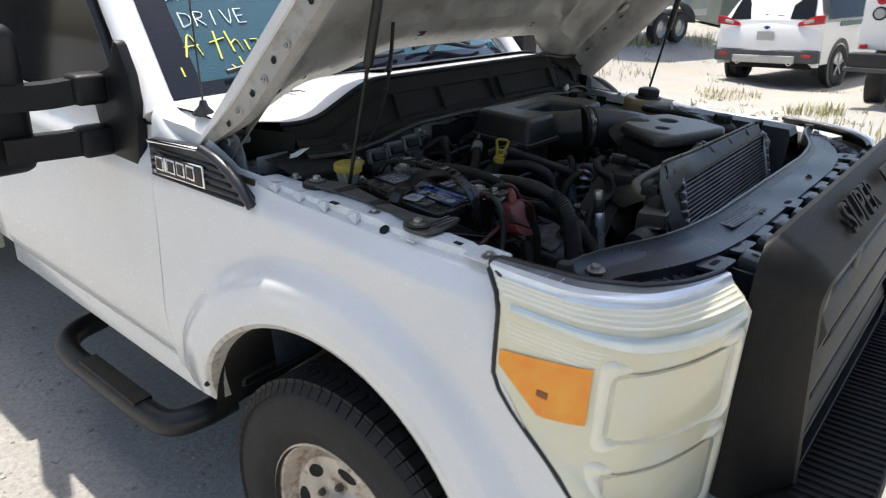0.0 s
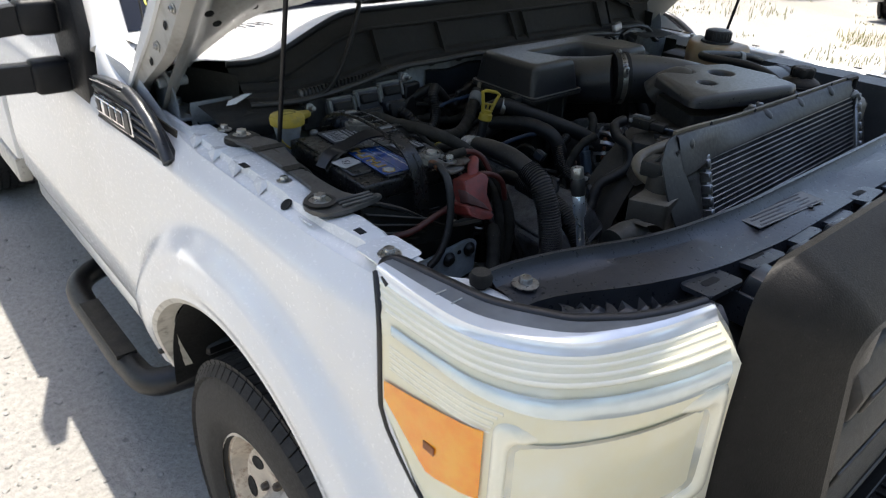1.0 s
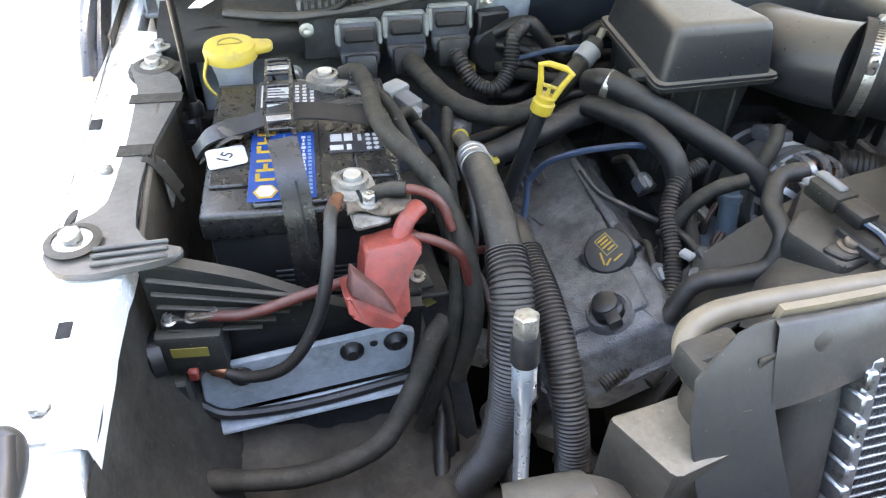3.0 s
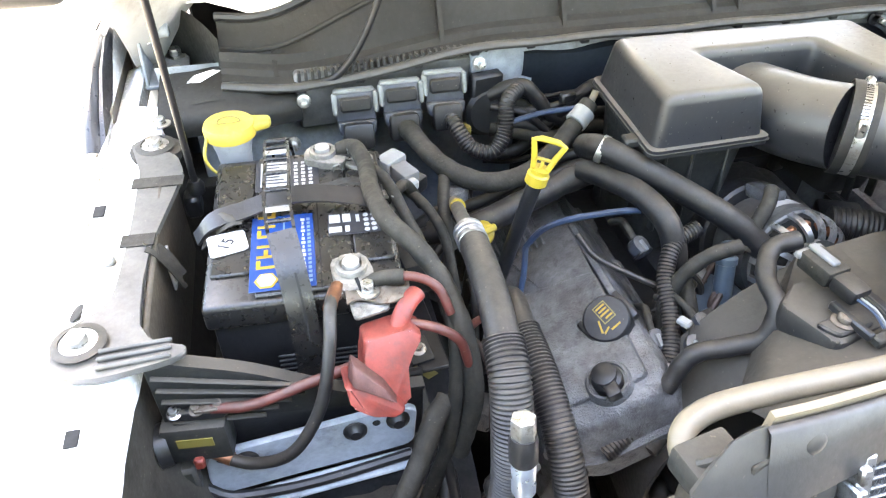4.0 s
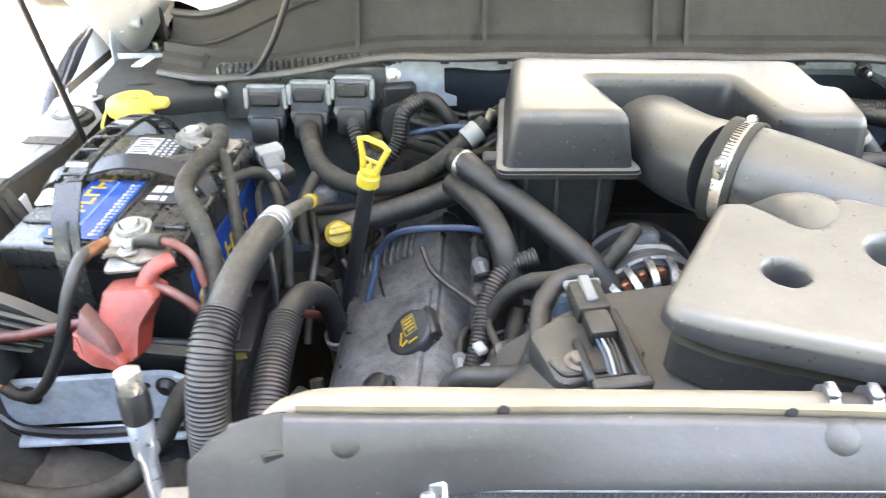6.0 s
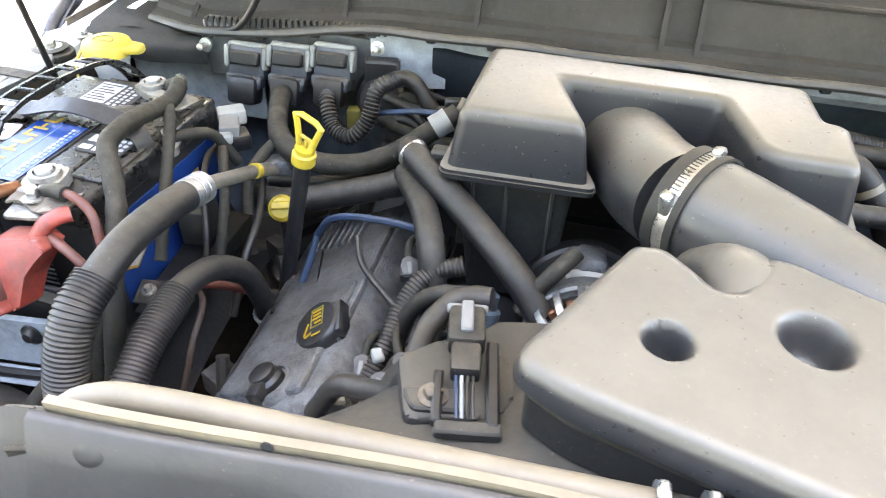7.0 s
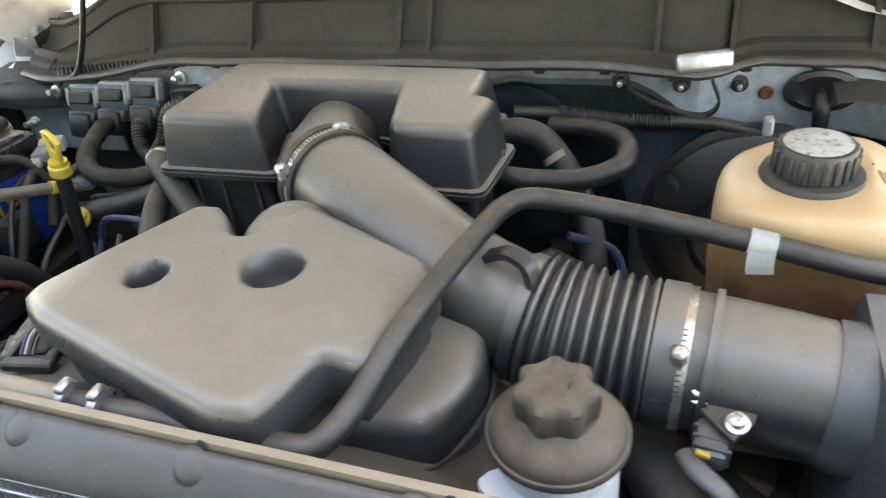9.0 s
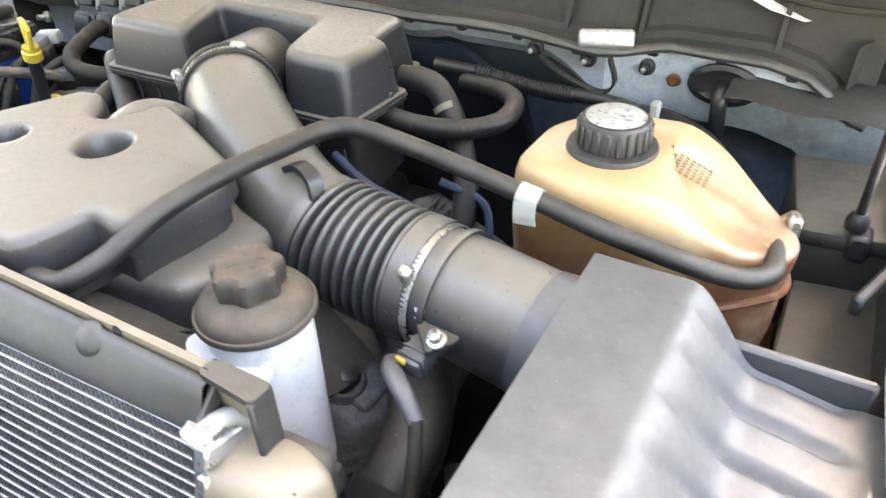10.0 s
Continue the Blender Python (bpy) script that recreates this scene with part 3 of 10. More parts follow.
def build_flange(side):
    """The painted ledge on which the hood's edge rests, stepped and folded."""
    ys = [0.145 + 0.815 * i / 86 for i in range(87)]
    rows = []
    for y in ys:
        step = 0.004 * (smooth((y - 0.225) / 0.012) - smooth((y - 0.30) / 0.012) + smooth((y - 0.42) / 0.015) - smooth((y - 0.60) / 0.015))
        outer = fender_x(y, 1.212)
        inner = 0.785 + 0.006 * math.sin(y * 9) if y < 0.802 else outer - 0.037
        z = 1.231 + step
        rows.append([(side * (outer + 0.0045), y, 1.2025), (side * (outer + 0.002), y, 1.2085), (side * (outer - 0.006), y, 1.214), (side * (outer - 0.020), y, 1.219), (side * (outer - 0.024), y, z - 0.002),
                     (side * (outer - 0.030), y, z), (side * (inner + 0.006), y, z), (side * (inner), y, z - 0.004), (side * (inner - 0.002), y, z - 0.03)])
    ledge = part("hood_ledge", grid_sheet(rows), FLANGE, truck, "grey-white painted fender ledge with bolts and stamped steps", angle=30)
    curl = []
    outer_line = spline([Vector(p) for p in ((0.846, 0.166, 0), (0.831, 0.122, 0), (0.820, 0.073, 0), (0.812, 0.031, 0), (0.799, -0.011, 0), (0.778, -0.043, 0))], 5)
    inner_line = spline([Vector(p) for p in ((0.802, 0.168, 0), (0.800, 0.135, 0), (0.789, 0.103, 0), (0.771, 0.080, 0), (0.762, 0.030, 0), (0.762, -0.020, 0))], 5)
    for i, (o, n) in enumerate(zip(outer_line, inner_line)):
        k = i / (len(outer_line) - 1)
        d = (n - o).normalized()
        u, v = o + d * 0.008, n + d * 0.004
        curl.append([(side * o.x, o.y, 1.205), (side * o.x, o.y, 1.2270), (side * u.x, u.y, 1.2275 - 0.002 * k), (side * n.x, n.y, 1.2255 - 0.004 * k), (side * v.x, v.y, 1.2215 - 0.004 * k), (side * (v.x + d.x * 0.001), v.y + d.y * 0.001, 1.190)])
    part("corner_ledge", grid_sheet(curl), FLANGE, ledge)
    plate = rounded([(side * x, y) for x, y in ((0.852, 0.222), (0.852, 0.158), (0.820, 0.152), (0.787, 0.156), (0.788, 0.222))], 0.009, 4)
    part("corner_plate", prism(plate, 1.2318, 1.2338, None, 0.0006, 1), FLANGE, ledge)
    for x, y, r in ((0.825, 0.18, 0.0085), (0.818, 0.468, 0.007), (0.788, 0.747, 0.007)):
        part("ledge_bolt", bolt(at((side * x, y, 1.233)), r, 0.008, r * 1.9), STEEL, ledge, "zinc bolt with washer")
    bm = box((0.011, 0.017, 0.002), at((side * 0.821, 0.253, 1.2345)), 0.0005, 1)
    part("slot", bm, VOIDSHADE, ledge, "ledge slot put in as a black patch for its shade")
    bm = lathe([(0, 0.0), (0.010, 0.0), (0.0105, -0.001)], facing((side * (fender_x(0.414, 1.212) - 0.016), 0.414, 1.221), (side * 0.75, 0, 1)) @ pose(0, 0, 0.0015), 16)
    part("round_hole", bm, VOIDSHADE, ledge)
    # pointed stiffening beads pressed along the outer fold
    for y in (0.485, 0.575, 0.655, 0.735):
        xo = fender_x(y, 1.212) - 0.026
        bead = bmesh.new()
        v = [bead.verts.new((side * x, yy, zz)) for x, yy, zz in ((xo + 0.022, y - 0.006, 1.216), (xo - 0.014, y + 0.004, 1.2335), (xo + 0.004, y + 0.034, 1.230), (xo + 0.014, y + 0.030, 1.222), (xo + 0.010, y + 0.006, 1.233))]
        for q in ((0, 4, 3), (0, 1, 4), (1, 2, 4), (4, 2, 3)):
            bead.faces.new([v[i] for i in q])
        bmesh.ops.recalc_face_normals(bead, faces=bead.faces)
        part("pressed_bead", bead, FLANGE, ledge, angle=15)
    part("slot", box((0.012, 0.02, 0.002), at((side * 0.84, 0.56, 1.2345)), 0.0005, 1), VOIDSHADE, ledge)
    bm = bmesh.new()
    for k in range(3):
        add_box(bm, (0.004, 0.012, 0.003), at((side * 0.852, 0.335 + 0.012 * k, 1.221)), 0.001, 1)
    part("clip_tabs", bm, FLANGE, ledge)
    return ledge


build_flange(-1)
build_flange(1)


def build_hood():
    hood = part("hood", hood_sheet(0.0, 0), WHITE, truck, "raised white hood", angle=50)
    part("inner_panel", hood_sheet(0.034, 1), HOODIN, hood, "scuffed grey-white inner panel with stamped holes", angle=30)
    for s in (-1, 1):
        sides = bmesh.new()
        rows, rim = [], []
        for i in range(31):
            t = i / 30
            fl = (1 - 0.55 * smooth((t - 0.55) / 0.4)) * (0.30 + 0.70 * smooth(t / 0.22))
            rows.append([hood_point(s * 0.872, t, 0.0), hood_point(s * 0.870, t, 0.022 * fl), hood_point(s * 0.864, t, 0.026 * fl)])
            rim.append([hood_point(s * 0.8635, t, 0.024 * fl), hood_point(s * 0.858, t, 0.050 * fl), hood_point(s * 0.857, t, 0.074 * fl), hood_point(s * 0.836, t, 0.090 * fl)])
        vs = [[sides.verts.new(p) for p in r] for r in rows]
        for a, b in zip(vs, vs[1:]):
            for k in range(2):
                sides.faces.new((a[k], a[k + 1], b[k + 1], b[k]))
        part("hem", sides, WHITE, hood)
        part("side_frame", grid_sheet(rim), HOODIN, hood, "scuffed folded side frame of the hood", angle=30)
        for t in (0.14, 0.24, 0.33, 0.47, 0.60, 0.72):
            fl = (1 - 0.55 * smooth((t - 0.55) / 0.4)) * (0.30 + 0.70 * smooth(t / 0.22))
            part("stamped_hole", lathe([(0, 0), (0.008, 0), (0.0085, 0.0008)], facing(hood_point(s * 0.8590, t, 0.052 * fl), (s, 0, 0)), 14), VOIDSHADE, hood)
            part("frame_bolt", bolt(facing(hood_point(s * 0.8585, t + 0.045, 0.060 * fl), (s, 0, 0)), 0.006, 0.005, 0.010), STEEL, hood)
    for s in (-1, 1):
        for y_t, x in ((0.16, 0.80), (0.24, 0.78), (0.31, 0.80), (0.10, 0.77)):
            part("stamped_hole", lathe([(0, 0), (0.009, 0), (0.0095, 0.001)], facing(hood_point(s * (x - 0.05), y_t, 0.044), HOOD_N), 14), VOIDSHADE, hood)
        part("pivot_plate", lathe([(0, 0.004), (0.018, 0.004), (0.024, 0)], facing(hood_point(s * 0.74, 0.33, 0.036), HOOD_N), 18), HOODIN, hood)
    for i in range(15):
        x = -0.63 + 0.09 * i
        part("stamped_hole", lathe([(0, 0), (0.007, 0), (0.0075, 0.001)], facing(hood_point(x, 0.045, 0.037), HOOD_N), 12), VOIDSHADE, hood)
    for x in (-0.27, 0.27):
        part("stamped_hole", box((0.045, 0.018, 0.001), facing(hood_point(x, 0.06, 0.0375), HOOD_N), 0.0004, 1), VOIDSHADE, hood)
    for s in (-1, 1):
        rows = []
        for k in range(9):
            f = k / 8
            c = hood_point(s * 0.785, 0.055, 0.050).lerp(Vector((s * 0.808, 0.925, 1.272)), f)
            c.y += 0.020 * math.sin(math.pi * f)
            w, dpt = 0.011 + 0.006 * math.sin(5 * f), 0.009 + 0.004 * f
            rows.append([(c.x - s * w, c.y - dpt * 0.3, c.z), (c.x - s * w * 0.45, c.y - dpt, c.z + 0.002), (c.x + s * w * 0.45, c.y - dpt, c.z + 0.002), (c.x + s * w, c.y - dpt * 0.3, c.z), (c.x + s * w * 0.7, c.y + dpt, c.z), (c.x - s * w * 0.7, c.y + dpt, c.z)])
        part("hinge_arm", grid_sheet(rows, closed=True), FLANGE, hood, "tapered pale hinge arm", angle=40)
        part("hinge_pin", lathe([(0.006, -0.03), (0.010, -0.028), (0.010, 0.028), (0.006, 0.03)], facing((s * 0.806, 0.930, 1.285), (1, 0, 0)), 14), GREYPAINT, hood)
    return hood


HOOD_A = radians(47)
HOOD_D = Vector((0, -math.cos(HOOD_A), math.sin(HOOD_A)))
HOOD_N = Vector((0, -math.sin(HOOD_A), -math.cos(HOOD_A)))


def hood_point(x, t, under):
    """A point on the hood: t runs 0 to 1 from its rear edge to its front, under is the depth below the skin."""
    ax = min(1.0, abs(x) / 0.872)
    start = 0.188 * (1 - smooth((ax - 0.66) / 0.34))
    start -= 0.12 * smooth((x - 0.35) / 0.25) + 0.07 * smooth((-x - 0.32) / 0.2)
    s = start + (1.18 - 0.06 * ax * ax - start) * t
    crown = 0.085 * (1 - ax ** 4)
    return Vector((x * (1 - (0.05 if x < 0 else 0.02) * t), 0.985, 1.292)) + HOOD_D * s - HOOD_N * crown + HOOD_N * under


def hood_sheet(under, ribs):
    rows = []
    for i in range(49):
        t = i / 48
        row = []
        for k in range(81):
            x = -0.872 + 1.744 * k / 80 if not ribs else -0.838 + 1.676 * k / 80
            d = under
            if ribs:
                ax = abs(x)
                pan = smooth((t - 0.10) / 0.04) * (1 - smooth((t - 0.86) / 0.05)) * (1 - smooth((ax - 0.66) / 0.04))
                spoke = max(math.exp(-((ax - 0.15 - 0.55 * t) / 0.035) ** 2), math.exp(-((ax - 0.52 + 0.35 * t) / 0.035) ** 2), math.exp(-((t - 0.5) / 0.03) ** 2))
                d -= 0.022 * pan * (1 - spoke)
                d += 0.006 * math.exp(-((t - 0.055) / 0.02) ** 2)
                d -= 0.010 * math.exp(-((ax - 0.74) / 0.02) ** 2) * smooth((t - 0.1) / 0.05)
                d += 0.055 * smooth((ax - 0.735) / 0.09) * (1 - 0.55 * smooth((t - 0.55) / 0.4))
                d += 0.004 * math.sin(x * 34) * math.exp(-((t - 0.09) / 0.03) ** 2)
            row.append(hood_point(x, t, d))
        rows.append(row)
    return grid_sheet(rows)


hood = build_hood()

# ---- cab ----
def mirror_x(pts):
    return [(-x, y, z) for x, y, z in pts]


for s in (-1, 1):
    # corner between cowl, fender and pillar
    rows = []
    for i in range(13):
        k = i / 12
        e = k * k
        rows.append([(s * (0.835 - 0.035 * k), 0.985 + 0.235 * k, 1.255 + 0.085 * e), (s * (0.852 - 0.020 * k), 1.00 + 0.21 * k, 1.258 + 0.080 * e), (s * (0.866 - 0.010 * k), 1.02 + 0.185 * k, 1.252 + 0.070 * e), (s * (0.872 - 0.004 * k), 1.04 + 0.163 * k, 1.238 + 0.060 * e), (s * 0.875, 1.06 + 0.142 * k, 1.215)])
    part("corner_panel", grid_sheet(rows), WHITE, truck)
    fill = []
    for i in range(13):
        k = i / 12
        a, b = Vector((s * (0.835 - 0.035 * k), 0.985 + 0.235 * k, 1.255 + 0.085 * k * k)), Vector((s * 0.790, 0.972 + 0.30 * k, 1.306 + 0.006 * k))
        fill.append([a, a.lerp(b, 0.25) + Vector((0, 0, 0.012 * (1 - k))), a.lerp(b, 0.6) + Vector((0, 0, 0.014 * (1 - k))), b])
    part("pillar_foot", grid_sheet(fill), WHITE, truck)
    # door with its window frame
    rows = []
    for i in range(25):
        z = 0.56 + (1.27 - 0.56) * i / 24
        x = fender_x(1.19, z) - 0.004 - 0.05 * smooth((0.62 - z) / 0.10)
        rows.append([(s * (x - 0.02), 1.199, z)] + [(s * x, y, z) for y in (1.201, 1.5, 1.9, 2.36)])
    door = part("door", grid_sheet(rows), WHITE, truck, "white front door")
    glass = grid_sheet([[(s * 0.845, 1.36, 1.25), (s * 0.845, 2.33, 1.25)], [(s * 0.80, 1.62, 1.58), (s * 0.80, 2.33, 1.58)], [(s * 0.745, 1.86, 1.86), (s * 0.745, 2.33, 1.86)]])
    part("side_window", glass, DARKGLASS, door, "dark side window reflecting trees")
    part("pillar", add_sweep(bmesh.new(), spline([(s * 0.822, 1.24, 1.29), (s * 0.795, 1.40, 1.46), (s * 0.745, 1.66, 1.72), (s * 0.70, 1.90, 1.92)], 8), 0.045, 14, 0.7), WHITE, truck)
    part("window_seal", tube([(s * 0.845, 1.345, 1.27), (s * 0.80, 1.60, 1.58), (s * 0.75, 1.84, 1.86)], 0.014), BLACK, door)
    part("rear_pillar", box((0.05, 0.14, 1.3), at((s * 0.845, 2.43, 0.6)), 0.01, 2), WHITE, truck)
part("roof", box((1.56, 0.80, 0.06), at((0, 2.2, 1.90)), 0.03, 3, (0.94, 0.94)), WHITE, truck)
part("cab_back", box((1.66, 0.04, 1.3), at((0, 2.5, 0.6)), 0.01, 2), WHITE, truck)
part("cab_floor", box((1.6, 1.5, 0.04), at((0, 1.75, 0.55)), 0.01, 1), BLACK, truck)
part("dashboard", prism([(1.22, 0.95), (1.62, 1.02), (1.62, 1.25), (1.55, 1.31), (1.22, 1.30)], -0.78, 0.78, pose(0, 0, 0) @ Matrix(((0, 0, 1, 0), (1, 0, 0, 0), (0, 1, 0, 0), (0, 0, 0, 1))), 0.02, 2), BLACK, truck, "dark dashboard behind the windshield")
part("bench_seat", box((1.4, 0.5, 0.75), at((0, 2.15, 0.7)), 0.06, 3), BLACK, truck, "dark cab seats")


def windshield_point(u, v):
    """u -1..1 across, v 0..1 up the glass."""
    half = 0.785 - 0.12 * v
    bow = 0.13 * (1 - u * u) * (1 - 0.35 * v)
    return Vector((u * half, 1.262 - bow + 0.60 * v, 1.318 + 0.045 * (1 - u * u) * (1 - v) + 0.575 * v))


def windshield_patch(u0, u1, v0, v1, off, nu=16, nv=8):
    rows = []
    for j in range(nv + 1):
        row = []
        for i in range(nu + 1):
            p = windshield_point(u0 + (u1 - u0) * i / nu, v0 + (v1 - v0) * j / nv)
            row.append(p + Vector((0, -0.69, 0.72)) * off)
        rows.append(row)
    return grid_sheet(rows)


ws = part("windshield", windshield_patch(-0.965, 0.965, 0.02, 0.98, 0.0, 24, 12), GLASS, truck, "windshield with sale notes written on the glass")
for s in (-1, 1):
    part("black_border", windshield_patch(s * 0.88, s * 1.0, 0.0, 1.0, 0.002, 4, 12), FRIT, ws)
part("black_border", windshield_patch(-0.88, 0.88, 0.0, 0.05, 0.002, 24, 2), FRIT, ws)
WRITE = surface("chalk_pen_white", (0.75, 0.78, 0.8), 0.6, vary=0.05, bump=0)
WRITEY = surface("chalk_pen_yellow", (0.72, 0.66, 0.12), 0.6, vary=0.05, bump=0)
BANNER = surface("blue_visor_strip", (0.04, 0.22, 0.42), 0.4, vary=0.1, bump=0)


def glass_pose(u, v, off=0.004):
    p = windshield_point(u, v) + Vector((0, -0.69, 0.72)) * off
    du = (windshield_point(u + 0.02, v) - windshield_point(u - 0.02, v)).normalized()
    dv = (windshield_point(u, v + 0.02) - windshield_point(u, v - 0.02)).normalized()
    n = du.cross(dv).normalized()
    return Matrix.Translation(p) @ Matrix((du, n.cross(du), n)).transposed().to_4x4()


def pen(strokes, u, v, size, material, r=0.0022):
    """Pen strokes on the glass; each stroke is a row of points in a box one unit high."""
    m = glass_pose(u, v, 0.003)
    for st in strokes:
        part("writing", tube([m @ Vector((x * size, y * size, 0)) for x, y in st], r, 6, 4, 0.5), material, ws)


DEE, ARR, EYE_, VEE, EEE = [[(0, 1), (0.02, 0)], [(0, 1), (0.5, 0.8), (0.5, 0.25), (0.0, 0)]], [[(0, 0), (0.02, 1)], [(0, 1), (0.45, 0.9), (0.4, 0.6), (0.02, 0.5)], [(0.1, 0.5), (0.5, 0)]], [[(0.2, 0), (0.22, 1)]], [[(0, 1), (0.28, 0), (0.55, 1)]], [[(0.45, 1), (0.02, 1)], [(0.02, 1), (0, 0.5), (0, 0)], [(0, 0.5), (0.38, 0.52)], [(0, 0), (0.46, 0.02)]]
for k, glyph in enumerate((DEE, ARR, EYE_, VEE, EEE)):
    pen(glyph, -0.858 + 0.052 * k, 0.270, 0.052, WRITE)
for u, v, n in ((-0.875, 0.385, 5), (-0.645, 0.390, 6)):
    for k in range(n):
        pen([[(0, 0), (0.05 * (k % 3), 0.9)], [(0, 0.1 + 0.3 * (k % 2)), (0.5, 0.2 + 0.3 * (k % 3))]], u + 0.042 * k, v, 0.045, WRITE)
pen([[(0, 0), (0.35, 1.0), (0.6, 0.0)], [(0.05, 0.45), (0.6, 0.5)]], -0.890, 0.15, 0.075, WRITEY, 0.003)
pen([[(0.3, 1.1), (0.2, -0.2)], [(0, 0.6), (0.6, 0.75)]], -0.795, 0.145, 0.075, WRITEY, 0.003)
pen([[(0, 1.0), (0.05, 0)], [(0.05, 0.4), (0.3, 0.55), (0.4, 0)]], -0.725, 0.150, 0.075, WRITEY, 0.003)
pen([[(0, 0.5), (0.02, 0)], [(0.2, 0.5), (0.5, 0.45), (0.3, 0.05)]], -0.665, 0.150, 0.075, WRITEY, 0.003)
pen([[(0, 0.6), (0.1, 0.0), (0.6, 0.1)], [(-0.5, 0.2), (-0.1, -0.5)]], -0.715, 0.085, 0.06, WRITEY, 0.003)
pen([[(0.1, 0.2), (0.05, 1.2)]], -0.925, 0.07, 0.03, WRITEY, 0.0025)
strip = part("sale_banner", windshield_patch(-0.05, 0.30, 0.10, 0.16, -0.01, 10, 2), BANNER, ws, "blue paper banner behind the glass")
part("banner_print", box((0.22, 0.012, 0.0008), glass_pose(0.12, 0.135, 0.001), 0.0003, 1), WRITE, ws)
for s, u0, u1 in ((-1, -0.80, -0.02), (1, 0.05, 0.66)):
    pts = [windshield_point(u0 + (u1 - u0) * i / 6, 0.055 + 0.02 * math.sin(i)) + Vector((0, -0.02, 0.018)) for i in range(7)]
    wiper = part("wiper_blade", tube(pts, 0.007, 8), BLACK, ws, "black wiper blade at rest")
    part("wiper_arm", ribbon([pts[0] + Vector((0.02, -0.05, -0.01)), pts[2] + Vector((0, -0.02, 0.02)), pts[4] + Vector((0, -0.003, 0.015))], 0.016, 0.008, (0, 0.7, 0.7)), BLACK, wiper)

# painted cowl top with its grille slots
rows = []
for i in range(41):
    x = -0.80 + 1.60 * i / 40
    ax = abs(x)
    zt = 1.392 - 0.085 * smooth((ax - 0.40) / 0.28)
    row = [(x, 0.868 + 0.10 * smooth((ax - 0.62) / 0.1), zt + 0.001), (x, 0.90 + 0.10 * smooth((ax - 0.62) / 0.1), zt + 0.004)]
    w = windshield_point(x / 0.80, 0.0)
    row += [(x, 0.5 * (0.9 + w.y), 0.5 * (zt + w.z) + 0.008), (x, w.y + 0.02, w.z - 0.004)]
    rows.append(row)
cowl_top = part("cowl_top", grid_sheet(rows), WHITE, truck, "white cowl panel below the windshield")
for i in range(13):
    x = -0.66 + 0.022 * i
    part("cowl_slot", box((0.004, 0.06, 0.002), at((x + 0.03, 1.04, 1.3525), rz=14, rx=-3), 0.0006, 1), VOIDSHADE, cowl_top)
part("cowl_cover", grid_sheet([[(x, 0.95, 1.401 - 0.06 * smooth((abs(x) - 0.4) / 0.3)), (x, windshield_point(x / 0.8, 0).y - 0.01, windshield_point(x / 0.8, 0).z + 0.006)] for x in [-0.32 + 1.0 * i / 20 for i in range(21)]]), SUPPORT, truck, "black cowl cover under the wipers")

nozzle = part("washer_nozzle", lathe([(0.022, 0), (0.022, 0.003), (0.011, 0.005), (0.009, 0.022), (0.007, 0.026), (0.002, 0.030), (0, 0.036)], at((-0.772, 0.97, 1.333)), 24), RUBBER, cowl_top, "black rubber cone on a disc")

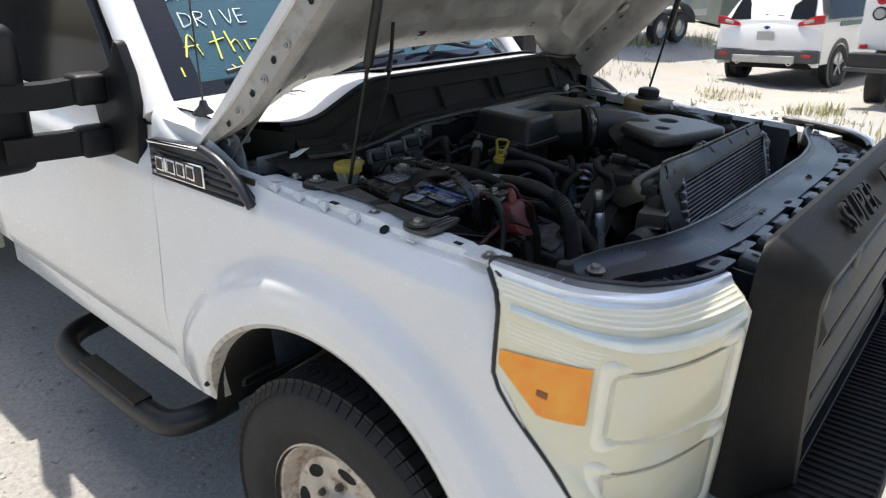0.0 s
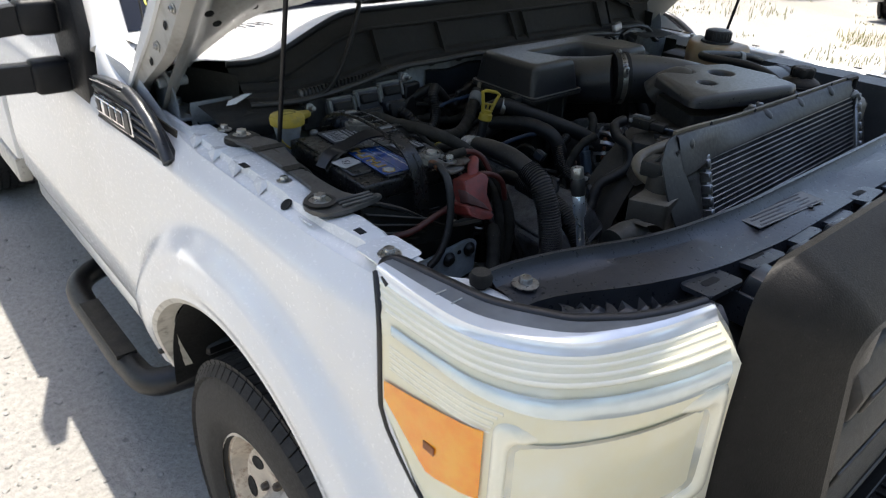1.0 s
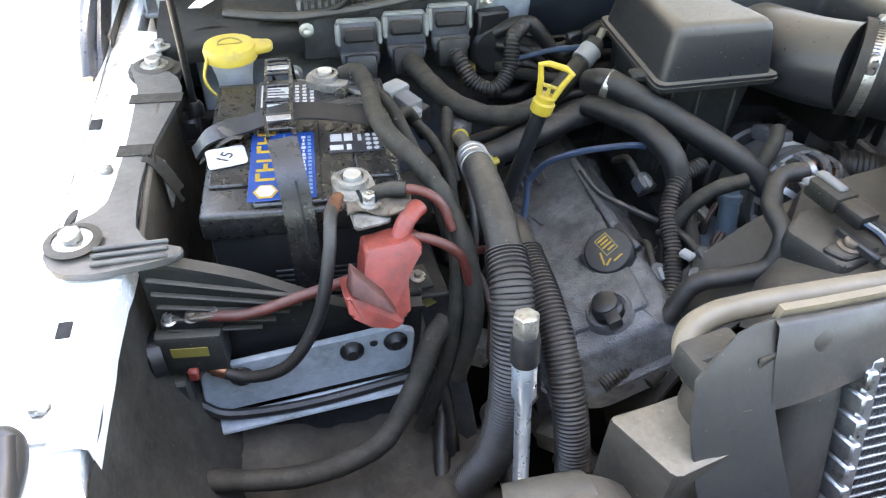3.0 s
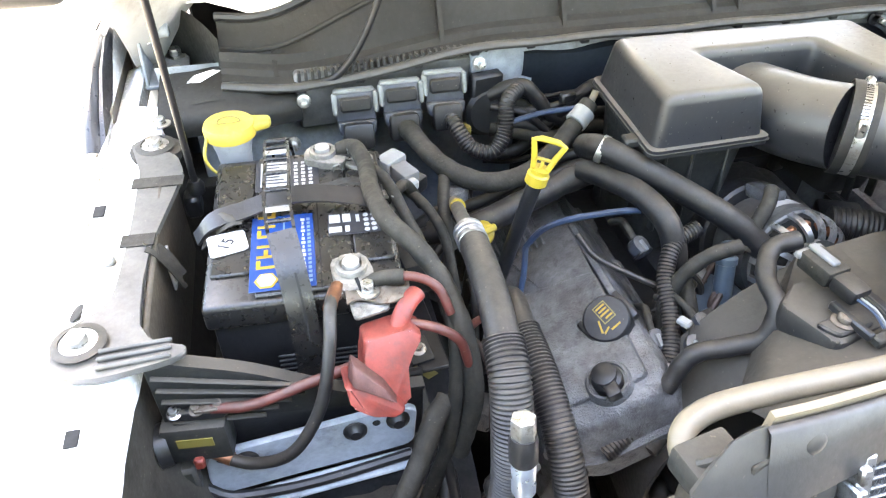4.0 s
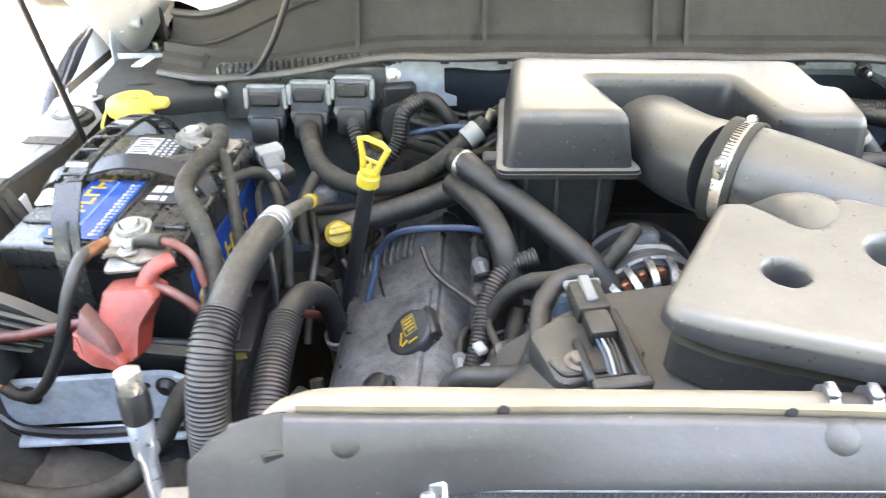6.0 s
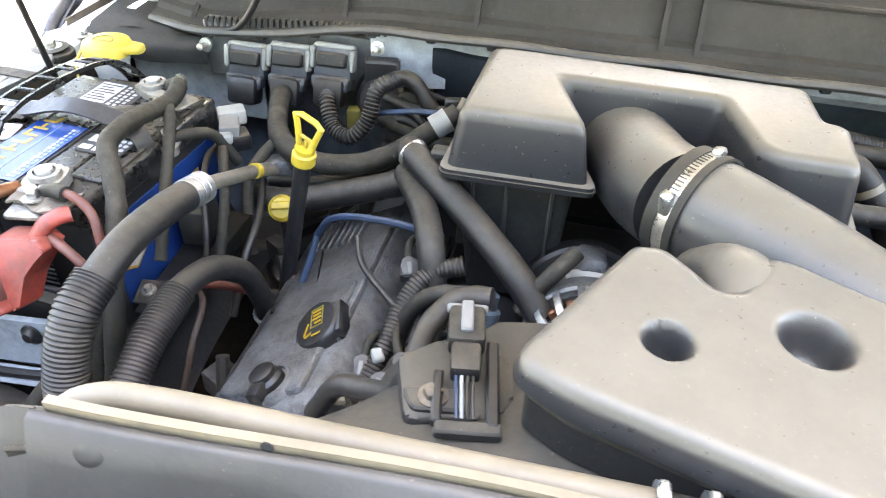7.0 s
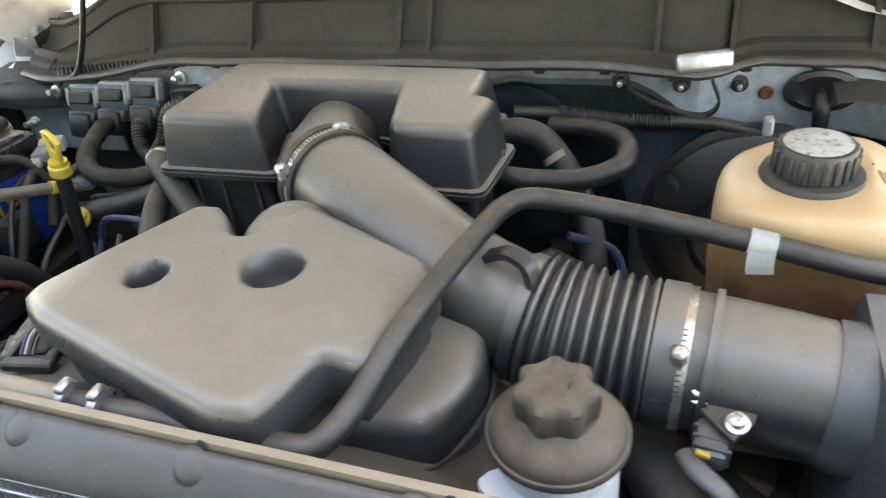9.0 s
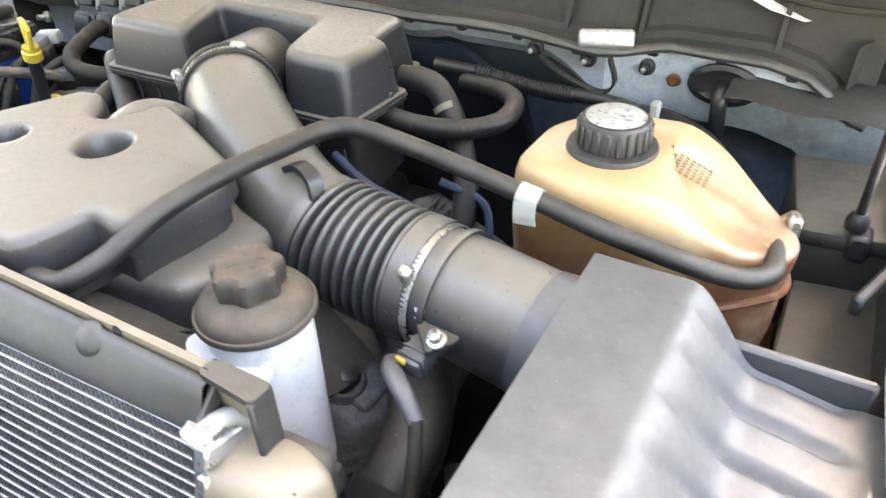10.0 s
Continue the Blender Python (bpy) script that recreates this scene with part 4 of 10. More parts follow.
# ---- tow mirror, vent, step bar, wheel ----
for s in (-1, 1):
    base = part("mirror_sail", prism([(1.262, 1.150), (1.33, 1.135), (1.46, 1.165), (1.44, 1.235), (1.47, 1.28), (1.46, 1.375), (1.375, 1.385), (1.340, 1.40), (1.325, 1.475), (1.302, 1.468), (1.262, 1.395), (1.248, 1.30)], 0.0, 0.03, Matrix(((0, 0, s * 1, s * 0.855), (1, 0, 0, 0), (0, 1, 0, 0), (0, 0, 0, 1))), 0.008, 2), MIRRORBLACK, truck, "black tow mirror on two arms")
    for z0, z1 in ((1.345, 1.335), (1.208, 1.206)):
        part("mirror_arm", ribbon([(s * 0.88, 1.40, z0), (s * 0.93, 1.41, z0), (s * 1.02, 1.43, z1), (s * 1.13, 1.45, z1)], 0.062, 0.05, (0, 0, 1)), MIRRORBLACK, base)
        part("mirror_joint", box((0.085, 0.075, 0.078), at((s * 0.925, 1.41, z0 - 0.039)), 0.014, 3), MIRRORBLACK, base)
    part("mirror_head", box((0.26, 0.10, 0.37), at((s * 1.175, 1.50, 1.135)), 0.035, 4), MIRRORBLACK, base)
    vent = part("fender_vent", prism(rounded([(1.192, 1.150), (1.192, 1.252), (1.06, 1.268), (0.95, 1.272), (0.88, 1.256), (0.81, 1.220), (0.768, 1.186), (0.775, 1.172)][::-1], 0.012, 5), 0.0, 0.016, Matrix(((0, 0, s, s * 0.872), (1, 0, 0, 0), (0, 1, 0, 0), (0, 0, 0, 1))), 0.004, 2), SUPPORT, truck, "black side vent with a chrome badge")
    for k in range(5):
        y0, y1 = 1.186, 0.800 + 0.024 * k
        part("vent_slat", box((0.010, y0 - y1, 0.008), at((s * 0.889, 0.5 * (y0 + y1), 1.166 + 0.0165 * k), rx=-2.2), 0.003, 1), BLACK, vent)
    part("vent_rim", tube([(s * 0.886, 0.96, 1.270), (s * 0.888, 0.89, 1.258), (s * 0.889, 0.82, 1.224), (s * 0.890, 0.772, 1.182)], 0.012, 12), SUPPORT, vent)
    part("vent_trim", tube([(s * 0.890, 1.190, 1.246), (s * 0.890, 1.10, 1.256), (s * 0.889, 0.97, 1.268)], 0.0045, 8), CHROME, vent)
    plate = part("badge", box((0.006, 0.215, 0.056), at((s * 0.893, 1.052, 1.174), rx=-3), 0.004, 2), CHROME, vent, "chrome and black model badge")
    part("badge_face", box((0.003, 0.205, 0.046), at((s * 0.8965, 1.052, 1.179), rx=-3), 0.002, 1), BLACK, plate)
    for k, w in enumerate((0.034, 0.012, 0.034, 0.034, 0.034)):
        y = 1.130 - (0.0, 0.026, 0.052, 0.094, 0.136)[k]
        z = 1.184 + 0.052 * (1.130 - y)
        part("badge_mark", box((0.003, w, 0.036), at((s * 0.899, y, z)), 0.001, 1), CHROME, plate)
        if k != 1:
            part("badge_gap", box((0.003, w - 0.010, 0.026), at((s * 0.9005, y, z + 0.005)), 0.0008, 1), BLACK, plate)
    bar = part("step_bar", tube([(s * 0.70, 1.22, 0.36), (s * 0.80, 1.235, 0.345), (s * 0.875, 1.29, 0.325), (s * 0.893, 1.42, 0.312), (s * 0.893, 1.68, 0.300), (s * 0.890, 1.93, 0.290), (s * 0.865, 2.04, 0.290), (s * 0.80, 2.09, 0.30), (s * 0.70, 2.10, 0.31)], 0.042, 16), BLACK, truck, "black tubular step bar with a tread pad")
    part("tread_pad", ribbon([(s * 0.895, 1.42, 0.352), (s * 0.895, 1.6, 0.348), (s * 0.894, 1.8, 0.342)], 0.06, 0.014, (1, 0, 0)), RUBBER, bar)
    part("rocker", box((0.05, 1.3, 0.12), at((s * 0.83, 1.78, 0.50)), 0.015, 2), WHITE, truck)


def build_wheel(x, y, s):
    m = Matrix.Translation((x, y, 0.405)) @ pose(0, 0, 0, 0, s * 90, 0)
    w, r = 0.125, 0.405
    prof = [(0.232, -0.10), (0.25, -0.118), (0.30, -w), (0.35, -0.123), (0.378, -0.114), (0.391, -0.102), (0.395, -0.06), (0.395, 0.06), (0.391, 0.102), (0.378, 0.114), (0.35, 0.123), (0.30, w), (0.28, 0.1255), (0.276, 0.123), (0.25, 0.118), (0.232, 0.10)]
    tyre = part("tyre", lathe(prof, m, 96), TYRE, truck, "worn black tyre")
    bm = bmesh.new()
    for i in range(76):
        a = 360 * i / 76
        for sgn in (-1, 1):
            # shoulder lugs roll over on to the sidewall
            add_box(bm, (0.0285, 0.044, 0.013), m @ pose(0, 0, 0, 0, 0, a) @ Matrix.Translation((0.3925, 0, sgn * 0.083)) @ pose(0, 0, 0, 0, 90, 0) @ pose(0, 0, 0, 0, 0, 90), 0.0, 1)
            add_box(bm, (0.0285, 0.026, 0.010), m @ pose(0, 0, 0, 0, 0, a) @ Matrix.Translation((0.379, 0, sgn * 0.1075)) @ pose(0, 0, 0, 0, 90 - sgn * 50, 0) @ pose(0, 0, 0, 0, 0, 90), 0.0, 1)
        for k, zz in enumerate((-0.040, 0.0, 0.040)):
            add_box(bm, (0.0300, 0.033, 0.012), m @ pose(0, 0, 0, 0, 0, a + 2.4 * (k % 2)) @ Matrix.Translation((0.3945, 0, zz)) @ pose(0, 0, 0, 0, 90, 0) @ pose(0, 0, 0, 0, 0, 90 + (18 if k % 2 else -18)), 0.0, 1)
    part("tread", bm, TYRE, tyre)
    rim = part("rim", lathe([(0.236, 0.112), (0.243, 0.108), (0.241, 0.100), (0.228, 0.094), (0.221, 0.062), (0.212, 0.047), (0.204, 0.045), (0.196, 0.055), (0.188, 0.074), (0.176, 0.080), (0.140, 0.074), (0.118, 0.066), (0.10, 0.068), (0.092, 0.078), (0.085, 0.104), (0.07, 0.110), (0, 0.112)], m, 64), RIM, truck, "rust-stained bare steel wheel")
    part("rim_back", lathe([(0.233, 0.095), (0.22, -0.09), (0.1, -0.09), (0, -0.09)], m, 40), RIM, rim)
    for i in range(8):
        a = 2 * math.pi * i / 8
        q = m @ Matrix.Translation((0.158 * math.cos(a), 0.158 * math.sin(a), 0.0775)) @ pose(0, 0, 0, 0, 0, math.degrees(a)) @ pose(0, 0, 0, 0, -8, 0) @ Matrix.Diagonal((0.75, 1.35, 1, 1))
        part("rim_hole", lathe([(0, 0.0004), (0.020, 0.0004), (0.022, 0.002), (0.024, 0.0)], q, 20), VOIDSHADE, rim)
        part("lug_nut", lathe([(0.010, 0), (0.010, 0.014), (0.006, 0.020), (0, 0.020)], m @ Matrix.Translation((0.108 * math.cos(a + 0.3), 0.108 * math.sin(a + 0.3), 0.064)), 6), RUSTY, rim)


for y in (0.53, 3.95):
    for s in (-1, 1):
        build_wheel(s * 0.775, y - 0.012, s)
# service body behind the cab
bed = part("service_body", box((1.78, 2.52, 0.75), at((0, 3.78, 0.62)), 0.02, 2), WHITE, truck, "white utility body behind the cab")
for s in (-1, 1):
    part("bed_flare", box((0.05, 0.35, 0.10), at((s * 0.87, 2.72, 0.52)), 0.01, 2), GREYPAINT_CREAM, bed)
part("frame_rail", box((0.9, 5.0, 0.14), at((0, 2.9, 0.42)), 0.01, 1), WELL, truck)
part("axle", tube([(-0.7, 0.53, 0.38), (0.7, 0.53, 0.38)], 0.06, 12), WELL, truck)

# ---- headlights ----
def lamp_outline(z):
    """Points round the lamp's face at a height, from its rear corner to the grille."""
    back = 0.105 - 0.19 * smooth((1.075 - z) / 0.22)
    top = smooth((z - 1.19) / 0.055)
    low = 0.45 * smooth((1.14 - z) / 0.28)
    pts = [(0.892 - 0.026 * top, back), (0.888 - 0.022 * top, 0.02), (0.878 - 0.02 * top, -0.055), (0.845 - 0.02 * top, -0.115), (0.78, -0.158), (0.70 - 0.022 * low, -0.187), (0.612 - 0.045 * low, -0.205)]
    pts = [(x, min(y, back - 0.02 * i)) for i, (x, y) in enumerate(pts)]
    return [(x, y + 0.045 * top, z) for x, y in pts]


def lamp_sheet(s, z0, z1, inset, n=22):
    rows = []
    for j in range(n + 1):
        z = z0 + (z1 - z0) * j / n
        path = spline([Vector(p) for p in lamp_outline(z)], 6)
        rows.append([(s * (p.x - inset), p.y + inset * 0.8, p.z) for p in path])
    return grid_sheet(rows)


for s in (-1, 1):
    lamp = part("headlight", lamp_sheet(s, 0.78, 1.232, 0.026), REFLECTOR, truck, "yellowed headlight with an amber corner lamp")
    part("lens", lamp_sheet(s, 0.78, 1.2335, 0.0), HAZE, lamp, "hazed yellowed lens")
    def brow_row(z, roll):
        """The lamp's outline at a height, rolled inward over its top by a share of the crown's width."""
        path = spline([Vector(q) for q in lamp_outline(min(z, 1.2435))], 6)
        out = []
        for i, p in enumerate(path):
            f = i / (len(path) - 1)
            d = (path[min(i + 1, len(path) - 1)] - path[max(i - 1, 0)]).normalized()
            e = 0.001 - roll * (0.030 + 0.022 * math.sin(math.pi * min(1.0, f * 1.25)) ** 0.8 - 0.014 * smooth((f - 0.7) / 0.3))
            out.append((s * (p.x - d.y * e), p.y + d.x * e, z))
        return out

    rolls = [(z, 0.0) for z in (1.2310, 1.2325, 1.2340, 1.2355, 1.2370, 1.2385, 1.2400, 1.2420, 1.2435)] + [(1.2452, 0.10), (1.2464, 0.34), (1.2466, 0.45), (1.2460, 0.75), (1.2445, 1.0)]
    part("chrome_brow", grid_sheet([brow_row(z, r) for z, r in rolls[:11]]), BROW, lamp, "bright band along the lamp's top")
    part("clear_top", grid_sheet([brow_row(z, r) for z, r in rolls[10:]]), LENSGREY, lamp, "dull clear edge of the lens")
    trim_pts = brow_row(1.2440, 1.03)
    part("seal", tube(trim_pts, 0.0075, 10, 1, 0.8), BLACK, lamp)
    part("seal_skirt", grid_sheet([brow_row(1.2425, 1.06), brow_row(1.236, 1.14), brow_row(1.210, 1.20)]), BLACK, lamp)
    tip = rounded([(s * x, y) for x, y in ((0.829, 0.100), (0.829, 0.140), (0.836, 0.153), (0.846, 0.156), (0.856, 0.148), (0.862, 0.128), (0.866, 0.100))], 0.007, 3)
    part("lamp_tip", prism(tip, 1.205, 1.2395, None, 0.004, 2), LENSGREY, lamp, "rounded clear rear tip of the lamp")
    loop = [Vector((s * 0.829, 0.095, 1.2405)), Vector((s * 0.8275, 0.125, 1.2405)), Vector((s * 0.831, 0.146, 1.2405)), Vector((s * 0.840, 0.157, 1.2400)), Vector((s * 0.851, 0.156, 1.2390)), Vector((s * 0.860, 0.145, 1.236)), Vector((s * 0.866, 0.122, 1.228))]
    part("seal_loop", add_sweep(bmesh.new(), spline(loop, 6), 0.0072, 12), BLACK, lamp, "black rubber seal curled round the lamp's rear tip")
    inner, outer = brow_row(1.2472, 0.62), brow_row(1.2476, 0.28)
    for k in (0.048, 0.030):
        n = min(range(len(outer)), key=lambda q: abs(outer[q][1] - k))
        part("brow_tick", tube([inner[n], outer[n]], 0.0009, 6, 1), PAPER, lamp)
    edge = [(s * (lamp_outline(z)[0][0] - 0.001), lamp_outline(z)[0][1] + 0.004, z) for z in [0.78 + 0.0285 * i for i in range(17)]]
    part("seal", tube(edge, 0.005, 8, 1), BLACK, lamp)
    # amber corner lamp on the flank
    rows = []
    for j in range(9):
        row = []
        for i in range(13):
            y = 0.098 - 0.162 * i / 12
            zt = 1.114 + 0.16 * (0.098 - y)
            zb = 1.086 - 0.80 * (0.098 - y) if y > 0.014 else 1.019 + 0.20 * (0.014 - y)
            z = zt + (zb - zt) * j / 8
            path = spline([Vector(q) for q in lamp_outline(z)], 10)
            p = min(path, key=lambda q: abs(q.y - y))
            row.append((s * (p.x + 0.0030), y, z))
        rows.append(row)
    amber = part("amber_lens", grid_sheet(rows), AMBER, lamp, "amber marker lens")
    part("bulb_glint", box((0.002, 0.02, 0.012), at((s * 0.8915, 0.012, 1.058)), 0.0006, 1), COPPER, amber)
    # lamp wells: a broad smooth frame round each clouded reflector
    def skin(f, z, off):
        path = spline([Vector(q) for q in lamp_outline(z)], 10)
        g = f * (len(path) - 1)
        k = min(int(g), len(path) - 2)
        p, d = path[k].lerp(path[k + 1], g - k), (path[k + 1] - path[k]).normalized()
        return (s * (p.x - d.y * off), p.y + d.x * off, z)

    for z0, z1 in ((0.992, 1.168), (0.790, 0.976)):
        w, h = 0.285, z1 - z0
        frame_rows = []
        for inset, off in ((-0.006, -0.002), (-0.004, 0.0035), (0.002, 0.0070), (0.010, 0.0075), (0.016, 0.0055), (0.019, 0.0015)):
            ring = rounded([(inset, inset), (w - inset, inset), (w - inset, h - inset), (inset, h - inset)], 0.024, 6)
            frame_rows.append([skin(0.385 + 0.590 * max(-0.02, min(1.0, u / w)), z0 + v - 0.014 * (1 - min(1.0, u / w)) * (v / h), off) for u, v in ring])
        part("well_frame", grid_sheet(frame_rows, closed=True), FRAMEWELL, lamp, "pale frame of a lamp well", angle=60)
        rows = [[skin(0.385 + 0.590 * (0.018 + 0.249 * i / 16) / w, z0 + 0.016 + (h - 0.032) * k / 8 - 0.014 * (1 - i / 16) * k / 8, -0.004 + 0.0062 * max(abs(i - 8) / 8, abs(k - 4) / 4) ** 6) for i in range(17)] for k in range(9)]
        part("lamp_well", grid_sheet(rows), WELLPALE, lamp, "clouded reflector well", angle=60)
    for z, f0, f1 in ((1.2275, 0.0, 0.985), (1.2215, 0.0, 0.985), (1.2150, 0.0, 0.985), (1.2085, 0.02, 0.985), (1.169, 0.03, 0.40), (1.161, 0.03, 0.385), (1.153, 0.03, 0.375), (1.145, 0.03, 0.37), (1.137, 0.03, 0.365)):
        path = [Vector(skin(f0 + (f1 - f0) * i / 30, z, -0.0020)) for i in range(31)]
        part("lens_flute", add_sweep(bmesh.new(), path, 0.0031, 12), FRAMEWELL, lamp)
    rows = [[skin(0.04 + 0.93 * i / 30, 1.200 - (0.012 + 0.017 * smooth(i / 24)) * k / 4, 0.0012 + 0.0016 * math.sin(math.pi * k / 4)) for i in range(31)] for k in range(5)]
    part("upper_reflector", grid_sheet(rows), SHELF, lamp, "silvery shelf above the lamp wells", angle=60)


# ---- front support, grille, bumper ----
def lip_y(x):
    ax = abs(x)
    return -0.026 + 0.014 * smooth((ax - 0.30) / 0.2) + 0.075 * smooth((ax - 0.44) / 0.32)


support = thing("radiator_support_cover", (0, -0.05, 1.2), "blue-black plastic cover panel over the radiator support", "panel")
rows = []
for i in range(61):
    x = -0.765 + 1.53 * i / 60
    y = lip_y(x)
    w = 0.085 - 0.02 * smooth((abs(x) - 0.6) / 0.15)
    rows.append([(x, y + 0.003, 1.195), (x, y + 0.003, 1.238), (x, y, 1.243), (x, y - 0.006, 1.243), (x, y - 0.010, 1.236), (x, y - 0.02, 1.228), (x, y - 0.5 * w, 1.226 + 0.004 * math.sin(x * 21)), (x, y - w, 1.222), (x, y - w - 0.006, 1.19)])
part("panel", grid_sheet(rows), SUPPORT, support, angle=30)
for s in (-1, 1):
    part("panel_bolt", bolt(at((s * 0.731, 0.026, 1.229)), 0.009, 0.008, 0.017), STEEL, support, "zinc bolt with washer")
    part("panel_bolt", bolt(at((s * 0.20, -0.085, 1.224)), 0.005, 0.004, 0.008), BLACK, support)
    bump = lathe([(0.008, -0.02), (0.008, 0.0), (0.014, 0.002), (0.015, 0.012), (0.012, 0.018), (0, 0.019)], at((s * 0.775, 0.06, 1.228)), 20)
    part("rubber_stop", bump, RUBBER, support, "round rubber hood stop")
decal = part("decal", box((0.185, 0.042, 0.0012), at((-0.245, -0.060, 1.2275), rz=-4), 0.0004, 1), GREYPRINT, support, "grey printed notice")
for k in range(5):
    part("decal_print", box((0.16 - 0.02 * (k % 2), 0.0028, 0.0006), at((-0.248, -0.076 + 0.008 * k, 1.2287), rz=-4), 0, 1), INK, decal)
# slotted brackets and open cells between cover and grille
rnd = random.Random(11)
for i in range(10):
    x = -0.52 + 0.1155 * i
    dz = rnd.uniform(-0.004, 0.004)
    plate = part("slotted_bracket", prism(rounded([(-0.040, -0.024), (0.034, -0.030), (0.040, 0.018), (-0.034, 0.024)], 0.006), 0, 0.007, at((x, -0.104, 1.212 + dz), rz=rnd.uniform(-8, 8), rx=-6), 0.0015, 1), SUPPORT, support)
    part("bracket_slot", prism(rounded([(-0.018, -0.006), (0.014, -0.008), (0.016, 0.004), (-0.016, 0.006)], 0.005), 0.0068, 0.0074, at((x, -0.104, 1.212 + dz), rx=-6), 0, 1), VOIDSHADE, plate)
    tower = part("bracket_tower", box((0.058, 0.062, 0.062), at((x + 0.060, -0.150, 1.168 + dz), rz=rnd.uniform(-6, 6), rx=8), 0.006, 2, (0.9, 0.85)), SUPPORT, support)
    part("tower_hole", lathe([(0, 0.0007), (0.008, 0.0007), (0.0085, 0)], at((x + 0.060, -0.155, 1.2295 + dz), rx=8), 14), VOIDSHADE, tower)
    part("cell_rib", box((0.006, 0.10, 0.045), at((x + 0.022, -0.148, 1.165), rz=rnd.uniform(-10, 10)), 0.0015, 1), SUPPORT, support)
    if i % 2:
        part("cell_lip", box((0.05, 0.008, 0.03), at((x, -0.182, 1.185), rx=12), 0.002, 1), SUPPORT, support)
part("under_tray", box((1.20, 0.18, 0.02), at((0, -0.11, 1.13)), 0.004, 1), BLACK, support)
for s in (-1, 1):
    rows = []
    for k in range(25):
        f = k / 24
        px, py = 0.735 - 0.165 * f, -0.035 - 0.115 * f ** 0.9
        jag = 0.007 * math.sin(9.1 * k) + 0.006 * math.sin(3.7 * k + 1)
        rows.append([(s * (px - 0.020 - jag * 0.8), py + 0.018 + jag, 1.213 + 0.006 * math.sin(2.3 * k)), (s * (px - 0.010), py + 0.006, 1.219 + 0.5 * jag), (s * px, py - 0.004, 1.217 - 0.4 * jag), (s * (px + 0.006), py - 0.016, 1.208)])
    rough = grid_sheet(rows)
    part("lamp_gusset", rough, SUPPORT, support, "crumpled black gusset behind the headlight")

grille = thing("grille", (0, -0.25, 0.8), "black textured plastic grille surround with heavy bars", "grille")
GRILLE = surface("grained_black_plastic", (0.011, 0.0105, 0.010), 0.55, vary=0.15, big=5, fine=420, bump=0.3, dust=0.02, spec=0.24)
GRILLEBAR = surface("weathered_grille_bar", (0.055, 0.050, 0.044), 0.5, vary=0.2, big=8, fine=420, bump=0.3, dust=0.15)


def surround_ring(k):
    """Outline of the surround at k: 0 outer back edge, 1 outer face, 2 inner lip, 3 inner throat."""
    out = []
    hw, top, bot, rad, y = ((0.607, 1.300, 0.76, 0.06, -0.165), (0.607, 1.312, 0.74, 0.085, -0.222), (0.515, 1.235, 0.80, 0.045, -0.302), (0.495, 1.215, 0.82, 0.04, -0.245))[k]
    cs = ((hw - rad, top - rad, 0), (-hw + rad, top - rad, 90), (-hw + rad, bot + rad, 180), (hw - rad, bot + rad, 270))
    for cx, cz, a0 in cs:
        for i in range(9):
            a = radians(a0 + 90 * i / 8)
            x, z = cx + rad * math.cos(a), cz + rad * math.sin(a)
            x *= 1 - 0.030 * smooth((1.14 - z) / 0.28)
            out.append((x, y + (0.035 if k else -0.028) * (x / 0.6) ** 2 - (0.01 + 0.035 * smooth((1.20 - z) / 0.40) if k else 0.0), z))
    return out


part("surround", grid_sheet([surround_ring(0), surround_ring(1), [tuple(Vector(a).lerp(Vector(b), 0.5) + Vector((0, -0.014, 0))) for a, b in zip(surround_ring(1), surround_ring(2))], surround_ring(2), surround_ring(3)], closed=True), GRILLE, grille, angle=50)
part("inner_trim", grid_sheet([surround_ring(2), [(x * 0.985, y - 0.004, 1.05 + (z - 1.05) * 0.98) for x, y, z in surround_ring(2)], [(x * 0.965, y + 0.012, 1.05 + (z - 1.05) * 0.95) for x, y, z in surround_ring(2)]], closed=True), GRILLEBAR, grille, "weathered grey inner edge")
across = Matrix(((0, 0, 1, 0), (1, 0, 0, 0), (0, 1, 0, 0), (0, 0, 0, 1)))
for z in (1.128, 0.995, 0.870):
    bar = part("bar", prism([(-0.245, z - 0.055), (-0.296, z - 0.040), (-0.304, z + 0.004), (-0.282, z + 0.046), (-0.245, z + 0.052)][::-1], -0.475, 0.475, across, 0.005, 2), GRILLEBAR, grille)
    part("bar_face", prism([(-0.296, z - 0.032), (-0.302, z - 0.031), (-0.309, z + 0.000), (-0.303, z + 0.002)][::-1], -0.455, 0.455, across, 0.002, 1), GRILLEBAR, bar)
for x in (-0.46, 0.46, -0.2, 0.2):
    part("upright", box((0.05, 0.05, 0.34), at((x, -0.262, 0.88)), 0.01, 2), GRILLEBAR, grille)
# black sheet painting the shade behind the grille bars
part("mesh_shade", box((1.0, 0.01, 0.36), at((0, -0.20, 0.87)), 0.002, 1), VOIDSHADE, grille)
part("raised_word", text_mesh("SUPER", 0.092, facing((-0.185, -0.2635, 1.286), (0, -0.74, 0.67)), 0.004), GRILLE, grille, "raised black capital letters")
part("raised_word", box((0.26, 0.035, 0.005), facing((0.18, -0.2565, 1.2975), (0, -0.75, 0.66)), 0.002, 1), GRILLE, grille)
part("face_plug", lathe([(0, 0.003), (0.006, 0.003), (0.007, 0)], facing((-0.562, -0.243, 1.105), (-0.55, -0.8, 0)), 14), BLACK, grille)

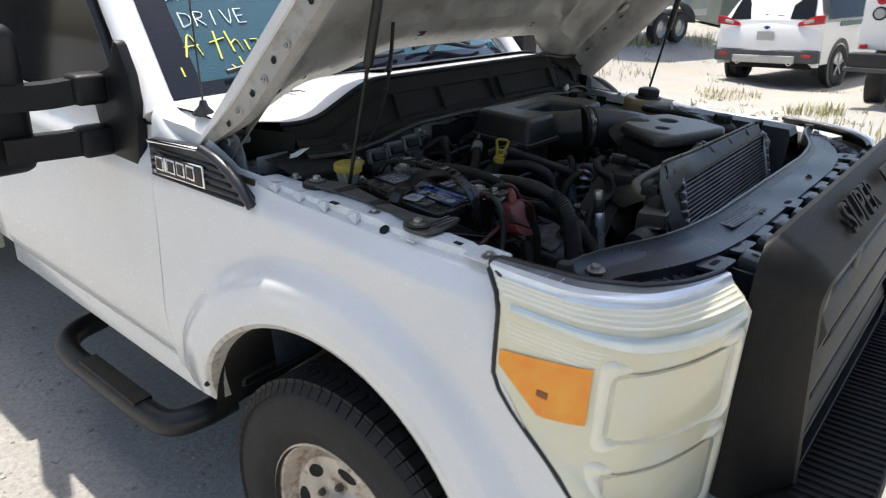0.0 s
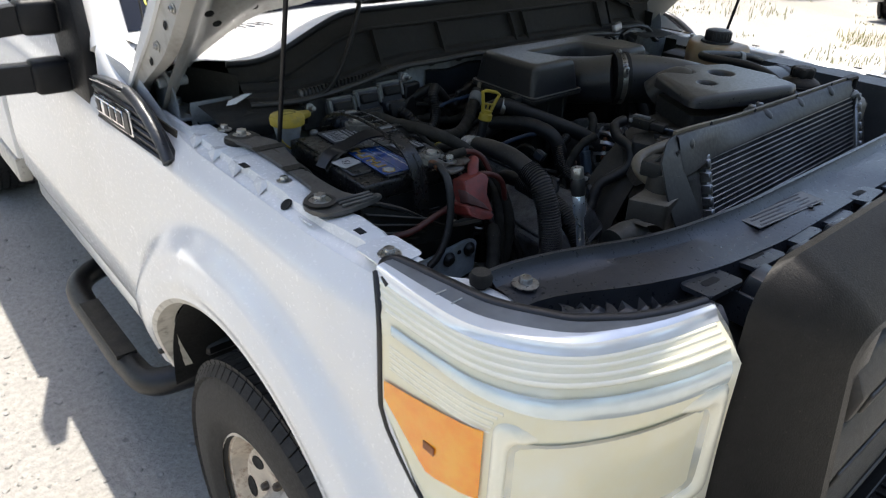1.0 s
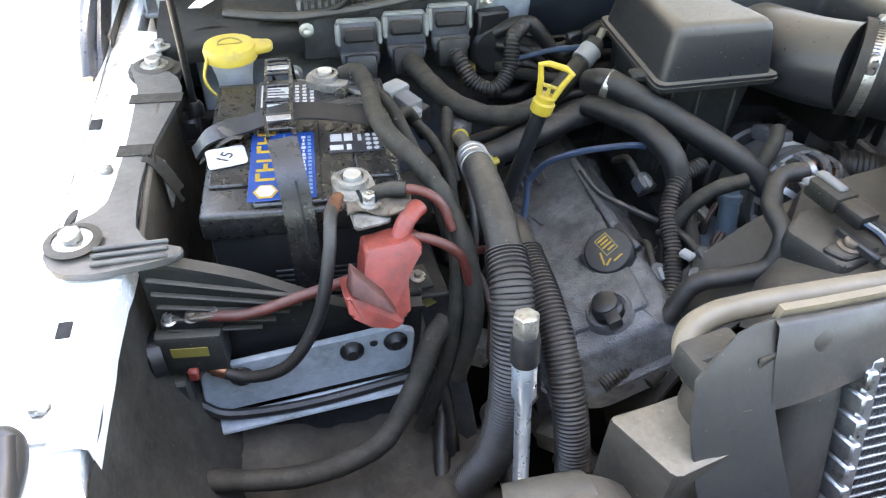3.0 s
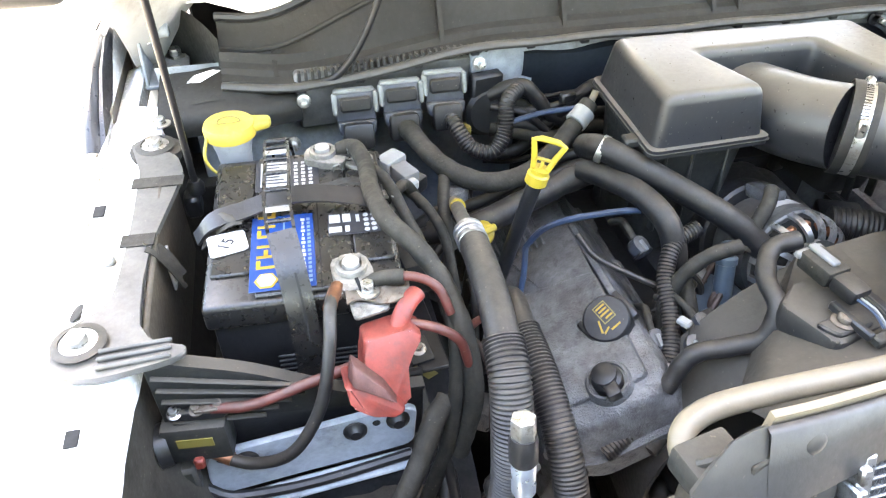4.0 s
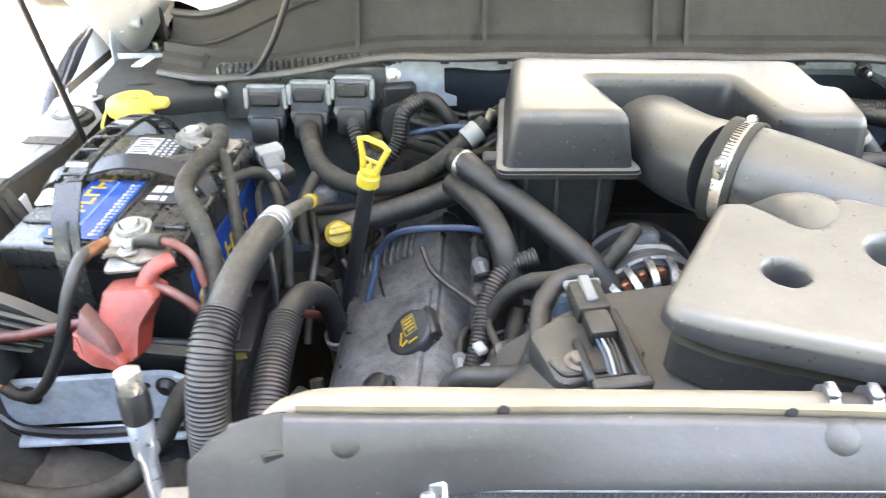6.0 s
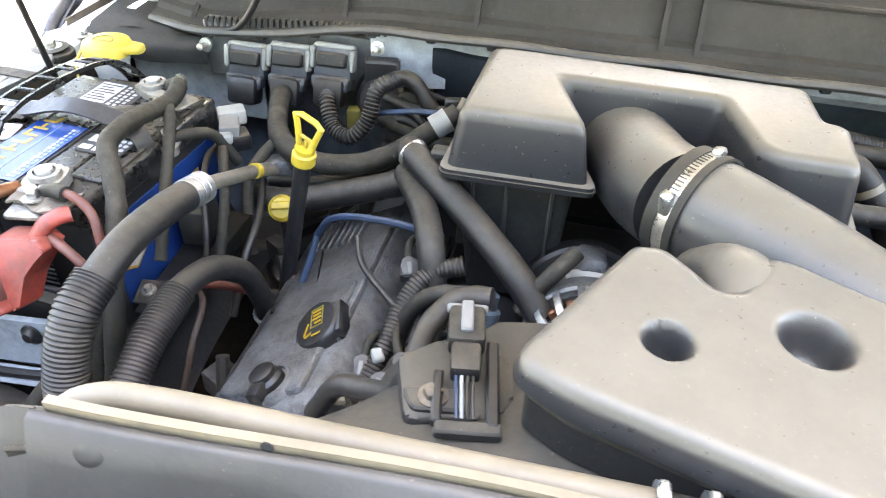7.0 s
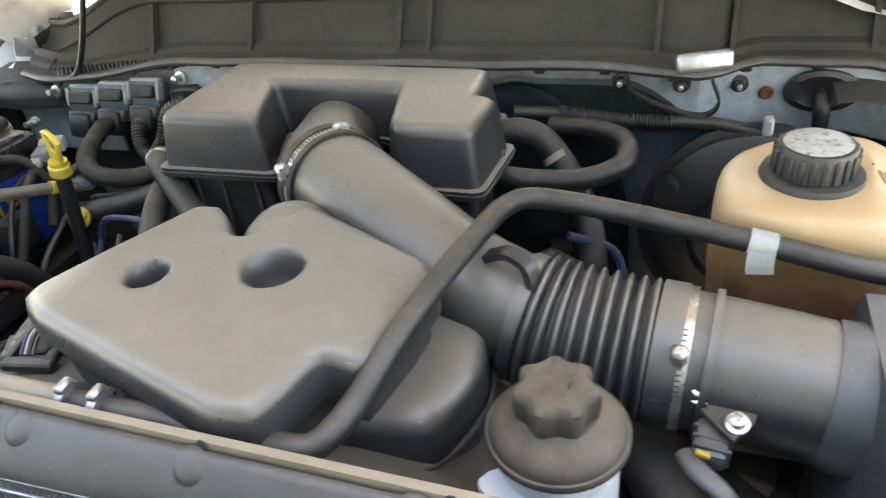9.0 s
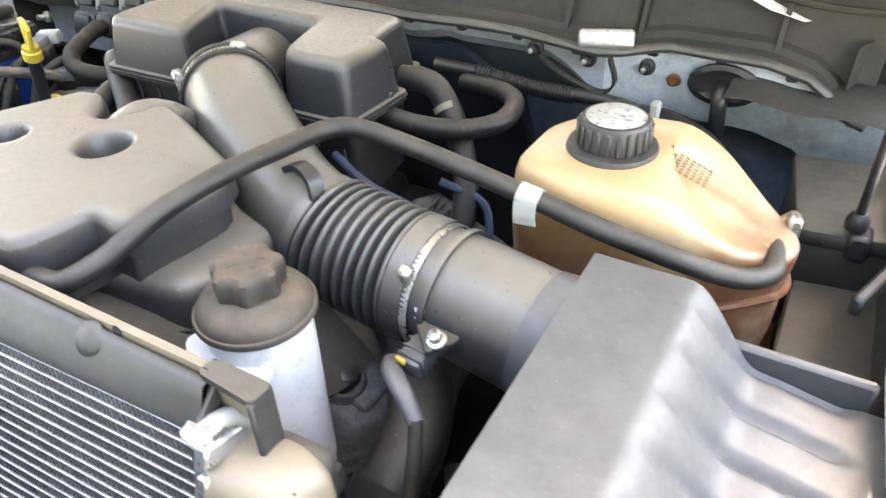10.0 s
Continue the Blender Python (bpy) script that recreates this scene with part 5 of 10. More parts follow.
bumper = thing("front_bumper", (0, -0.40, 0.5), "front bumper with a ribbed black step pad", "bumper")
part("bumper_bar", box((1.72, 0.16, 0.24), at((0, -0.36, 0.53)), 0.03, 3), CHROME, bumper)
part("step_pad", box((1.60, 0.18, 0.05), at((0, -0.37, 0.765), rx=-4), 0.012, 2), GRILLE, bumper)
for i in range(70):
    part("pad_rib", box((0.009, 0.13, 0.006), at((-0.79 + 0.0229 * i, -0.385, 0.815), rx=-4), 0.002, 1), GRILLE, bumper)

# ---- cowl and firewall ----
def cowl_z(x):
    if x > 0:
        return 1.292 - 0.015 * smooth((x - 0.30) / 0.2) - 0.015 * smooth((x - 0.60) / 0.08) - 0.045 * smooth((x - 0.66) / 0.07), 1.391 - 0.035 * smooth((x - 0.40) / 0.28)
    return 1.292 - 0.036 * smooth((-x - 0.30) / 0.32), 1.391 - 0.085 * smooth((-x - 0.40) / 0.28)


def cowl_back(x):
    return 0.06 * smooth((-x - 0.60) / 0.14) + 0.108 * smooth((x - 0.42) / 0.08)


cowl = thing("cowl_panel", (0, 0.82, 1.28), "faded black plastic cowl panel with stiffening ribs", "panel")
rows, seal = [], []
for i in range(81):
    x = -0.705 + 1.44 * i / 80
    lo, hi = cowl_z(x)
    b = cowl_back(x)
    y0 = 0.772 + b * 0.6
    prof = [(y0 + 0.004, lo - 0.012), (y0, lo - 0.004), (y0 + 0.002, lo + 0.002), (y0 + 0.016, lo + 0.005), (y0 + 0.022, lo + 0.012), (y0 + 0.034, lo + 0.016), (y0 + 0.040, lo + 0.028), (y0 + 0.062, hi - 0.032), (y0 + 0.066, hi - 0.026), (y0 + 0.084, hi - 0.012), (y0 + 0.092, hi - 0.002), (y0 + 0.102, hi + 0.002)]
    rows.append([(x, y, z) for y, z in prof])
    seal.append((x, y0 + 0.098, hi + 0.005))
part("face", grid_sheet(rows), COWL, cowl, angle=25)
bead = []
for i in range(61):
    x = -0.705 + 1.44 * i / 60
    bead.append((x, 0.771 + cowl_back(x) * 0.6, cowl_z(x)[0] - 0.004 + 0.0012 * math.sin(x * 30)))
part("lip_bead", tube(bead, 0.0075, 10, 1, 0.8), COWLLIP, cowl, "rounded dusty lip along the lower edge")
part("upper_ridge", tube([(x, y + 0.0615, cowl_z(x)[1] - 0.0285) for x, y, z in bead], 0.0042, 8, 1), COWL, cowl)
part("weather_strip", tube(seal, 0.0065, 8, 1), BLACK, cowl, "black rubber weather strip")
for x in (-0.63, -0.395, -0.212, 0.028, 0.072, 0.372, 0.46, 0.62):
    lo, hi = cowl_z(x)
    b = cowl_back(x) * 0.6
    part("rib", prism([(0.786 + b, lo + 0.008), (0.836 + b, lo + 0.02), (0.844 + b, hi - 0.028), (0.820 + b, hi - 0.030)], -0.0032, 0.0032, Matrix(((0, 0, 1, x), (1, 0, 0, 0), (0, 1, 0, 0), (0, 0, 0, 1))), 0.0, 1), COWL, cowl)
for i in range(16):
    x = -0.60 + 0.083 * i
    lo, hi = cowl_z(x)
    part("lip_clip", box((0.014, 0.010, 0.010), at((x, 0.772 + 0.6 * cowl_back(x), lo - 0.014)), 0.002, 1), BLACK, cowl)

rows = []
for i in range(61):
    x = -0.80 + 1.60 * i / 60
    lo, _ = cowl_z(x)
    scal = 0.006 * math.sin(x * 37) * (1 if -0.35 < x < 0.2 else 0)
    away = 0.075 * smooth((-0.30 - x) / 0.04)
    back = away + 0.046 * smooth((x - 0.42) / 0.08)
    tall = 0.055 * smooth((x - 0.34) / 0.12)
    rows.append([(x, 0.795 + back, lo - 0.001), (x, 0.797 + back, lo - 0.03 + scal - tall), (x, 0.812 + back * 0.8, lo - 0.045 + scal - tall), (x, 0.86 + 0.6 * (back - away), lo - 0.05 - tall), (x, 0.875 + 0.6 * (back - away), lo - 0.10 - tall), (x, 0.88, 1.0), (x, 0.84, 0.7)])
firewall = part("firewall", grid_sheet([r[:3] for r in rows]), GREYPAINT, truck, "grey-white painted firewall flange", angle=30)
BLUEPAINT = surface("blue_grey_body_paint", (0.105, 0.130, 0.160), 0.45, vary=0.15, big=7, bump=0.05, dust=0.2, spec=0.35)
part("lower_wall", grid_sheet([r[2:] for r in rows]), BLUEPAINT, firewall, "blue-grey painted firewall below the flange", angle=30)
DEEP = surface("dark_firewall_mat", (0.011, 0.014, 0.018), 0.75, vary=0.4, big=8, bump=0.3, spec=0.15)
mat_rows = []
for i in range(37):
    x = -0.27 + 0.62 * i / 36
    zt = 1.262 - 0.016 * smooth((x + 0.02) / 0.2) - 0.05 * smooth((x - 0.20) / 0.14) - 0.16 * smooth((x - 0.31) / 0.05) + 0.003 * math.sin(x * 40)
    mat_rows.append([(x, 0.800, zt), (x, 0.790, zt - 0.004), (x, 0.790, zt - 0.03), (x, 0.802, zt - 0.06), (x, 0.82, 0.95), (x, 0.82, 0.75)])
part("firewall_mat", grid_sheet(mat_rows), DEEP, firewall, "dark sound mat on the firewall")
for x, y, z in ((0.331, 0.794, 1.262), (0.405, 0.794, 1.259), (0.474, 0.826, 1.248)):
    part("firewall_stud", lathe([(0.011, 0), (0.011, 0.004), (0.006, 0.005), (0.006, 0.016), (0, 0.017)], facing((x, y, z), (0, -1, 0.1)), 14), BLACK, firewall)
    part("stud_tip", lathe([(0.0035, 0.01), (0.0035, 0.022), (0, 0.023)], facing((x, y, z), (0, -1, 0.1)), 10), STEEL, firewall)
part("ground_tab", box((0.070, 0.014, 0.024), at((0.430, 0.778, 1.281), rz=22, rx=-14), 0.0058, 3), ALU, firewall, "bare aluminium ground tab")
part("ground_strap", ribbon([(0.44, 0.768, 1.275), (0.45, 0.765, 1.245), (0.43, 0.775, 1.225), (0.38, 0.78, 1.235), (0.34, 0.785, 1.255)], 0.012, 0.003, (0, 1, 0)), HOSE, firewall)
part("grommet", lathe([(0.034, 0), (0.034, 0.006), (0.026, 0.008), (0.018, 0.004), (0, 0.004)], facing((0.570, 0.838, 1.236), (0, -1, 0)) @ Matrix.Diagonal((1.3, 0.8, 1, 1)), 24), BLACK, firewall, "oval rubber grommet")
part("grommet_lead", tube([(0.571, 0.842, 1.235), (0.571, 0.817, 1.222), (0.575, 0.822, 1.16), (0.57, 0.82, 1.08)], 0.01, 10), BLACK, firewall)
part("body_plug", lathe([(0, 0.003), (0.007, 0.003), (0.009, 0)], facing((0.508, 0.838, 1.231), (0, -1, 0)), 14), COPPER, firewall)

for s in (1, -1):
    # inner walls of the bay and hinge wells
    rows = [[(s * 0.79, y, 1.215), (s * 0.785, y, 1.12), (s * 0.74, y, 1.0), (s * 0.66, y, 0.85), (s * 0.56, y, 0.72), (s * 0.50, y, 0.5)] for y in (0.0, 0.2, 0.4, 0.6, 0.8, 0.9)]
    part("inner_fender", grid_sheet(rows), INNER, truck, "dark inner fender")
    well = thing("hood_hinge_bracket", (s * 0.77, 0.88, 1.2), "painted steel hood hinge bracket with bolts", "bracket", "hood hinges")
    upright = [(0.882, 1.216), (0.890, 1.262), (0.908, 1.298), (0.935, 1.312), (1.000, 1.312), (1.000, 1.216)]
    part("hinge_plate", prism(upright, 0, 0.004, Matrix(((0, 0, 1, s * 0.820), (1, 0, 0, 0), (0, 1, 0, 0), (0, 0, 0, 1))), 0.001, 1), GREYPAINT, well)
    part("hinge_foot", prism(rounded([(s * x, y) for x, y in ((0.824, 0.880), (0.776, 0.880), (0.760, 0.895), (0.764, 0.998), (0.824, 0.998))], 0.010, 3), 1.216, 1.222, None, 0.0015, 1), GREYPAINT, well)
    part("well_wall", box((0.004, 0.20, 0.13), at((s * 0.858, 0.90, 1.10)), 0.001, 1), TANWALL, well)
    part("well_floor", box((0.13, 0.24, 0.004), at((s * 0.80, 0.90, 1.10)), 0.001, 1), INNER, well)
    part("corner_panel", grid_sheet([[(s * x, y, 1.20 + 0.100 * j / 6 + 0.003 * math.sin(j)) for j in range(7)] for x, y in ((0.845, 1.004), (0.80, 1.001), (0.770, 0.985), (0.742, 0.945), (0.722, 0.900), (0.704, 0.850))]), PLASTIC, well, "dark plastic corner panel of the cowl")
    if s < 0:
        rows = []
        for i in range(17):
            x = -0.792 + 0.190 * i / 16
            yf = 0.748 + 0.012 * smooth((x + 0.70) / 0.08) + 0.003 * math.sin(40 * x)
            rows.append([(x, yf + 0.002, 1.205), (x, yf - 0.003, 1.224), (x, yf, 1.233), (x, yf + 0.008, 1.238), (x, yf + 0.022, 1.239), (x, yf + 0.030, 1.244), (x, yf + 0.060, 1.247), (x, yf + 0.105, 1.252)])
        part("tray_lip", grid_sheet(rows), COWL, well, "dusty black tray with a rounded front lip", angle=40)
    for x, y in ((0.778, 0.912), (0.784, 0.982)):
        part("hinge_bolt", bolt(at((s * x, y, 1.221)), 0.0095, 0.012, 0.016), STEEL, well)
    part("corner_tray", grid_sheet([[(s * (0.58 + 0.185 * k / 8), 0.775 + 0.115 * j / 6, 1.246 + 0.003 * math.sin(k * 1.3) - 0.006 * (k / 8) + 0.006 * (j / 6)) for k in range(9)] for j in range(7)]), COWL, well)
tab = bmesh.new()
vs = [tab.verts.new(p) for p in ((-0.752, 0.812, 1.256), (-0.734, 0.806, 1.258), (-0.703, 0.796, 1.277), (-0.714, 0.806, 1.275), (-0.742, 0.820, 1.262))]
tab.faces.new(vs)
part("torn_tab", tab, FLANGE, well, "white torn tab")

# ---- engine bay floor and engine block ----
block = thing("engine_block", (0, 0.5, 0.75), "dusty cast engine block deep in the bay", "engine")
part("crankcase", box((0.42, 0.55, 0.40), at((0, 0.50, 0.62)), 0.03, 2), BLACK, block)
part("intake_base", box((0.30, 0.34, 0.10), at((0, 0.58, 0.95)), 0.02, 2), BLACK, block)
for s in (-1, 1):
    m = at((s * 0.285, 0.445, 1.010), ry=s * 27)
    outline = rounded([(-0.092, -0.165), (-0.040, -0.188), (0.062, -0.188), (0.092, -0.15), (0.092, 0.20), (-0.070, 0.20), (-0.092, 0.15)], 0.012, 3)
    body = loft([(outline, 0.0), (outline, 0.030), (scaled(outline, -0.006), 0.036), (scaled(outline, -0.016), 0.078), (scaled(outline, -0.021), 0.084), (scaled(outline, -0.026), 0.086)])
    bmesh.ops.transform(body, matrix=m, verts=body.verts)
    cover = part("valve_cover", body, CAST, block, "rough cast aluminium valve cover", angle=30)
    part("raised_panel", prism(rounded([(-0.060, -0.14), (0.055, -0.15), (0.060, 0.02), (-0.045, 0.04)], 0.010, 3), 0.082, 0.093, m, 0.0055, 3), CAST, cover)
    part("cover_rail", box((0.196, 0.380, 0.010), m @ pose(0, 0.010, 0.0), 0.003, 2), CAST, cover)
    for k in range(8):
        part("cover_fin", box((0.004, 0.060, 0.008), m @ pose(-0.052 + 0.0105 * k, 0.135, 0.085), 0.0015, 1), CAST, cover)
    part("ridge", box((0.010, 0.20, 0.010), m @ pose(0.066, 0.02, 0.082), 0.003, 2), CAST, cover)
    for k in range(4):
        part("cover_boss", lathe([(0.013, 0), (0.012, 0.02), (0, 0.022)], m @ pose(0.088, -0.14 + 0.10 * k, 0.012), 14), CAST, cover)
        part("cover_bolt", bolt(m @ pose(-0.090, -0.14 + 0.10 * k, 0.014), 0.006, 0.008, 0.009), STEEL, cover)
    part("coil_seat", lathe([(0.030, 0.080), (0.027, 0.092), (0.024, 0.096), (0.021, 0.096), (0.020, 0.088), (0, 0.088)], m @ pose(0.012, -0.135, 0), 24), CAST, cover)
    boot_m = m @ pose(0.012, -0.135, 0.088)
    part("coil_boot", lathe([(0.018, 0.0), (0.0175, 0.012), (0.014, 0.016), (0.014, 0.022), (0.010, 0.024), (0, 0.024)], boot_m, 20), BLACK, cover, "black coil boot")
    part("coil_socket", box((0.016, 0.026, 0.014), boot_m @ pose(0.0, -0.016, 0.006), 0.003, 2), BLACK, cover)
    part("exhaust_shield", grid_sheet([[(s * (0.36 + 0.02 * math.sin(k)), 0.3 + 0.06 * k, z) for k in range(7)] for z in (1.0, 0.92, 0.85)]), CAST, block)
cap_m = at((-0.286, 0.383, 1.112), rx=8, ry=-38, rz=12) @ Matrix.Diagonal((0.80, 0.80, 1, 1))
cap = thing("oil_filler_cap", (-0.286, 0.387, 1.09), "round black oil filler cap with yellow print", "cap")
part("cap_body", lathe([(0.0, -0.030), (0.030, -0.030), (0.032, -0.012), (0.036, -0.010), (0.0375, 0.004), (0.036, 0.010), (0.033, 0.0125), (0, 0.0135)], cap_m, 40), BLACK, cap)
for sx in (-1, 1):
    part("cap_grip", box((0.012, 0.052, 0.016), cap_m @ pose(sx * 0.034, 0, -0.006), 0.004, 2), BLACK, cap)
    part("cap_print", box((0.0016, 0.030, 0.0006), cap_m @ pose(0.004 + sx * 0.010, 0.008, 0.0135), 0, 1), AMBERDULL, cap)
    part("cap_print", box((0.021, 0.0016, 0.0006), cap_m @ pose(0.004, 0.008 + sx * 0.0146, 0.0135), 0, 1), AMBERDULL, cap)
for k, (w, x, y, r) in enumerate(((0.016, 0.004, 0.018, 0), (0.014, 0.004, 0.012, 0), (0.016, 0.004, 0.006, 0), (0.012, 0.006, -0.001, 0), (0.020, -0.014, -0.006, 70), (0.012, -0.010, -0.016, 20), (0.016, 0.004, -0.020, 0))):
    part("cap_print", box((w, 0.0028, 0.0006), cap_m @ pose(x, y, 0.0136, 0, 0, r), 0, 1), AMBERINK, cap)

# ---- intake plenum box ----
plenum = thing("air_plenum", (0, 0.6, 1.2), "dusty grey plastic air plenum with two lobes", "engine cover")
top = [(-0.178, 0.535), (-0.050, 0.537), (-0.088, 0.642), (0.093, 0.640), (0.118, 0.545), (0.135, 0.530), (0.208, 0.530), (0.213, 0.612), (0.190, 0.616), (0.185, 0.694), (-0.172, 0.704)]


def lid(d):
    return rounded(scaled(top, d), 0.014, 4)


part("plenum_lid", loft([(lid(0.012), 1.247), (lid(0.0117), 1.249), (lid(0.0042), 1.301), (lid(0.0036), 1.304), (lid(0.0018), 1.309), (lid(-0.001), 1.3125), (lid(-0.005), 1.315), (lid(-0.008), 1.3155), (lid(-0.011), 1.3156)]), COVER, plenum, angle=32)
part("plenum_rim", loft([(lid(0.018), 1.238), (lid(0.018), 1.249), (lid(0.012), 1.2495)]), COVER, plenum)
part("left_lobe", loft([(rounded([(-0.164, 0.548), (-0.058, 0.548), (-0.080, 0.69), (-0.164, 0.69)], 0.015), 1.06), (rounded([(-0.180, 0.536), (-0.048, 0.536), (-0.075, 0.70), (-0.18, 0.70)], 0.015), 1.24)]), PLASTIC, plenum)
part("right_lobe", loft([(rounded([(0.125, 0.555), (0.2, 0.555), (0.18, 0.69), (0.1, 0.69)], 0.015), 1.11), (rounded([(0.118, 0.53), (0.213, 0.53), (0.190, 0.69), (0.09, 0.69)], 0.015), 1.24)]), SHROUD, plenum)
part("throat", box((0.2, 0.06, 0.13), at((0.0, 0.675, 1.12)), 0.01, 2), SHROUD, plenum)
for x, y in ((-0.160, 0.534), (-0.122, 0.534), (-0.072, 0.534), (0.15, 0.538), (0.19, 0.538)):
    part("lobe_rib", box((0.005, 0.014, 0.125), at((x, y, 1.110), rx=-4), 0.0015, 1), PLASTIC, plenum)
for y in (0.57, 0.62, 0.67):
    part("lobe_rib", box((0.014, 0.005, 0.125), at((-0.176, y, 1.110), ry=4), 0.0015, 1), PLASTIC, plenum)
part("rim_seam", loft([(lid(0.0185), 1.2425), (lid(0.0195), 1.2430), (lid(0.0195), 1.2446), (lid(0.0185), 1.2450)]), PLASTIC, plenum)
part("lid_clip", box((0.016, 0.012, 0.02), at((0.218, 0.60, 1.235)), 0.003, 1), PLASTIC, plenum)
part("lid_clip", box((0.03, 0.02, 0.012), at((-0.198, 0.56, 1.236)), 0.003, 1), PLASTIC, plenum)

# ---- intake duct ----
duct = thing("intake_duct", (0.2, 0.45, 1.2), "dusty ribbed rubber and plastic intake duct with hose clamps", "duct")
elbow = [(-0.005, 0.655, 1.235), (0.012, 0.60, 1.243), (0.030, 0.545, 1.252), (0.055, 0.500, 1.262)]
part("elbow", tube(elbow, 0.054, 32), COVER, duct)
main = [Vector(p) for p in ((0.052, 0.505, 1.262), (0.100, 0.468, 1.263), (0.175, 0.415, 1.256), (0.248, 0.374, 1.240), (0.306, 0.355, 1.227))]
part("main_tube", add_sweep(bmesh.new(), spline(main, 10), lambda s: 0.0555 - 0.004 * smooth(s / 0.25), 36), COVER, duct)


def band_at(path, i, r, w, bump=0.003):
    """A hose clamp round a path at its point i."""
    p = path[i]
    d = (path[min(i + 1, len(path) - 1)] - path[max(i - 1, 0)]).normalized()
    return lathe([(r, -w / 2), (r + bump, -w / 2), (r + bump, w / 2), (r, w / 2)], facing(p, d, (0, 0.2, 1)), 40), facing(p, d, (0, 0.2, 1))


mp = spline(main, 10)
for i, r, w in ((1, 0.0565, 0.012), (5, 0.0565, 0.008)):
    bm, m = band_at(mp, i, r, w)
    part("rubber_band", bm, RUBBER, duct)
bm, m = band_at(mp, 3, 0.0565, 0.015, 0.0018)
clamp = part("hose_clamp", bm, STEEL, duct, "stainless worm-drive hose clamp")
part("clamp_screw", box((0.012, 0.026, 0.012), m @ pose(-0.057, 0.02, -0.006, 0, 0, 18), 0.003, 1), STEEL, clamp)
part("clamp_screw", box((0.010, 0.018, 0.010), m @ pose(0.01, 0.059, -0.005, 0, 0, 80), 0.003, 1), STEEL, clamp)
for k in range(15):
    a = radians(96 + 4.2 * k)
    part("band_slot", box((0.0008, 0.0011, 0.008), m @ pose(0.0583 * math.cos(a), 0.0584 * math.sin(a), -0.0045, 0, 0, math.degrees(a)), 0, 1), PLASTIC, clamp)
bell = [Vector(p) for p in ((0.298, 0.357, 1.228), (0.336, 0.353, 1.221), (0.382, 0.351, 1.216), (0.428, 0.349, 1.213))]
bp = resample(spline(bell, 30), 0.0014)
part("bellows", add_sweep(bmesh.new(), bp, lambda s: 0.0510 + (0.0085 * (0.5 - 0.5 * math.cos(2 * math.pi * s / 0.0114)) ** 0.75 if 0.0114 < s < 0.1140 else 0.0045), 44), COVER, duct, "ribbed rubber bellows", angle=70)
end = [Vector(p) for p in ((0.420, 0.3495, 1.2135), (0.455, 0.347, 1.212), (0.51, 0.342, 1.208), (0.585, 0.334, 1.200))]
ep = spline(end, 10)
part("sensor_tube", add_sweep(bmesh.new(), ep, 0.0545, 36), COVER, duct)
for i, w in ((0, 0.02), (9, 0.006)):
    bm, m = band_at(ep, i, 0.0560, w)
    part("rubber_band", bm, COVER, duct)
bm, m = band_at(ep, 3, 0.0560, 0.014, 0.0016)
clamp = part("hose_clamp", bm, STEEL, duct, "stainless worm-drive hose clamp")
part("clamp_screw", box((0.012, 0.024, 0.012), m @ pose(-0.050, 0.030, -0.006, 0, 0, 30), 0.003, 1), STEEL, clamp)
for k in range(12):
    a = radians(128 + 4.2 * k)
    part("band_slot", box((0.0008, 0.0011, 0.008), m @ pose(0.0577 * math.cos(a), 0.0578 * math.sin(a), -0.0045, 0, 0, math.degrees(a)), 0, 1), PLASTIC, clamp)
part("resonator_neck", tube([(0.075, 0.40, 1.245), (0.085, 0.375, 1.27), (0.09, 0.345, 1.280), (0.085, 0.30, 1.258)], 0.036, 24), COVER, duct)
chamber = rounded([(0.150, 0.190), (0.228, 0.204), (0.270, 0.210), (0.291, 0.272), (0.284, 0.318), (0.262, 0.334), (0.20, 0.37)], 0.022, 4)
part("lower_chamber", loft([(scaled(chamber, -0.006), 1.15), (chamber, 1.19), (chamber, 1.228), (scaled(chamber, -0.003), 1.238), (scaled(chamber, -0.009), 1.2445), (scaled(chamber, -0.016), 1.2465), (scaled(chamber, -0.022), 1.2468)]), COVER, duct, "rounded lower chamber", angle=40)
part("chamber_seam", tube([(x, y, 1.205) for x, y in [(0.228, 0.202), (0.272, 0.208), (0.293, 0.272), (0.286, 0.320)]], 0.0022, 6, 6), BLACK, duct)
part("hose_hook", ribbon([(0.276, 0.352, 1.290), (0.295, 0.348, 1.298), (0.312, 0.342, 1.292), (0.318, 0.338, 1.270)], 0.014, 0.006, (0.3, 1, 0)), BLACK, duct)

# resonator cover with two wells
res = thing("air_resonator", (0.1, 0.25, 1.27), "dusty grey angular air resonator with two round wells", "engine cover")
rtop = [(-0.070, 0.211), (-0.034, 0.190), (0.158, 0.137), (0.187, 0.141), (0.198, 0.165), (0.205, 0.199), (0.230, 0.198), (0.241, 0.212), (0.250, 0.258), (0.254, 0.296), (0.244, 0.318), (0.120, 0.370), (0.100, 0.370), (0.093, 0.346), (0.078, 0.320), (0.062, 0.320), (0.048, 0.338), (0.026, 0.360), (0.000, 0.358), (-0.074, 0.228)]
WELLS = (((0.025, 0.253), 0.021, 0.014), ((0.125, 0.280), 0.030, 0.021))
rt = rounded(rtop, 0.008, 3)


def res_z(x, y):
    """Top surface: gently crowned, falling to the right, with two wells."""
    z = 1.3140 - 0.010 * smooth((x - 0.205) / 0.05) - 0.008 * smooth((-0.02 - x) / 0.07)
    for (cx, cy), r, q in WELLS:
        d = math.hypot(x - cx, y - cy)
        z -= 0.034 * (1 - smooth((d - q * 0.55) / (r - q * 0.55))) ** 1.3
    return z


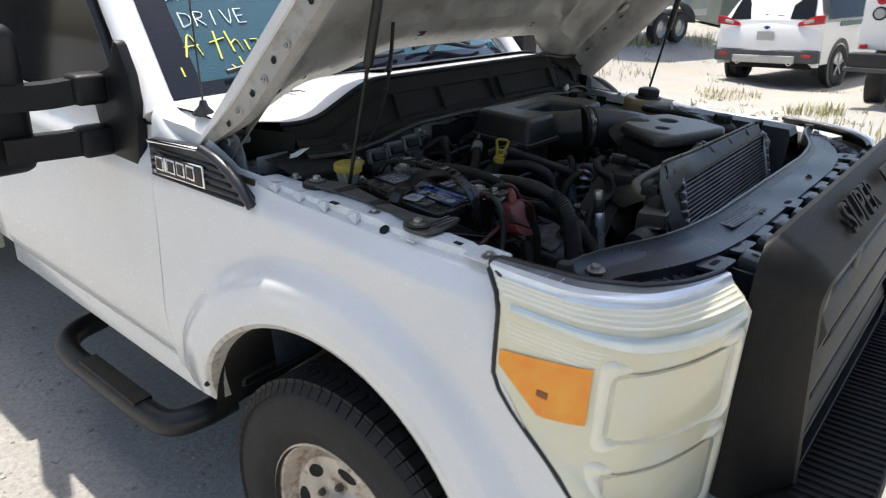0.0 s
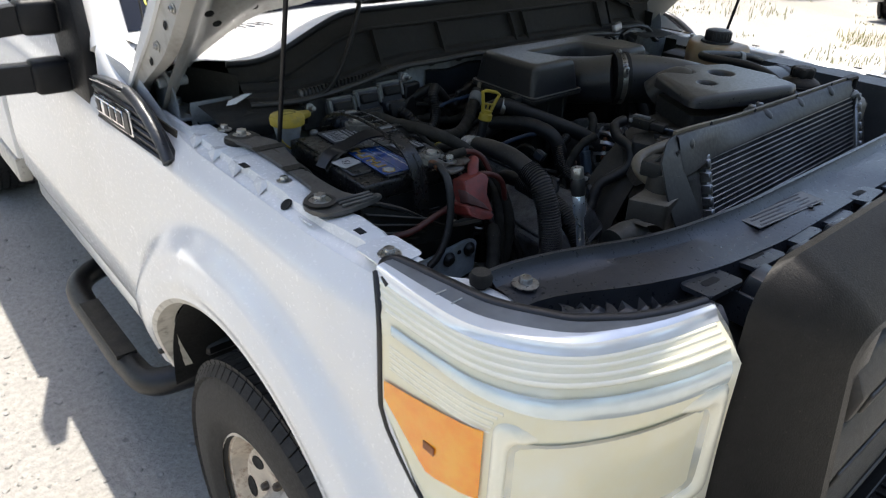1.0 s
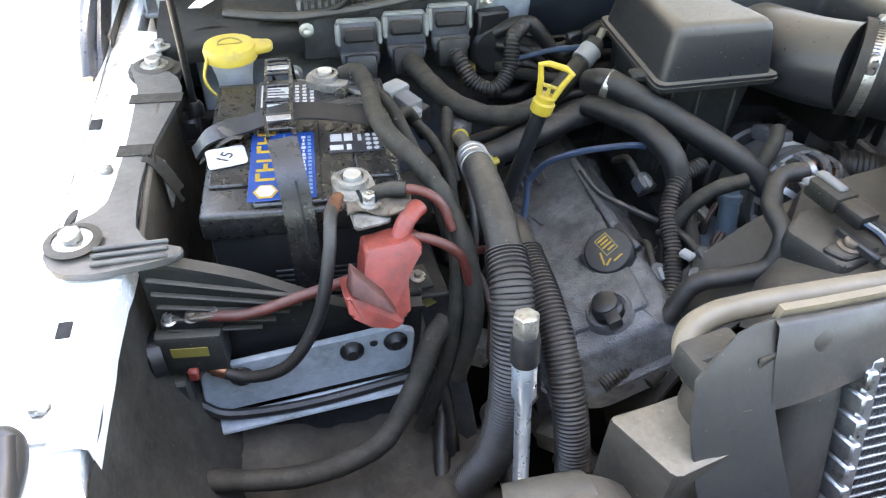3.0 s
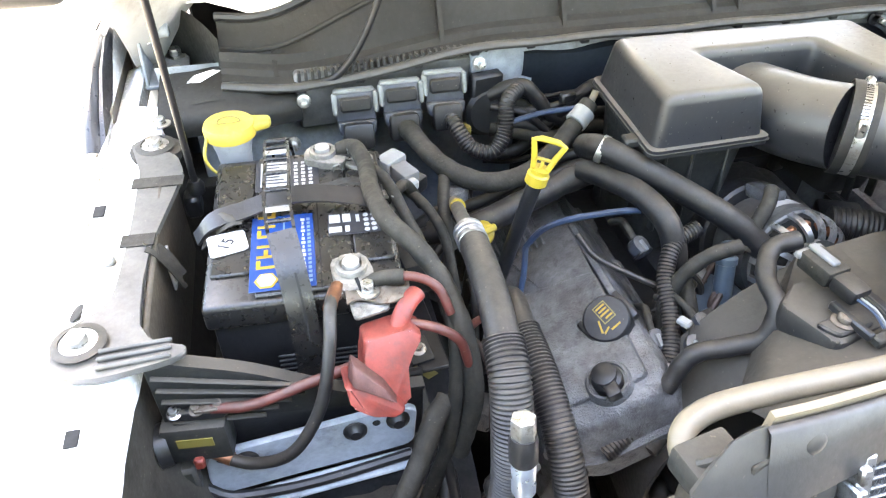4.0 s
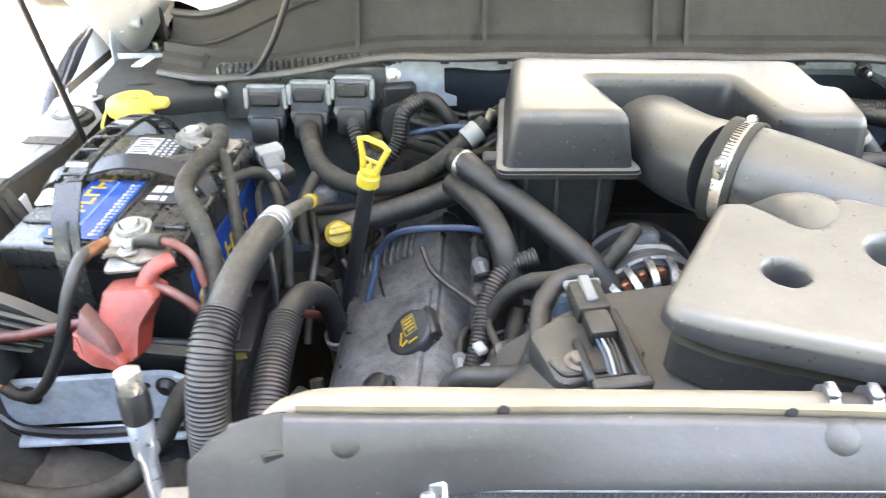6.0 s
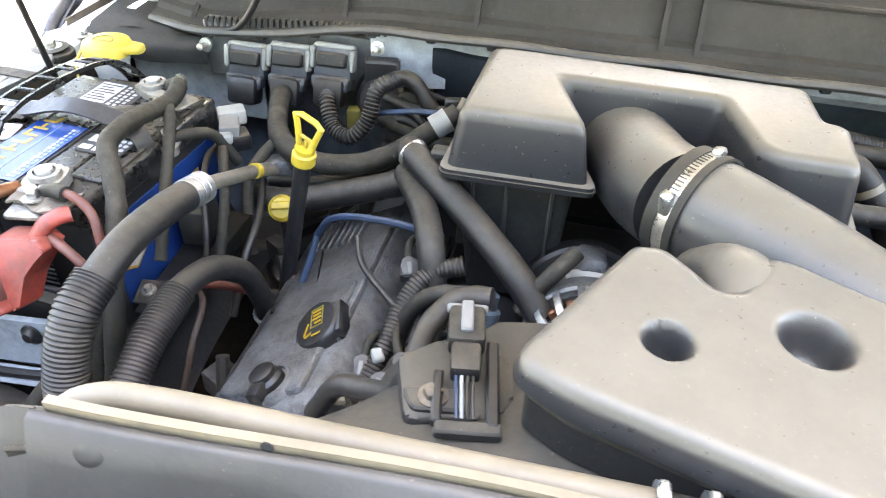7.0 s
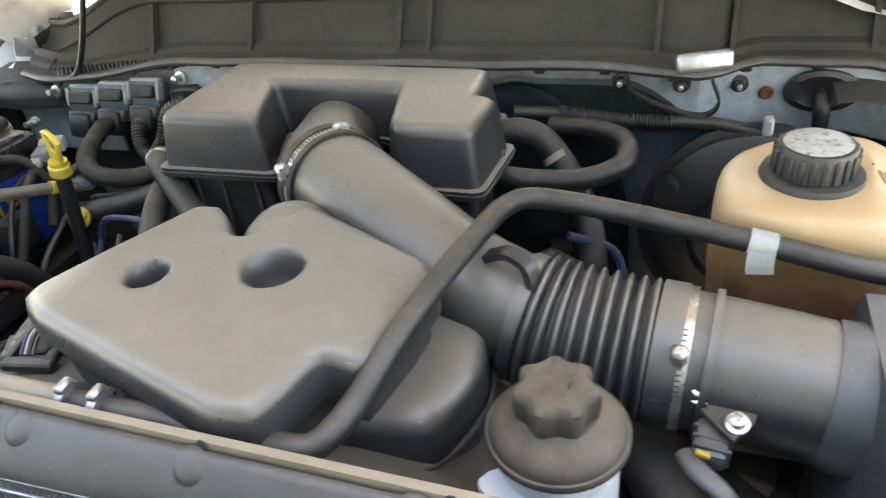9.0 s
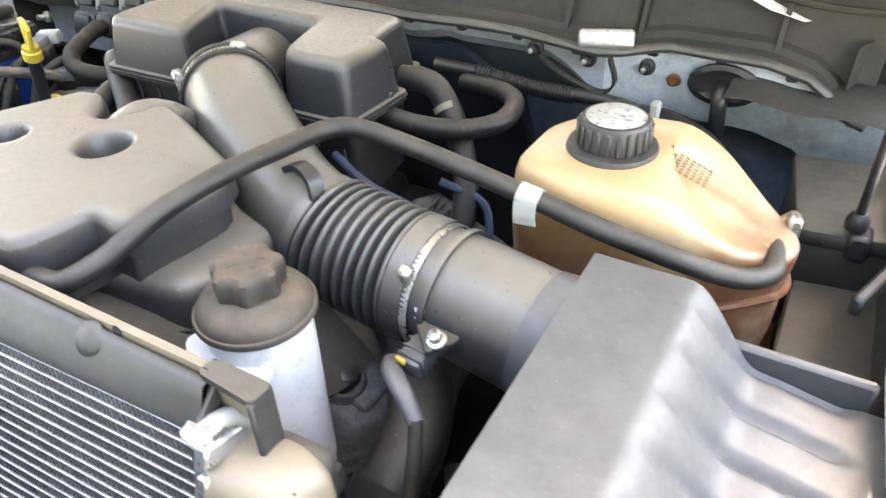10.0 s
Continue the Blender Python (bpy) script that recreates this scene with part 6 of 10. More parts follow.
def inside(pts, x, y):
    hit = False
    for (x0, y0), (x1, y1) in zip(pts, pts[1:] + pts[:1]):
        if (y0 > y) != (y1 > y) and x < (x1 - x0) * (y - y0) / (y1 - y0) + x0:
            hit = not hit
    return hit


def resonator_top():
    """The top as rings drawn in towards two centres, fine enough for the wells."""
    bm = bmesh.new()
    inner = scaled(rt, -0.010)
    ring = [bm.verts.new((*p, res_z(*p))) for p in inner]
    edge = [bm.verts.new((*p, res_z(*p) - 0.0035)) for p in scaled(rt, -0.003)]
    wall = [bm.verts.new((*p, res_z(*p) - 0.012)) for p in rt]
    low = [bm.verts.new((*p, min(res_z(*p) - 0.016, 1.287 - 0.012 * smooth((p[0] - 0.12) / 0.1)))) for p in scaled(rt, 0.001)]
    for a, b in ((edge, ring), (wall, edge), (low, wall)):
        for i in range(len(a)):
            j = (i + 1) % len(a)
            bm.faces.new((a[i], a[j], b[j], b[i]))
    f = bm.faces.new(ring)
    es = list(f.edges)
    bm.faces.remove(f)
    step = 0.0028
    pts = []
    for i in range(-40, 100):
        for j in range(44, 140):
            x, y = i * step, j * step
            if inside(scaled(rt, -0.013), x, y):
                pts.append((x, y))
    loose = [bm.verts.new((x, y, res_z(x, y))) for x, y in pts]
    return bm, ring, loose


def build_resonator_top():
    bm, ring, loose = resonator_top()
    from mathutils import geometry
    co = [Vector((v.co.x, v.co.y)) for v in ring] + [Vector((v.co.x, v.co.y)) for v in loose]
    n = len(ring)
    vs, _, fs, *_rest = geometry.delaunay_2d_cdt(co, [(i, (i + 1) % n) for i in range(n)], [list(range(n))], 1, 1e-6)
    allv = ring + loose
    lut = {(round(v.co.x, 5), round(v.co.y, 5)): v for v in allv}
    for f in fs:
        q = [lut.get((round(vs[i].x, 5), round(vs[i].y, 5))) for i in f]
        if all(q):
            try:
                bm.faces.new(q)
            except ValueError:
                pass
    return bm


part("resonator_shell", build_resonator_top(), COVER, res, angle=55)
part("seam", tube([(-0.052, 0.207, 1.285), (0.02, 0.182, 1.285), (0.155, 0.139, 1.283)], 0.0025, 6), BLACK, res)
part("resonator_base", prism(scaled(rt, -0.010), 1.235, 1.2685, None, 0.0, 1), SHROUD, res)

# ---- air filter box ----
fbox = thing("air_filter_box", (0.66, 0.25, 1.1), "scuffed grey plastic air filter box with stepped ribs", "air filter")
FBOX = surface("scuffed_grey_plastic", (0.043, 0.046, 0.049), 0.5, vary=0.2, big=14, bump=0.12, dust=0.5, stain=(0.093, 0.078, 0.058), stain_at=(0.60, 0.72), dust_color=(0.127, 0.119, 0.107), patchy=0.6, settle=(0.2, 1.0), grime=0.75)
rows = []
for i in range(41):
    x = 0.555 + 0.245 * i / 40
    row = []
    fall = 0.86 * smooth((x - 0.632) / 0.065) + 0.14 * smooth((x - 0.69) / 0.08)
    for j in range(93):
        y = 0.06 + 0.345 * j / 92
        z = 1.262 - 0.075 * fall - 0.012 * smooth((0.555 - x) / 0.012)
        g = 0.0
        for k in range(6):
            yc = 0.138 + 0.0465 * k + 0.018 * smooth((x - 0.64) / 0.05)
            g = max(g, math.exp(-((y - yc) / 0.006) ** 2))
        z -= 0.009 * g * smooth((x - 0.635) / 0.02) * (1 - smooth((x - 0.758) / 0.01))
        z -= 0.02 * smooth((y - 0.392) / 0.012) + 0.02 * smooth((0.07 - y) / 0.01)
        row.append((x, y, z))
    rows.append(row)
rows.insert(0, [(0.543, y, 1.10) for _, y, _ in rows[0]])
rows.append([(0.792, y, 1.08) for _, y, _ in rows[-1]])
part("box_lid", grid_sheet(rows), FBOX, fbox, angle=40)
part("box_base", box((0.24, 0.33, 0.17), at((0.668, 0.235, 1.0)), 0.01, 2), PLASTIC, fbox)
part("box_back", box((0.22, 0.01, 0.13), at((0.665, 0.40, 1.08)), 0.003, 1), FBOX, fbox)
part("box_clip", box((0.015, 0.05, 0.03), at((0.797, 0.36, 1.165)), 0.003, 1), BLACK, fbox)
part("neck", lathe([(0.0555, 0), (0.0575, 0.015), (0.0585, 0.035), (0.060, 0.05)], facing((0.53, 0.340, 1.2065), (1, -0.10, -0.10)), 32), FBOX, fbox)

sensor = thing("air_flow_sensor", (0.455, 0.275, 1.2), "grey air flow sensor plug on the intake tube", "sensor")
part("sensor_plate", prism([(0.440, 0.300), (0.447, 0.288), (0.468, 0.265), (0.482, 0.284), (0.486, 0.298), (0.456, 0.316), (0.447, 0.318)], 1.2155, 1.2225, None, 0.0015, 1), PLASTIC, sensor)
part("sensor_neck", box((0.030, 0.030, 0.020), at((0.462, 0.300, 1.198), rz=-20), 0.004, 2), PLASTIC, sensor)
for p, r in (((0.446, 0.302, 1.2225), 0.0062), ((0.471, 0.279, 1.2225), 0.0055)):
    part("sensor_screw", lathe([(r * 1.5, 0), (r * 1.5, 0.003), (r, 0.004), (r, 0.010), (r * 0.6, 0.011), (r * 0.6, 0.007), (0, 0.007)], at(p, rx=18, ry=-6), 16), STEEL, sensor)
part("plug", box((0.024, 0.032, 0.020), at((0.456, 0.276, 1.194), rz=-6, rx=10), 0.005, 2), PLUGGREY, sensor, "grey plug")
for k in range(3):
    part("plug_rib", box((0.0255, 0.003, 0.0215), at((0.456, 0.266 + 0.009 * k, 1.1935), rz=-6, rx=10), 0.001, 1), PLUGGREY, sensor)
part("plug_lock", box((0.010, 0.004, 0.005), at((0.450, 0.257, 1.209), rz=-12), 0.001, 1), YELLOW, sensor)
part("plug_cover", add_sweep(bmesh.new(), spline([Vector(p) for p in ((0.440, 0.262, 1.204), (0.446, 0.250, 1.205), (0.464, 0.238, 1.199), (0.480, 0.228, 1.186))], 6), lambda s: 0.0088 - 0.02 * s, 14, 0.6), PLUGGREY, sensor)
part("lead", wrapped([(0.479, 0.229, 1.187), (0.486, 0.214, 1.165), (0.489, 0.198, 1.13), (0.488, 0.19, 1.09), (0.486, 0.186, 1.0)], 0.006), TAPEWRAP, sensor)

# ---- coolant bottle ----
tank = thing("coolant_bottle", (0.55, 0.55, 1.05), "stained cream plastic coolant bottle with a black screw cap", "bottle")


def tank_ring(k, z, crown=0.0):
    base = [(0.445, 0.455), (0.505, 0.437), (0.565, 0.444), (0.645, 0.470), (0.704, 0.528), (0.698, 0.572), (0.632, 0.618), (0.560, 0.606), (0.500, 0.596), (0.448, 0.550)]
    c = Vector((0.575, 0.54))
    return [(c.x + (x - c.x) * k, c.y + (y - c.y) * k, z - crown * smooth((x - 0.56) / 0.14)) for x, y in rounded(base, 0.045, 5)]


levels = [(0.80, 1.03, 0), (0.93, 1.06, 0), (0.97, 1.12, 0), (0.975, 1.165, 0), (0.955, 1.172, 0), (0.98, 1.18, 0), (1.0, 1.22, 0.02), (1.0, 1.256, 0.044), (0.992, 1.272, 0.058), (0.972, 1.282, 0.066), (0.935, 1.288, 0.069), (0.86, 1.2895, 0.068), (0.72, 1.2895, 0.064), (0.5, 1.291, 0.052), (0.25, 1.292, 0.035), (0.02, 1.2925, 0.022)]


def fluted(k, z, crown):
    """The ring with shallow vertical flutes in its walls."""
    ring = tank_ring(k, z, crown)
    c = Vector((0.575, 0.54))
    wall = smooth((1.275 - z) / 0.03)
    out = []
    for i, (x, y, zz) in enumerate(ring):
        a = math.atan2(y - c.y, x - c.x)
        q = 1 - 0.022 * wall * max(0.0, math.cos(9 * a + 0.6)) ** 4
        out.append((c.x + (x - c.x) * q, c.y + (y - c.y) * q, zz))
    return out


part("bottle_body", grid_sheet([fluted(*l) for l in levels], closed=True), TANK, tank, angle=80)
part("moulded_seam", tube([(p[0], p[1], p[2]) for p in tank_ring(0.985, 1.173)][:44], 0.004, 6, 1), TANK, tank)
cap_at = at((0.524, 0.518, 1.284)) @ Matrix.Diagonal((0.84, 0.84, 1.0, 1))
tcap = part("screw_cap", lathe([(0.050, 0.0), (0.051, 0.006), (0.049, 0.011), (0.038, 0.012), (0.038, 0.034), (0.036, 0.037), (0.02, 0.038), (0, 0.038)], cap_at, 48), BLACKDUST, tank, "black ribbed screw cap")
for i in range(22):
    a = 2 * math.pi * i / 22
    part("cap_rib", box((0.005, 0.006, 0.022), cap_at @ pose(0.0385 * math.cos(a), 0.0385 * math.sin(a), 0.012, 0, 0, math.degrees(a)), 0.0015, 1), BLACKDUST, tcap)
part("cap_wear", lathe([(0, 0.0012), (0.030, 0.0012), (0.0325, 0)], cap_at @ pose(0, 0, 0.0378), 24), WORNCAP, tcap, "white worn lettering on the cap")
for i in range(6):
    for j in range(9):
        part("moulded_text", box((0.004, 0.0035, 0.0006), at((0.566 + 0.0055 * j, 0.517 + 0.0062 * i, 1.2885 - 0.0021 * j - 0.0003 * i), rz=0, ry=20), 0, 1), BROWN, tank)
part("hose_nipple", tube([(0.690, 0.635, 1.19), (0.685, 0.60, 1.205), (0.672, 0.565, 1.21)], 0.009, 12), TANK, tank)
part("bottle_foot", box((0.26, 0.23, 0.02), at((0.58, 0.54, 1.02)), 0.008, 2), TANK, tank)

hose = thing("vent_hose", (0.4, 0.35, 1.28), "dusty black rubber vent hose with a silver tape wrap", "hose")
vpts = [(0.02, 0.150, 1.276), (0.08, 0.150, 1.276), (0.15, 0.150, 1.276), (0.200, 0.1495, 1.2765), (0.220, 0.156, 1.278), (0.234, 0.185, 1.286), (0.246, 0.230, 1.303), (0.258, 0.290, 1.310), (0.268, 0.360, 1.306), (0.278, 0.408, 1.303), (0.302, 0.428, 1.301), (0.375, 0.430, 1.292), (0.482, 0.424, 1.277), (0.560, 0.424, 1.261), (0.650, 0.446, 1.235), (0.682, 0.478, 1.225), (0.682, 0.525, 1.215), (0.676, 0.565, 1.21)]
part("hose_body", add_sweep(bmesh.new(), spline(vpts, 8), 0.0095, 18), HOSE, hose)
part("tape_wrap", add_sweep(bmesh.new(), spline([(0.473, 0.4243, 1.2785), (0.482, 0.424, 1.277), (0.493, 0.4240, 1.2750)], 4), 0.0110, 18), TAPE, hose)
part("tape_tail", ribbon([(0.483, 0.4130, 1.276), (0.483, 0.4118, 1.264), (0.484, 0.4125, 1.255)], 0.0205, 0.0015, (1, 0, 0)), TAPE, hose)
for a, b in (((0.023, 0.150, 1.276), (0.03, 0.150, 1.276)), ((0.052, 0.150, 1.276), (0.059, 0.150, 1.276))):
    part("crimp", add_sweep(bmesh.new(), [Vector(a), Vector(b)], 0.015, 14), ALU, hose)
    part("crimp_ear", box((0.008, 0.014, 0.007), at((a[0] + 0.003, a[1], 1.288)), 0.002, 1), ALU, hose)
part("hose_clip", box((0.012, 0.018, 0.03), at((0.690, 0.575, 1.20), rz=20), 0.003, 1), STEEL, hose)

# ---- power steering reservoir ----
LIDBROWN = surface("rust_dusted_black_plastic", (0.030, 0.027, 0.024), 0.6, vary=0.25, big=18, bump=0.15, dust=0.75, dust_color=(0.125, 0.096, 0.066), patchy=0.45, settle=(0.2, 1.0), spec=0.2)
ps = thing("power_steering_reservoir", (0.36, 0.21, 1.0), "milky power steering reservoir with a black lobed cap", "reservoir")
m = at((0.360, 0.208, 1.0), rx=0)
part("reservoir_body", lathe([(0, 0.08), (0.036, 0.08), (0.0385, 0.10), (0.0395, 0.25), (0.0400, 0.268)], m, 40), MILK, ps)
part("reservoir_lid", lathe([(0.0400, 0.2655), (0.0448, 0.2660), (0.0456, 0.2672), (0.0456, 0.2702), (0.0447, 0.2716), (0.0432, 0.2720), (0.0426, 0.2745), (0.0400, 0.2785), (0.0345, 0.2830), (0.0275, 0.2865), (0.0255, 0.289), (0, 0.289)], m, 48), LIDBROWN, ps, "dusty black lid")
cap = part("lobed_cap", lathe([(0.0215, 0.286), (0.0242, 0.289), (0.0250, 0.302), (0.0240, 0.3075), (0.0205, 0.3105), (0.010, 0.311), (0, 0.311)], m, 84, 7, 0.085), LIDBROWN, ps, "black lobed screw cap")
for x, y, w, r in ((-0.008, 0.008, 0.008, 0), (0.008, 0.010, 0.007, 30), (-0.006, -0.009, 0.009, 60), (0.008, -0.006, 0.010, 80), (0.011, 0.0, 0.008, 90)):
    part("cap_mark", box((w, 0.0035, 0.0006), m @ pose(x * 0.85, y * 0.85, 0.3107, 0, 0, r), 0.0002, 1), PLASTIC, cap)
part("bracket", prism([(-0.045, -0.012), (0.012, -0.058), (0.018, -0.048), (0.0, 0.0)], 0.238, 0.244, m @ pose(0, 0, 0, 0, 0, 25), 0.002, 1), MILK, ps)
part("bracket_ear", prism(rounded([(-0.058, -0.006), (-0.034, -0.056), (-0.004, -0.062), (0.022, -0.044), (0.0, 0.0)], 0.012), 0.236, 0.246, m @ pose(0, 0, 0, 0, 0, 25), 0.002, 1), MILK, ps)
part("ear_web", prism(rounded([(-0.050, -0.010), (-0.030, -0.048), (-0.006, -0.052), (0.014, -0.040)], 0.010), 0.17, 0.237, m @ pose(0, 0, 0, 0, 0, 25), 0.002, 1, 0.004), MILK, ps)
part("ear_bolt", bolt(m @ pose(0, 0, 0, 0, 0, 25) @ pose(-0.022, -0.045, 0.246), 0.007, 0.005, 0.012), STEEL, ps)

# ---- radiator ----
rad = thing("radiator", (0.04, 0.06, 0.8), "aluminium radiator core with a black shroud strip and tan end tanks", "radiator")
X0, X1, ZT = -0.236, 0.405, 1.272
RS = Matrix.Translation((0.045, 0, 0))
RT = Matrix.Translation((0.045, 0.097, ZT)) @ pose(0, 0, 0, -18, 0, 2.0) @ Matrix.Translation((0, 0, -ZT))
# dark sheet put in for the shade behind fins and tubes
part("core", box((X1 - X0, 0.030, 0.50), RT @ pose((X0 + X1) / 2 - 0.045, 0.016, ZT - 0.50), 0.001, 1), FINBACK, rad, "dark core sheet painting the shade between the fins")
bm = bmesh.new()
nt_ = 44
for i in range(nt_):
    add_box(bm, (X1 - X0, 0.034, 0.0022), RT @ pose((X0 + X1) / 2 - 0.045, 0.016, ZT - 0.004 - 0.0098 * i), 0.0006, 1)
bm.verts.ensure_lookup_table()
tubes = part("flat_tubing", bm, ALU, rad, "flat aluminium tubes")
tagged(tubes, kind="stuff")
bm = bmesh.new()
for i in range(26):
    z = ZT - 0.0038 - 0.0098 * i
    n = 260
    for k in range(n):
        x = X0 + 0.004 + (X1 - X0 - 0.008) * k / n
        w = (X1 - X0) / n
        a, b = (x, z), (x + w, z - 0.0072)
        if k % 2:
            a, b = (x, z - 0.0072), (x + w, z)
        vs = [bm.verts.new(RT @ Vector(p)) for p in ((a[0] - 0.045, 0.0003, a[1]), (b[0] - 0.045, 0.0003, b[1]), (b[0] - 0.045, 0.014, b[1]), (a[0] - 0.045, 0.014, a[1]))]
        bm.faces.new(vs)
fins = part("fin_web", bm, FINS, rad, "crimped cooling fins")
tagged(fins, kind="stuff")
for s, x in ((-1, X0 - 0.006), (1, X1 + 0.006)):
    part("header", box((0.014, 0.044, 0.50), RT @ pose(x - 0.045, 0.014, ZT - 0.50), 0.003, 1), ALU, rad)
    for k in range(22):
        part("crimp_tab", box((0.009, 0.052, 0.0165), RT @ pose(x - 0.045 + s * 0.006, 0.013, ZT - 0.024 - 0.0215 * k), 0.002, 1), ALU, rad)
    part("end_tank", box((0.055, 0.055, 0.50), RT @ pose(x - 0.045 + s * 0.038, 0.026, ZT - 0.52), 0.014, 3), SHROUD, rad, "dusty end tank")
# strip over the core, twisting up at its passenger end into a side flap
def strip_line(x):
    """Height and depth of the strip's rear edge and the depth of its front edge."""
    k = smooth((-0.04 - x) / 0.30)
    return 0.1255 - 0.032 * k, 1.294 + 0.028 * k, 0.094 + 0.035 * (x - 0.045) - 0.017 * smooth((-0.19 - x) / 0.146)


rows = []
for i in range(49):
    x = -0.336 + 0.740 * i / 48
    yt, zt, yb = strip_line(x)
    wav = 0.0020 * math.sin(x * 17)
    rows.append([(x, yb - 0.002, 1.262), (x, yb, 1.270), (x, yb * 0.6 + yt * 0.4, 1.271 + (zt - 1.271) * 0.45 + wav), (x, yt - 0.008, zt - 0.003 + wav), (x, yt - 0.002, zt), (x, yt, zt - 0.002), (x, yt, 1.24)])
strip = part("shroud_strip", grid_sheet(rows), STRIPRUBBER, rad, "black rubber air guide strip", angle=85)
flap = grid_sheet([[(-0.334, 0.0918, 1.3225), (-0.342, 0.0910, 1.3225), (-0.352, 0.0900, 1.321), (-0.362, 0.0885, 1.318)],
                   [(-0.334, 0.084, 1.309), (-0.352, 0.082, 1.311), (-0.370, 0.080, 1.311), (-0.382, 0.078, 1.310)],
                   [(-0.334, 0.074, 1.290), (-0.356, 0.073, 1.293), (-0.378, 0.072, 1.295), (-0.395, 0.071, 1.297)],
                   [(-0.333, 0.062, 1.265), (-0.357, 0.060, 1.265), (-0.380, 0.058, 1.265), (-0.397, 0.056, 1.264)],
                   [(-0.324, 0.043, 1.228), (-0.348, 0.042, 1.226), (-0.372, 0.041, 1.223), (-0.390, 0.040, 1.220)],
                   [(-0.312, 0.020, 1.185), (-0.336, 0.020, 1.183), (-0.360, 0.020, 1.180), (-0.379, 0.020, 1.178)],
                   [(-0.300, 0.000, 1.080), (-0.325, 0.000, 1.080), (-0.350, 0.000, 1.080), (-0.370, 0.000, 1.080)]], 0.003)
part("end_flap", flap, STRIPRUBBER, rad, "black rubber side flap", angle=50)
for x in (-0.300, 0.020, 0.155, 0.30):
    yt, zt, yb = strip_line(x)
    part("push_pin", lathe([(0, 0.004), (0.007, 0.0035), (0.012, 0.001), (0.0125, 0)], facing((x, yb * 0.35 + yt * 0.65, 1.271 + (zt - 1.271) * 0.70), (0, -(zt - 1.271), yt - yb)), 20), STRIPRUBBER, rad)
rail = [(x, strip_line(x)[0] + 0.004, strip_line(x)[1] - 0.011) for x in [-0.330 + 0.770 * i / 24 for i in range(25)]]
part("edge_rail", ribbon(rail, 0.030, 0.006, (0, 0, 1), 2), GOLD, rad, "tan metal edge rail")
for x in (-0.20, -0.01, 0.16, 0.32, 0.40):
    yt, zt, yb = strip_line(x)
    part("rail_hole", lathe([(0, 0.0006), (0.004, 0.0006), (0.0045, 0)], facing((x, yt + 0.0005, zt + 0.001), (0, -1, 0.15)), 10), VOIDSHADE, rad)
part("rail_end", prism(rounded([(0.352, 0.122), (0.398, 0.118), (0.400, 0.136), (0.352, 0.136)], 0.004), 1.293, 1.2985, RS, 0.001, 1), SHROUD, rad)
part("rail_drop", box((0.005, 0.020, 0.05), RS @ pose(0.396, 0.127, 1.246), 0.0015, 1), SHROUD, rad)
part("strip_end", prism([(0.098, 1.265), (0.126, 1.292), (0.126, 1.20), (0.085, 1.18)], 0, 0.004, Matrix(((0, 0, 1, 0.403), (1, 0, 0, 0), (0, 1, 0, 0), (0, 0, 0, 1))), 0.001, 1), STRIPRUBBER, rad)
part("white_valve", tube([(0.404, 0.098, 1.262), (0.409, 0.110, 1.268), (0.414, 0.124, 1.266), (0.418, 0.132, 1.258)], 0.0065, 12), TAPE, rad, "white plastic drain fitting")
part("valve_collar", lathe([(0.010, 0), (0.013, 0.002), (0.013, 0.010), (0.009, 0.012)], facing((0.405, 0.100, 1.258), (0.2, 0.8, 0.5)), 16), TAPE, rad)
tank_top = loft([(rounded([(0.408, 0.082), (0.470, 0.088), (0.492, 0.130), (0.455, 0.146), (0.412, 0.134)], 0.014), 1.17), (rounded([(0.408, 0.084), (0.468, 0.090), (0.488, 0.130), (0.455, 0.144), (0.413, 0.132)], 0.014), 1.238), (rounded([(0.414, 0.092), (0.462, 0.097), (0.478, 0.128), (0.452, 0.138), (0.418, 0.128)], 0.012), 1.249), (rounded([(0.424, 0.103), (0.455, 0.106), (0.465, 0.124), (0.448, 0.130), (0.428, 0.122)], 0.008), 1.251)])
part("tan_tank_top", tank_top, GOLD, rad, "tan end tank top", angle=50)

part("end_cap", box((0.026, 0.040, 0.016), RT @ pose(X0 - 0.058, 0.016, ZT - 0.012, 0, 18, 0), 0.005, 2), ALUDULL, rad, "grey alloy corner cap")
pipe = thing("cooler_pipe", (-0.3, 0.12, 1.25), "tan painted cooler pipe along the radiator", "pipe")
part("pipe_body", tube([(-0.350, 0.088, 1.232), (-0.363, 0.104, 1.248), (-0.365, 0.126, 1.260), (-0.348, 0.141, 1.268), (-0.30, 0.147, 1.272), (-0.15, 0.148, 1.274), (0.025, 0.150, 1.276)], 0.010, 14), GOLD, pipe)
part("pipe_nut", lathe([(0.013, 0), (0.015, 0.004), (0.015, 0.016), (0.012, 0.018)], facing((-0.350, 0.08, 1.228), (0, 0.5, 0.8)), 12), CAST, pipe)
duct2 = thing("cooler_duct", (-0.43, 0.09, 1.1), "black air duct box with a dusty tan top", "duct")
part("duct_box", prism(rounded([(-0.437, 0.093), (-0.410, 0.038), (-0.345, 0.052), (-0.350, 0.112), (-0.376, 0.100)], 0.006, 2), 1.09, 1.240, None, 0.003, 2), DUCTTAN, duct2)
part("duct_neck", lathe([(0.027, -0.01), (0.027, 0.016), (0.024, 0.024), (0.023, 0.030), (0, 0.031)], at((-0.357, 0.084, 1.238)), 28), DUCTTAN, duct2)
part("duct_arm", box((0.046, 0.036, 0.026), at((-0.360, 0.100, 1.260), rz=10), 0.004, 2), PLASTIC, duct2)
